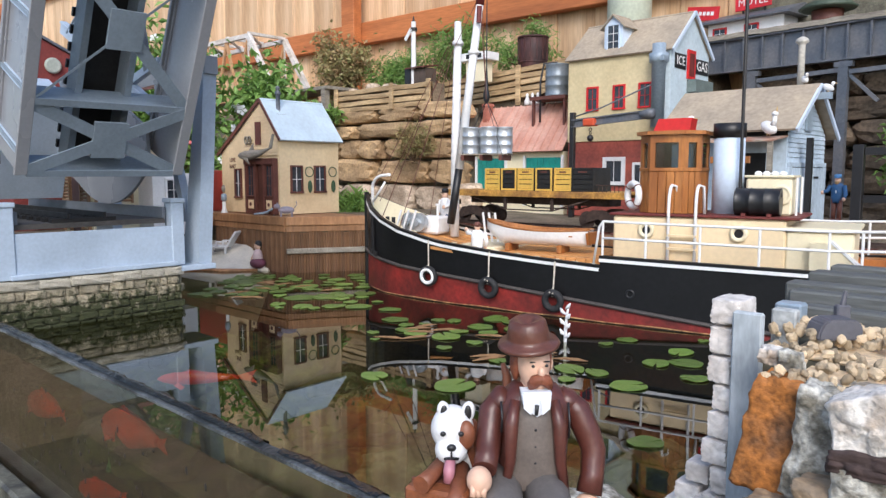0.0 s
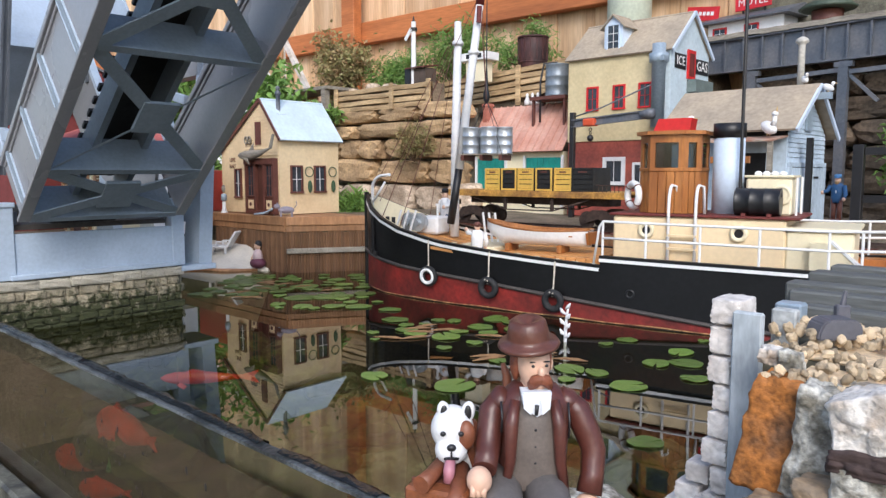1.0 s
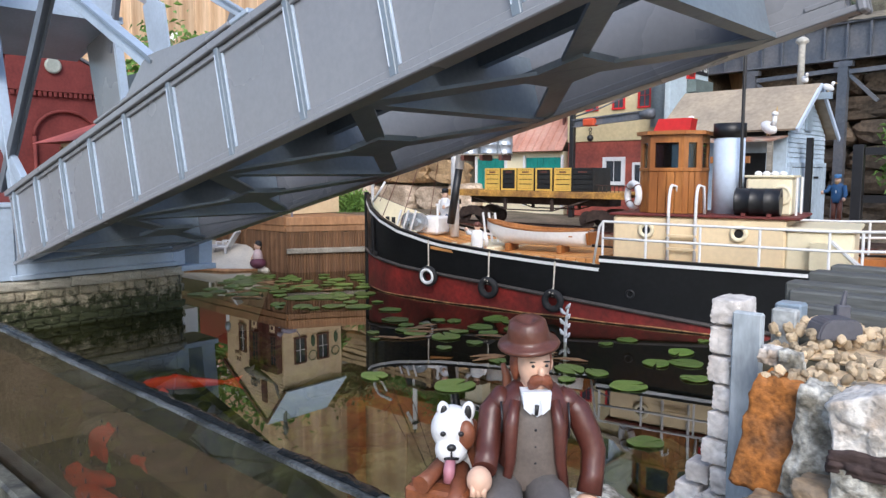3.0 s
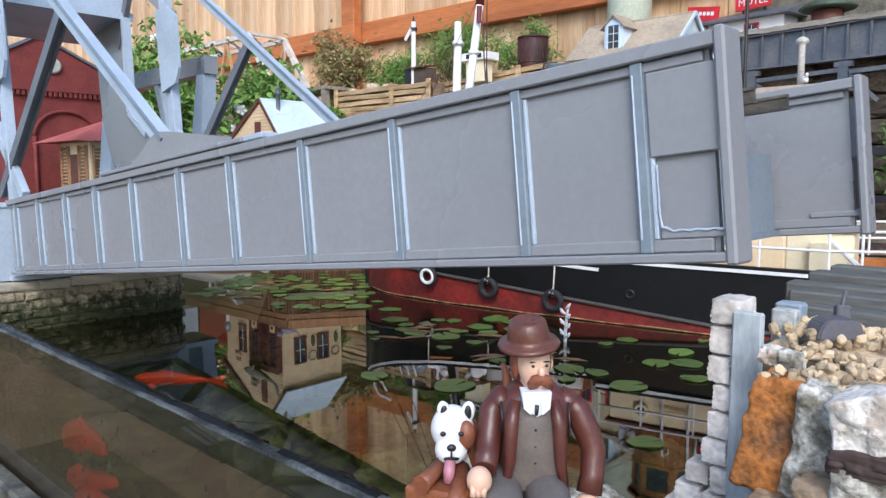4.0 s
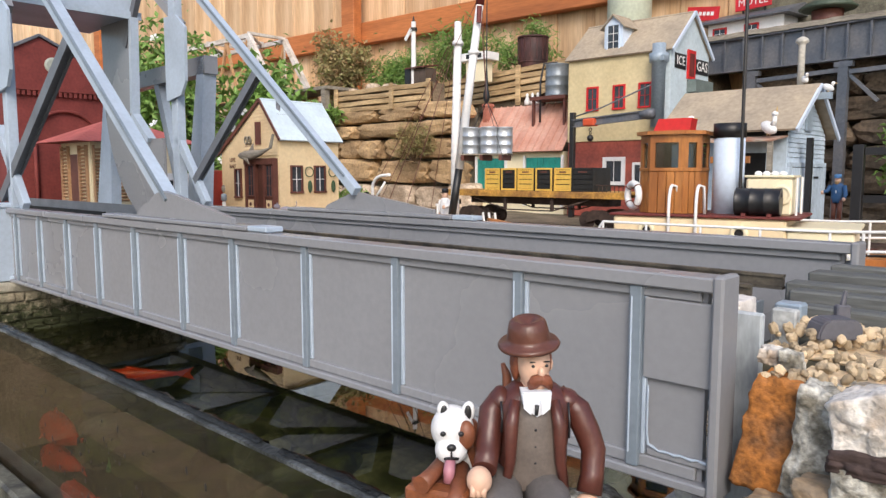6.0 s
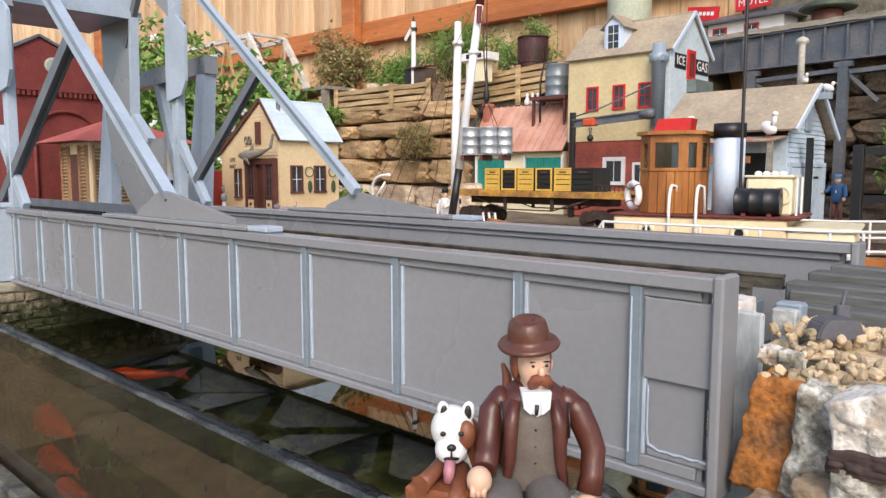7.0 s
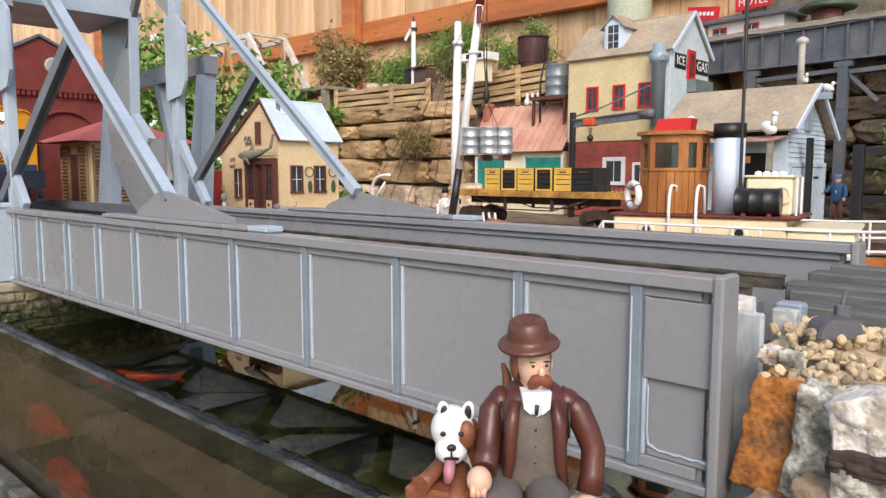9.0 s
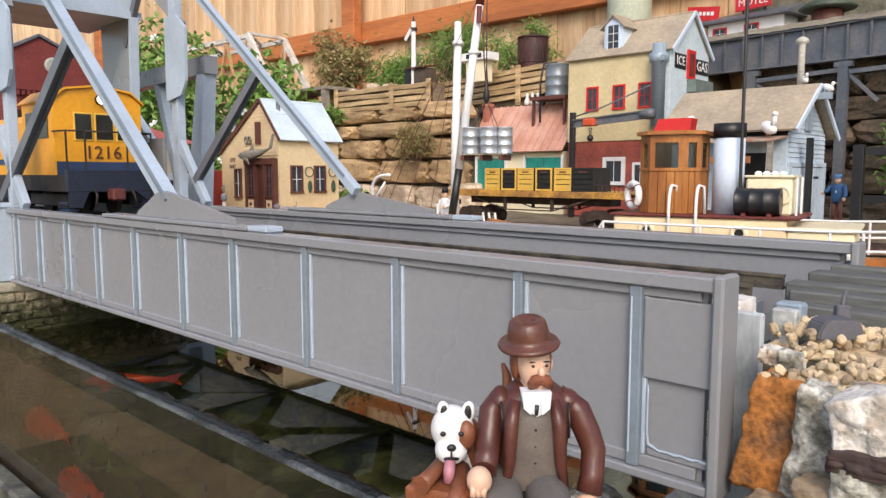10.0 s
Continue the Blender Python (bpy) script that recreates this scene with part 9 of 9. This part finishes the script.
# ---- koi ----
def build_koi(name, m, length, label, wide=0.55):
    k = thing(name, m, label, "koi", "koi in the pond")
    KOI = mat("koi_orange", (0.85, 0.075, 0.02), 0.4, 0, 0.3, 40, 0.15, 300, 0.1)
    bm = B()
    prof = [(0.0, 0.02), (0.05, 0.07), (0.15, 0.115), (0.32, 0.13), (0.5, 0.11), (0.7, 0.065), (0.85, 0.03)]
    rows = [[(x * length, r * wide * 0.78 * length * math.cos(a), r * wide * length * math.sin(a)) for a in [2 * math.pi * j / 12 for j in range(12)]] for x, r in prof]
    vs = loft(bm, rows, closed=True)
    bm.faces.new(vs[0][::-1])
    bm.faces.new(vs[-1])
    part("body", bm, KOI, k)
    bm = B()
    prism(bm, [(0.82 * length, 0.02 * length), (1.0 * length, 0.07 * length), (0.95 * length, 0.0), (1.0 * length, -0.07 * length), (0.82 * length, -0.02 * length)], "y", -0.004 * length, 0.004 * length)
    part("tail_fin", bm, KOI, k)
    bm = B()
    prism(bm, [(0.25 * length, 0.12 * wide * length), (0.32 * length, 0.17 * wide * length), (0.58 * length, 0.08 * wide * length)], "y", -0.004 * length, 0.004 * length)
    part("dorsal_fin", bm, KOI, k)
    for sg in (-1, 1):
        bm = B()
        beam(bm, (0.2 * length, sg * 0.08 * length, -0.04 * length), (0.28 * length, sg * 0.13 * length, -0.07 * length), 0.05 * length, 0.008 * length, (1, 0, 0))
        part("pectoral_fin", bm, KOI, k)
    return k


# each koi: seconds, along, across, depth and heading of its nose
KOI_ROWS = {
    0: (0.098, [(0, 0.252, 0.053, -0.036, 229), (1, 0.252, 0.056, -0.036, 228), (2.5, 0.262, 0.036, -0.036, 229), (4, 0.230, 0.040, -0.036, 216), (5.5, 0.196, 0.022, -0.037, 229), (7.5, 0.186, 0.014, -0.038, 229), (10, 0.178, 0.010, -0.044, 229)]),
    1: (0.085, [(0, 0.125, -0.024, -0.066, 182), (1, 0.190, -0.024, -0.108, 200), (2.5, 0.205, -0.024, -0.122, 205), (4, 0.215, -0.024, -0.122, 205), (5.5, 0.165, -0.024, -0.116, 190), (7.5, 0.140, -0.024, -0.124, 185), (10, 0.200, -0.024, -0.128, 185)]),
    2: (0.100, [(0, 0.310, -0.022, -0.046, 184), (1, 0.300, -0.022, -0.046, 182), (2.5, 0.296, -0.022, -0.062, 182), (4, 0.215, -0.022, -0.078, 182), (5.5, 0.165, -0.022, -0.084, 180), (7.5, 0.130, -0.022, -0.080, 180), (10, 0.110, -0.022, -0.090, 182)]),
    3: (0.060, [(0, 0.252, -0.026, -0.122, 200), (1, 0.252, -0.026, -0.122, 205), (2.5, 0.240, -0.026, -0.130, 205), (4, 0.240, -0.026, -0.135, 200), (5.5, 0.215, -0.026, -0.138, 195), (7.5, 0.19, -0.026, -0.138, 190), (10, 0.22, -0.026, -0.140, 190)]),
}
koi = [build_koi("koi", site(r[0][1], r[0][2], r[0][3], r[0][4] - 180), le, "orange-red koi swimming under the surface" if i == 0 else "orange koi swimming behind the acrylic wall", 0.55 if i == 0 else 1.25) for i, (le, r) in KOI_ROWS.items()]


# ---- locomotive ----
def build_loco():
    lo = thing("diesel_locomotive", site(-0.9, 0.0965, 0.118), "yellow and blue diesel switcher locomotive with lit headlamp", "locomotive")
    YEL = mat("loco_yellow", (0.80, 0.36, 0.015), 0.42, 0, 0.12, 14, 0.06, 200, 0.05)
    BLU = mat("loco_blue", (0.03, 0.055, 0.13), 0.5, 0, 0.3, 30, 0.15, 220, 0.1)
    DK = mat("loco_running_gear", (0.03, 0.022, 0.02), 0.65, 0, 0.4, 40, 0.2, 240, 0.2)
    L = 0.46
    hw = 0.0525
    # frame, x=0 is the front end
    bm = B()
    bx(bm, -L, 0.028, -hw, hw, 0.030, 0.050, 0.001)
    part("frame", bm, DK, lo)
    bm = B()
    prism(bm, [(-0.05, 0.012), (-0.036, 0.012), (-0.028, 0.030), (0.028, 0.030), (0.045, 0.016), (0.045, 0.050), (-0.05, 0.050)], "x", 0.0285, 0.034)
    bx(bm, 0.026, 0.0345, -hw, hw, 0.0300, 0.0560, 0.001)
    # loco blue darkened here: the shadow on the beam is in its colour
    part("end_beam", bm, mat("shaded_loco_blue", (0.014, 0.020, 0.040), 0.55, 0, 0.3, 30, 0.2, 220, 0.15), lo)
    # cab
    cab = part("cab", B(), YEL, lo)
    bm = B()
    prism(bm, [(-hw, 0.050), (hw, 0.050), (hw, 0.138), (hw * 0.72, 0.150), (0, 0.1555), (-hw * 0.72, 0.150), (-hw, 0.138)], "x", -0.105, 0.0)
    part("cab_shell", bm, YEL, cab)
    bm = B()
    prism(bm, [(-hw - 0.003, 0.137), (-hw * 0.74, 0.1505), (0, 0.1562), (hw * 0.74, 0.1505), (hw + 0.003, 0.137), (hw + 0.003, 0.139), (hw * 0.74, 0.1530), (0, 0.1588), (-hw * 0.74, 0.1530), (-hw - 0.003, 0.139)], "x", -0.110, 0.004)
    part("cab_roof", bm, YEL, cab)
    bm = B()
    bx(bm, 0.0004, 0.001, -hw + 0.002, hw - 0.002, 0.050, 0.066)
    part("blue_skirt", bm, BLU, cab)
    GL = mat("dark_loco_glass", (0.02, 0.018, 0.016), 0.12, 0, 0.2, 60, 0.1, 300, 0.0)
    for y0, y1 in ((-0.030, -0.0075), (-0.0055, 0.018), (0.020, 0.041)):
        bm = B()
        bx(bm, 0.0004, 0.0014, y0, y1, 0.091, 0.125, 0.0006)
        f = part("window_frame", bm, mat("loco_frame_yellow", (0.86, 0.55, 0.08), 0.45), cab)
        bm = B()
        bx(bm, 0.0015, 0.0020, y0 + 0.0018, y1 - 0.0018, 0.093, 0.123)
        part("pane", bm, GL, cab)
    for x0, x1 in ((-0.09, -0.055), (-0.05, -0.015)):
        for sg in (-1, 1):
            bm = B()
            bx(bm, x0, x1, sg * (hw + 0.0006) - 0.0004, sg * (hw + 0.0006) + 0.0004, 0.094, 0.126)
            part("side_pane", bm, GL, cab)
    words("number", "1216", 0.0225, mat("number_brown", (0.12, 0.035, 0.02), 0.6), cab, pose(0.0012, 0.004, 0.0765, 90, 0, 90))
    bm = B()
    cyl(bm, (0.001, 0.002, 0.141), (0.008, 0.002, 0.141), 0.0062, n=18)
    hl = part("headlamp", bm, DK, cab)
    bm = B()
    cyl(bm, (0.0081, 0.002, 0.141), (0.0090, 0.002, 0.141), 0.0056, n=18)
    part("headlamp_lens", bm, glow("headlamp_glow", (1.0, 0.93, 0.78), 9.0), hl, "glowing round headlamp lens")
    # long hood behind the cab
    bm = B()
    prism(bm, [(-0.030, 0.050), (0.030, 0.050), (0.030, 0.120), (0.022, 0.130), (-0.022, 0.130), (-0.030, 0.120)], "x", -L + 0.02, -0.1055)
    hd = part("hood", bm, YEL, lo)
    bm = B()
    bx(bm, -L + 0.05, -0.13, -0.0308, 0.0308, 0.064, 0.072)
    part("hood_stripe", bm, BLU, hd)
    for k in range(10):
        bm = B()
        bx(bm, -0.42 + k * 0.029, -0.398 + k * 0.029, -0.0312, 0.0312, 0.078, 0.112, 0.0004)
        part("hood_door", bm, YEL, hd)
    for x, y in ((-0.18, 0.0), (-0.30, 0.0)):
        bm = B()
        cyl(bm, (x, y, 0.128), (x, y, 0.146), 0.009, n=14)
        part("exhaust_stack", bm, DK, hd)
    bm = B()
    tube(bm, [(-0.02, -0.044, 0.155), (0.004, -0.044, 0.1545)], [0.0022, 0.0034], 8)
    part("horn", bm, DK, cab)
    # hand rails round the end platform
    for y in (-0.050, -0.029, 0.020, 0.050):
        bm = B()
        cyl(bm, (0.031, y, 0.056), (0.031, y, 0.101), 0.0012, n=6)
        part("rail_post", bm, DK, lo)
    for y0, y1 in ((-0.050, -0.029), (-0.029, 0.020), (0.020, 0.050)):
        bm = B()
        tube(bm, [(0.031, y0, 0.101), (0.031, y1, 0.101)], 0.0012, 6)
        part("hand_rail", bm, DK, lo)
    for sg in (-1, 1):
        bm = B()
        tube(bm, [(0.031, sg * 0.050, 0.101), (0.0, sg * 0.0535, 0.101)], 0.0011, 6)
        part("side_rail", bm, DK, lo)
        for z in (0.016, 0.024):
            bm = B()
            bx(bm, 0.004, 0.028, sg * 0.045 - 0.007, sg * 0.045 + 0.007, z - 0.008, z - 0.006)
            part("step", bm, BLU, lo)
    bm = B()
    bx(bm, 0.0345, 0.052, -0.008, 0.008, 0.020, 0.034, 0.002)
    part("coupler", bm, mat("coupler_rust", (0.12, 0.03, 0.025), 0.7), lo)
    for y in (-0.022, 0.022):
        bm = B()
        tube(bm, [(0.034, y, 0.034), (0.042, y, 0.026), (0.043, y * 1.1, 0.014)], 0.0014, 6)
        part("air_hose", bm, DK, lo)
    for x in (-0.065, -L + 0.085):
        bg = part("bogie", B(), DK, lo)
        for sg in (-1, 1):
            bm = B()
            bx(bm, x - 0.062, x + 0.062, sg * 0.038 - 0.003, sg * 0.038 + 0.003, 0.012, 0.027, 0.001)
            part("side_frame", bm, DK, bg)
        for dx in (-0.042, 0.042):
            for sg in (-1, 1):
                bm = B()
                cyl(bm, (x + dx, sg * 0.0205, 0.0185), (x + dx, sg * 0.0265, 0.0185), 0.0185, n=22)
                part("wheel", bm, DK, bg)
    bm = B()
    bx(bm, -0.27, -0.18, -0.042, 0.042, 0.012, 0.030, 0.002)
    part("fuel_tank", bm, DK, lo)
    return lo


loco = build_loco()


# ---- what moves ----
def motions():
    leaf = [(0, 64.0), (0.5, 50.8), (1.0, 39.2), (1.5, 32.4), (2.0, 25.4), (2.5, 18.4), (2.7, 16.2), (3.25, 11.2), (3.8, 7.18), (4.0, 5.80), (4.5, 2.55), (5.0, 0.94), (5.3, 0.25), (5.5, 0.0), (6.5, 0.0), (10, 0.0)]
    walk(bridge, [(t, site(PIV_S, 0, PIV_Z) @ pose(0, 0, 0, 0, -a, 0)) for t, a in leaf])
    run = [(0, -1.95), (6.8, -1.13), (8.0, -0.72), (8.6, -0.505), (9.0, -0.355), (9.2, -0.283), (9.4, -0.206), (9.6, -0.128), (9.8, -0.050), (10, 0.028)]
    walk(loco, [(t, site(s, 0.0965, 0.118)) for t, s in run])
    for k, (le, rows) in zip(koi, KOI_ROWS.values()):
        walk(k, [(t, site(s, w, z, a - 180)) for t, s, w, z, a in rows])


motions()
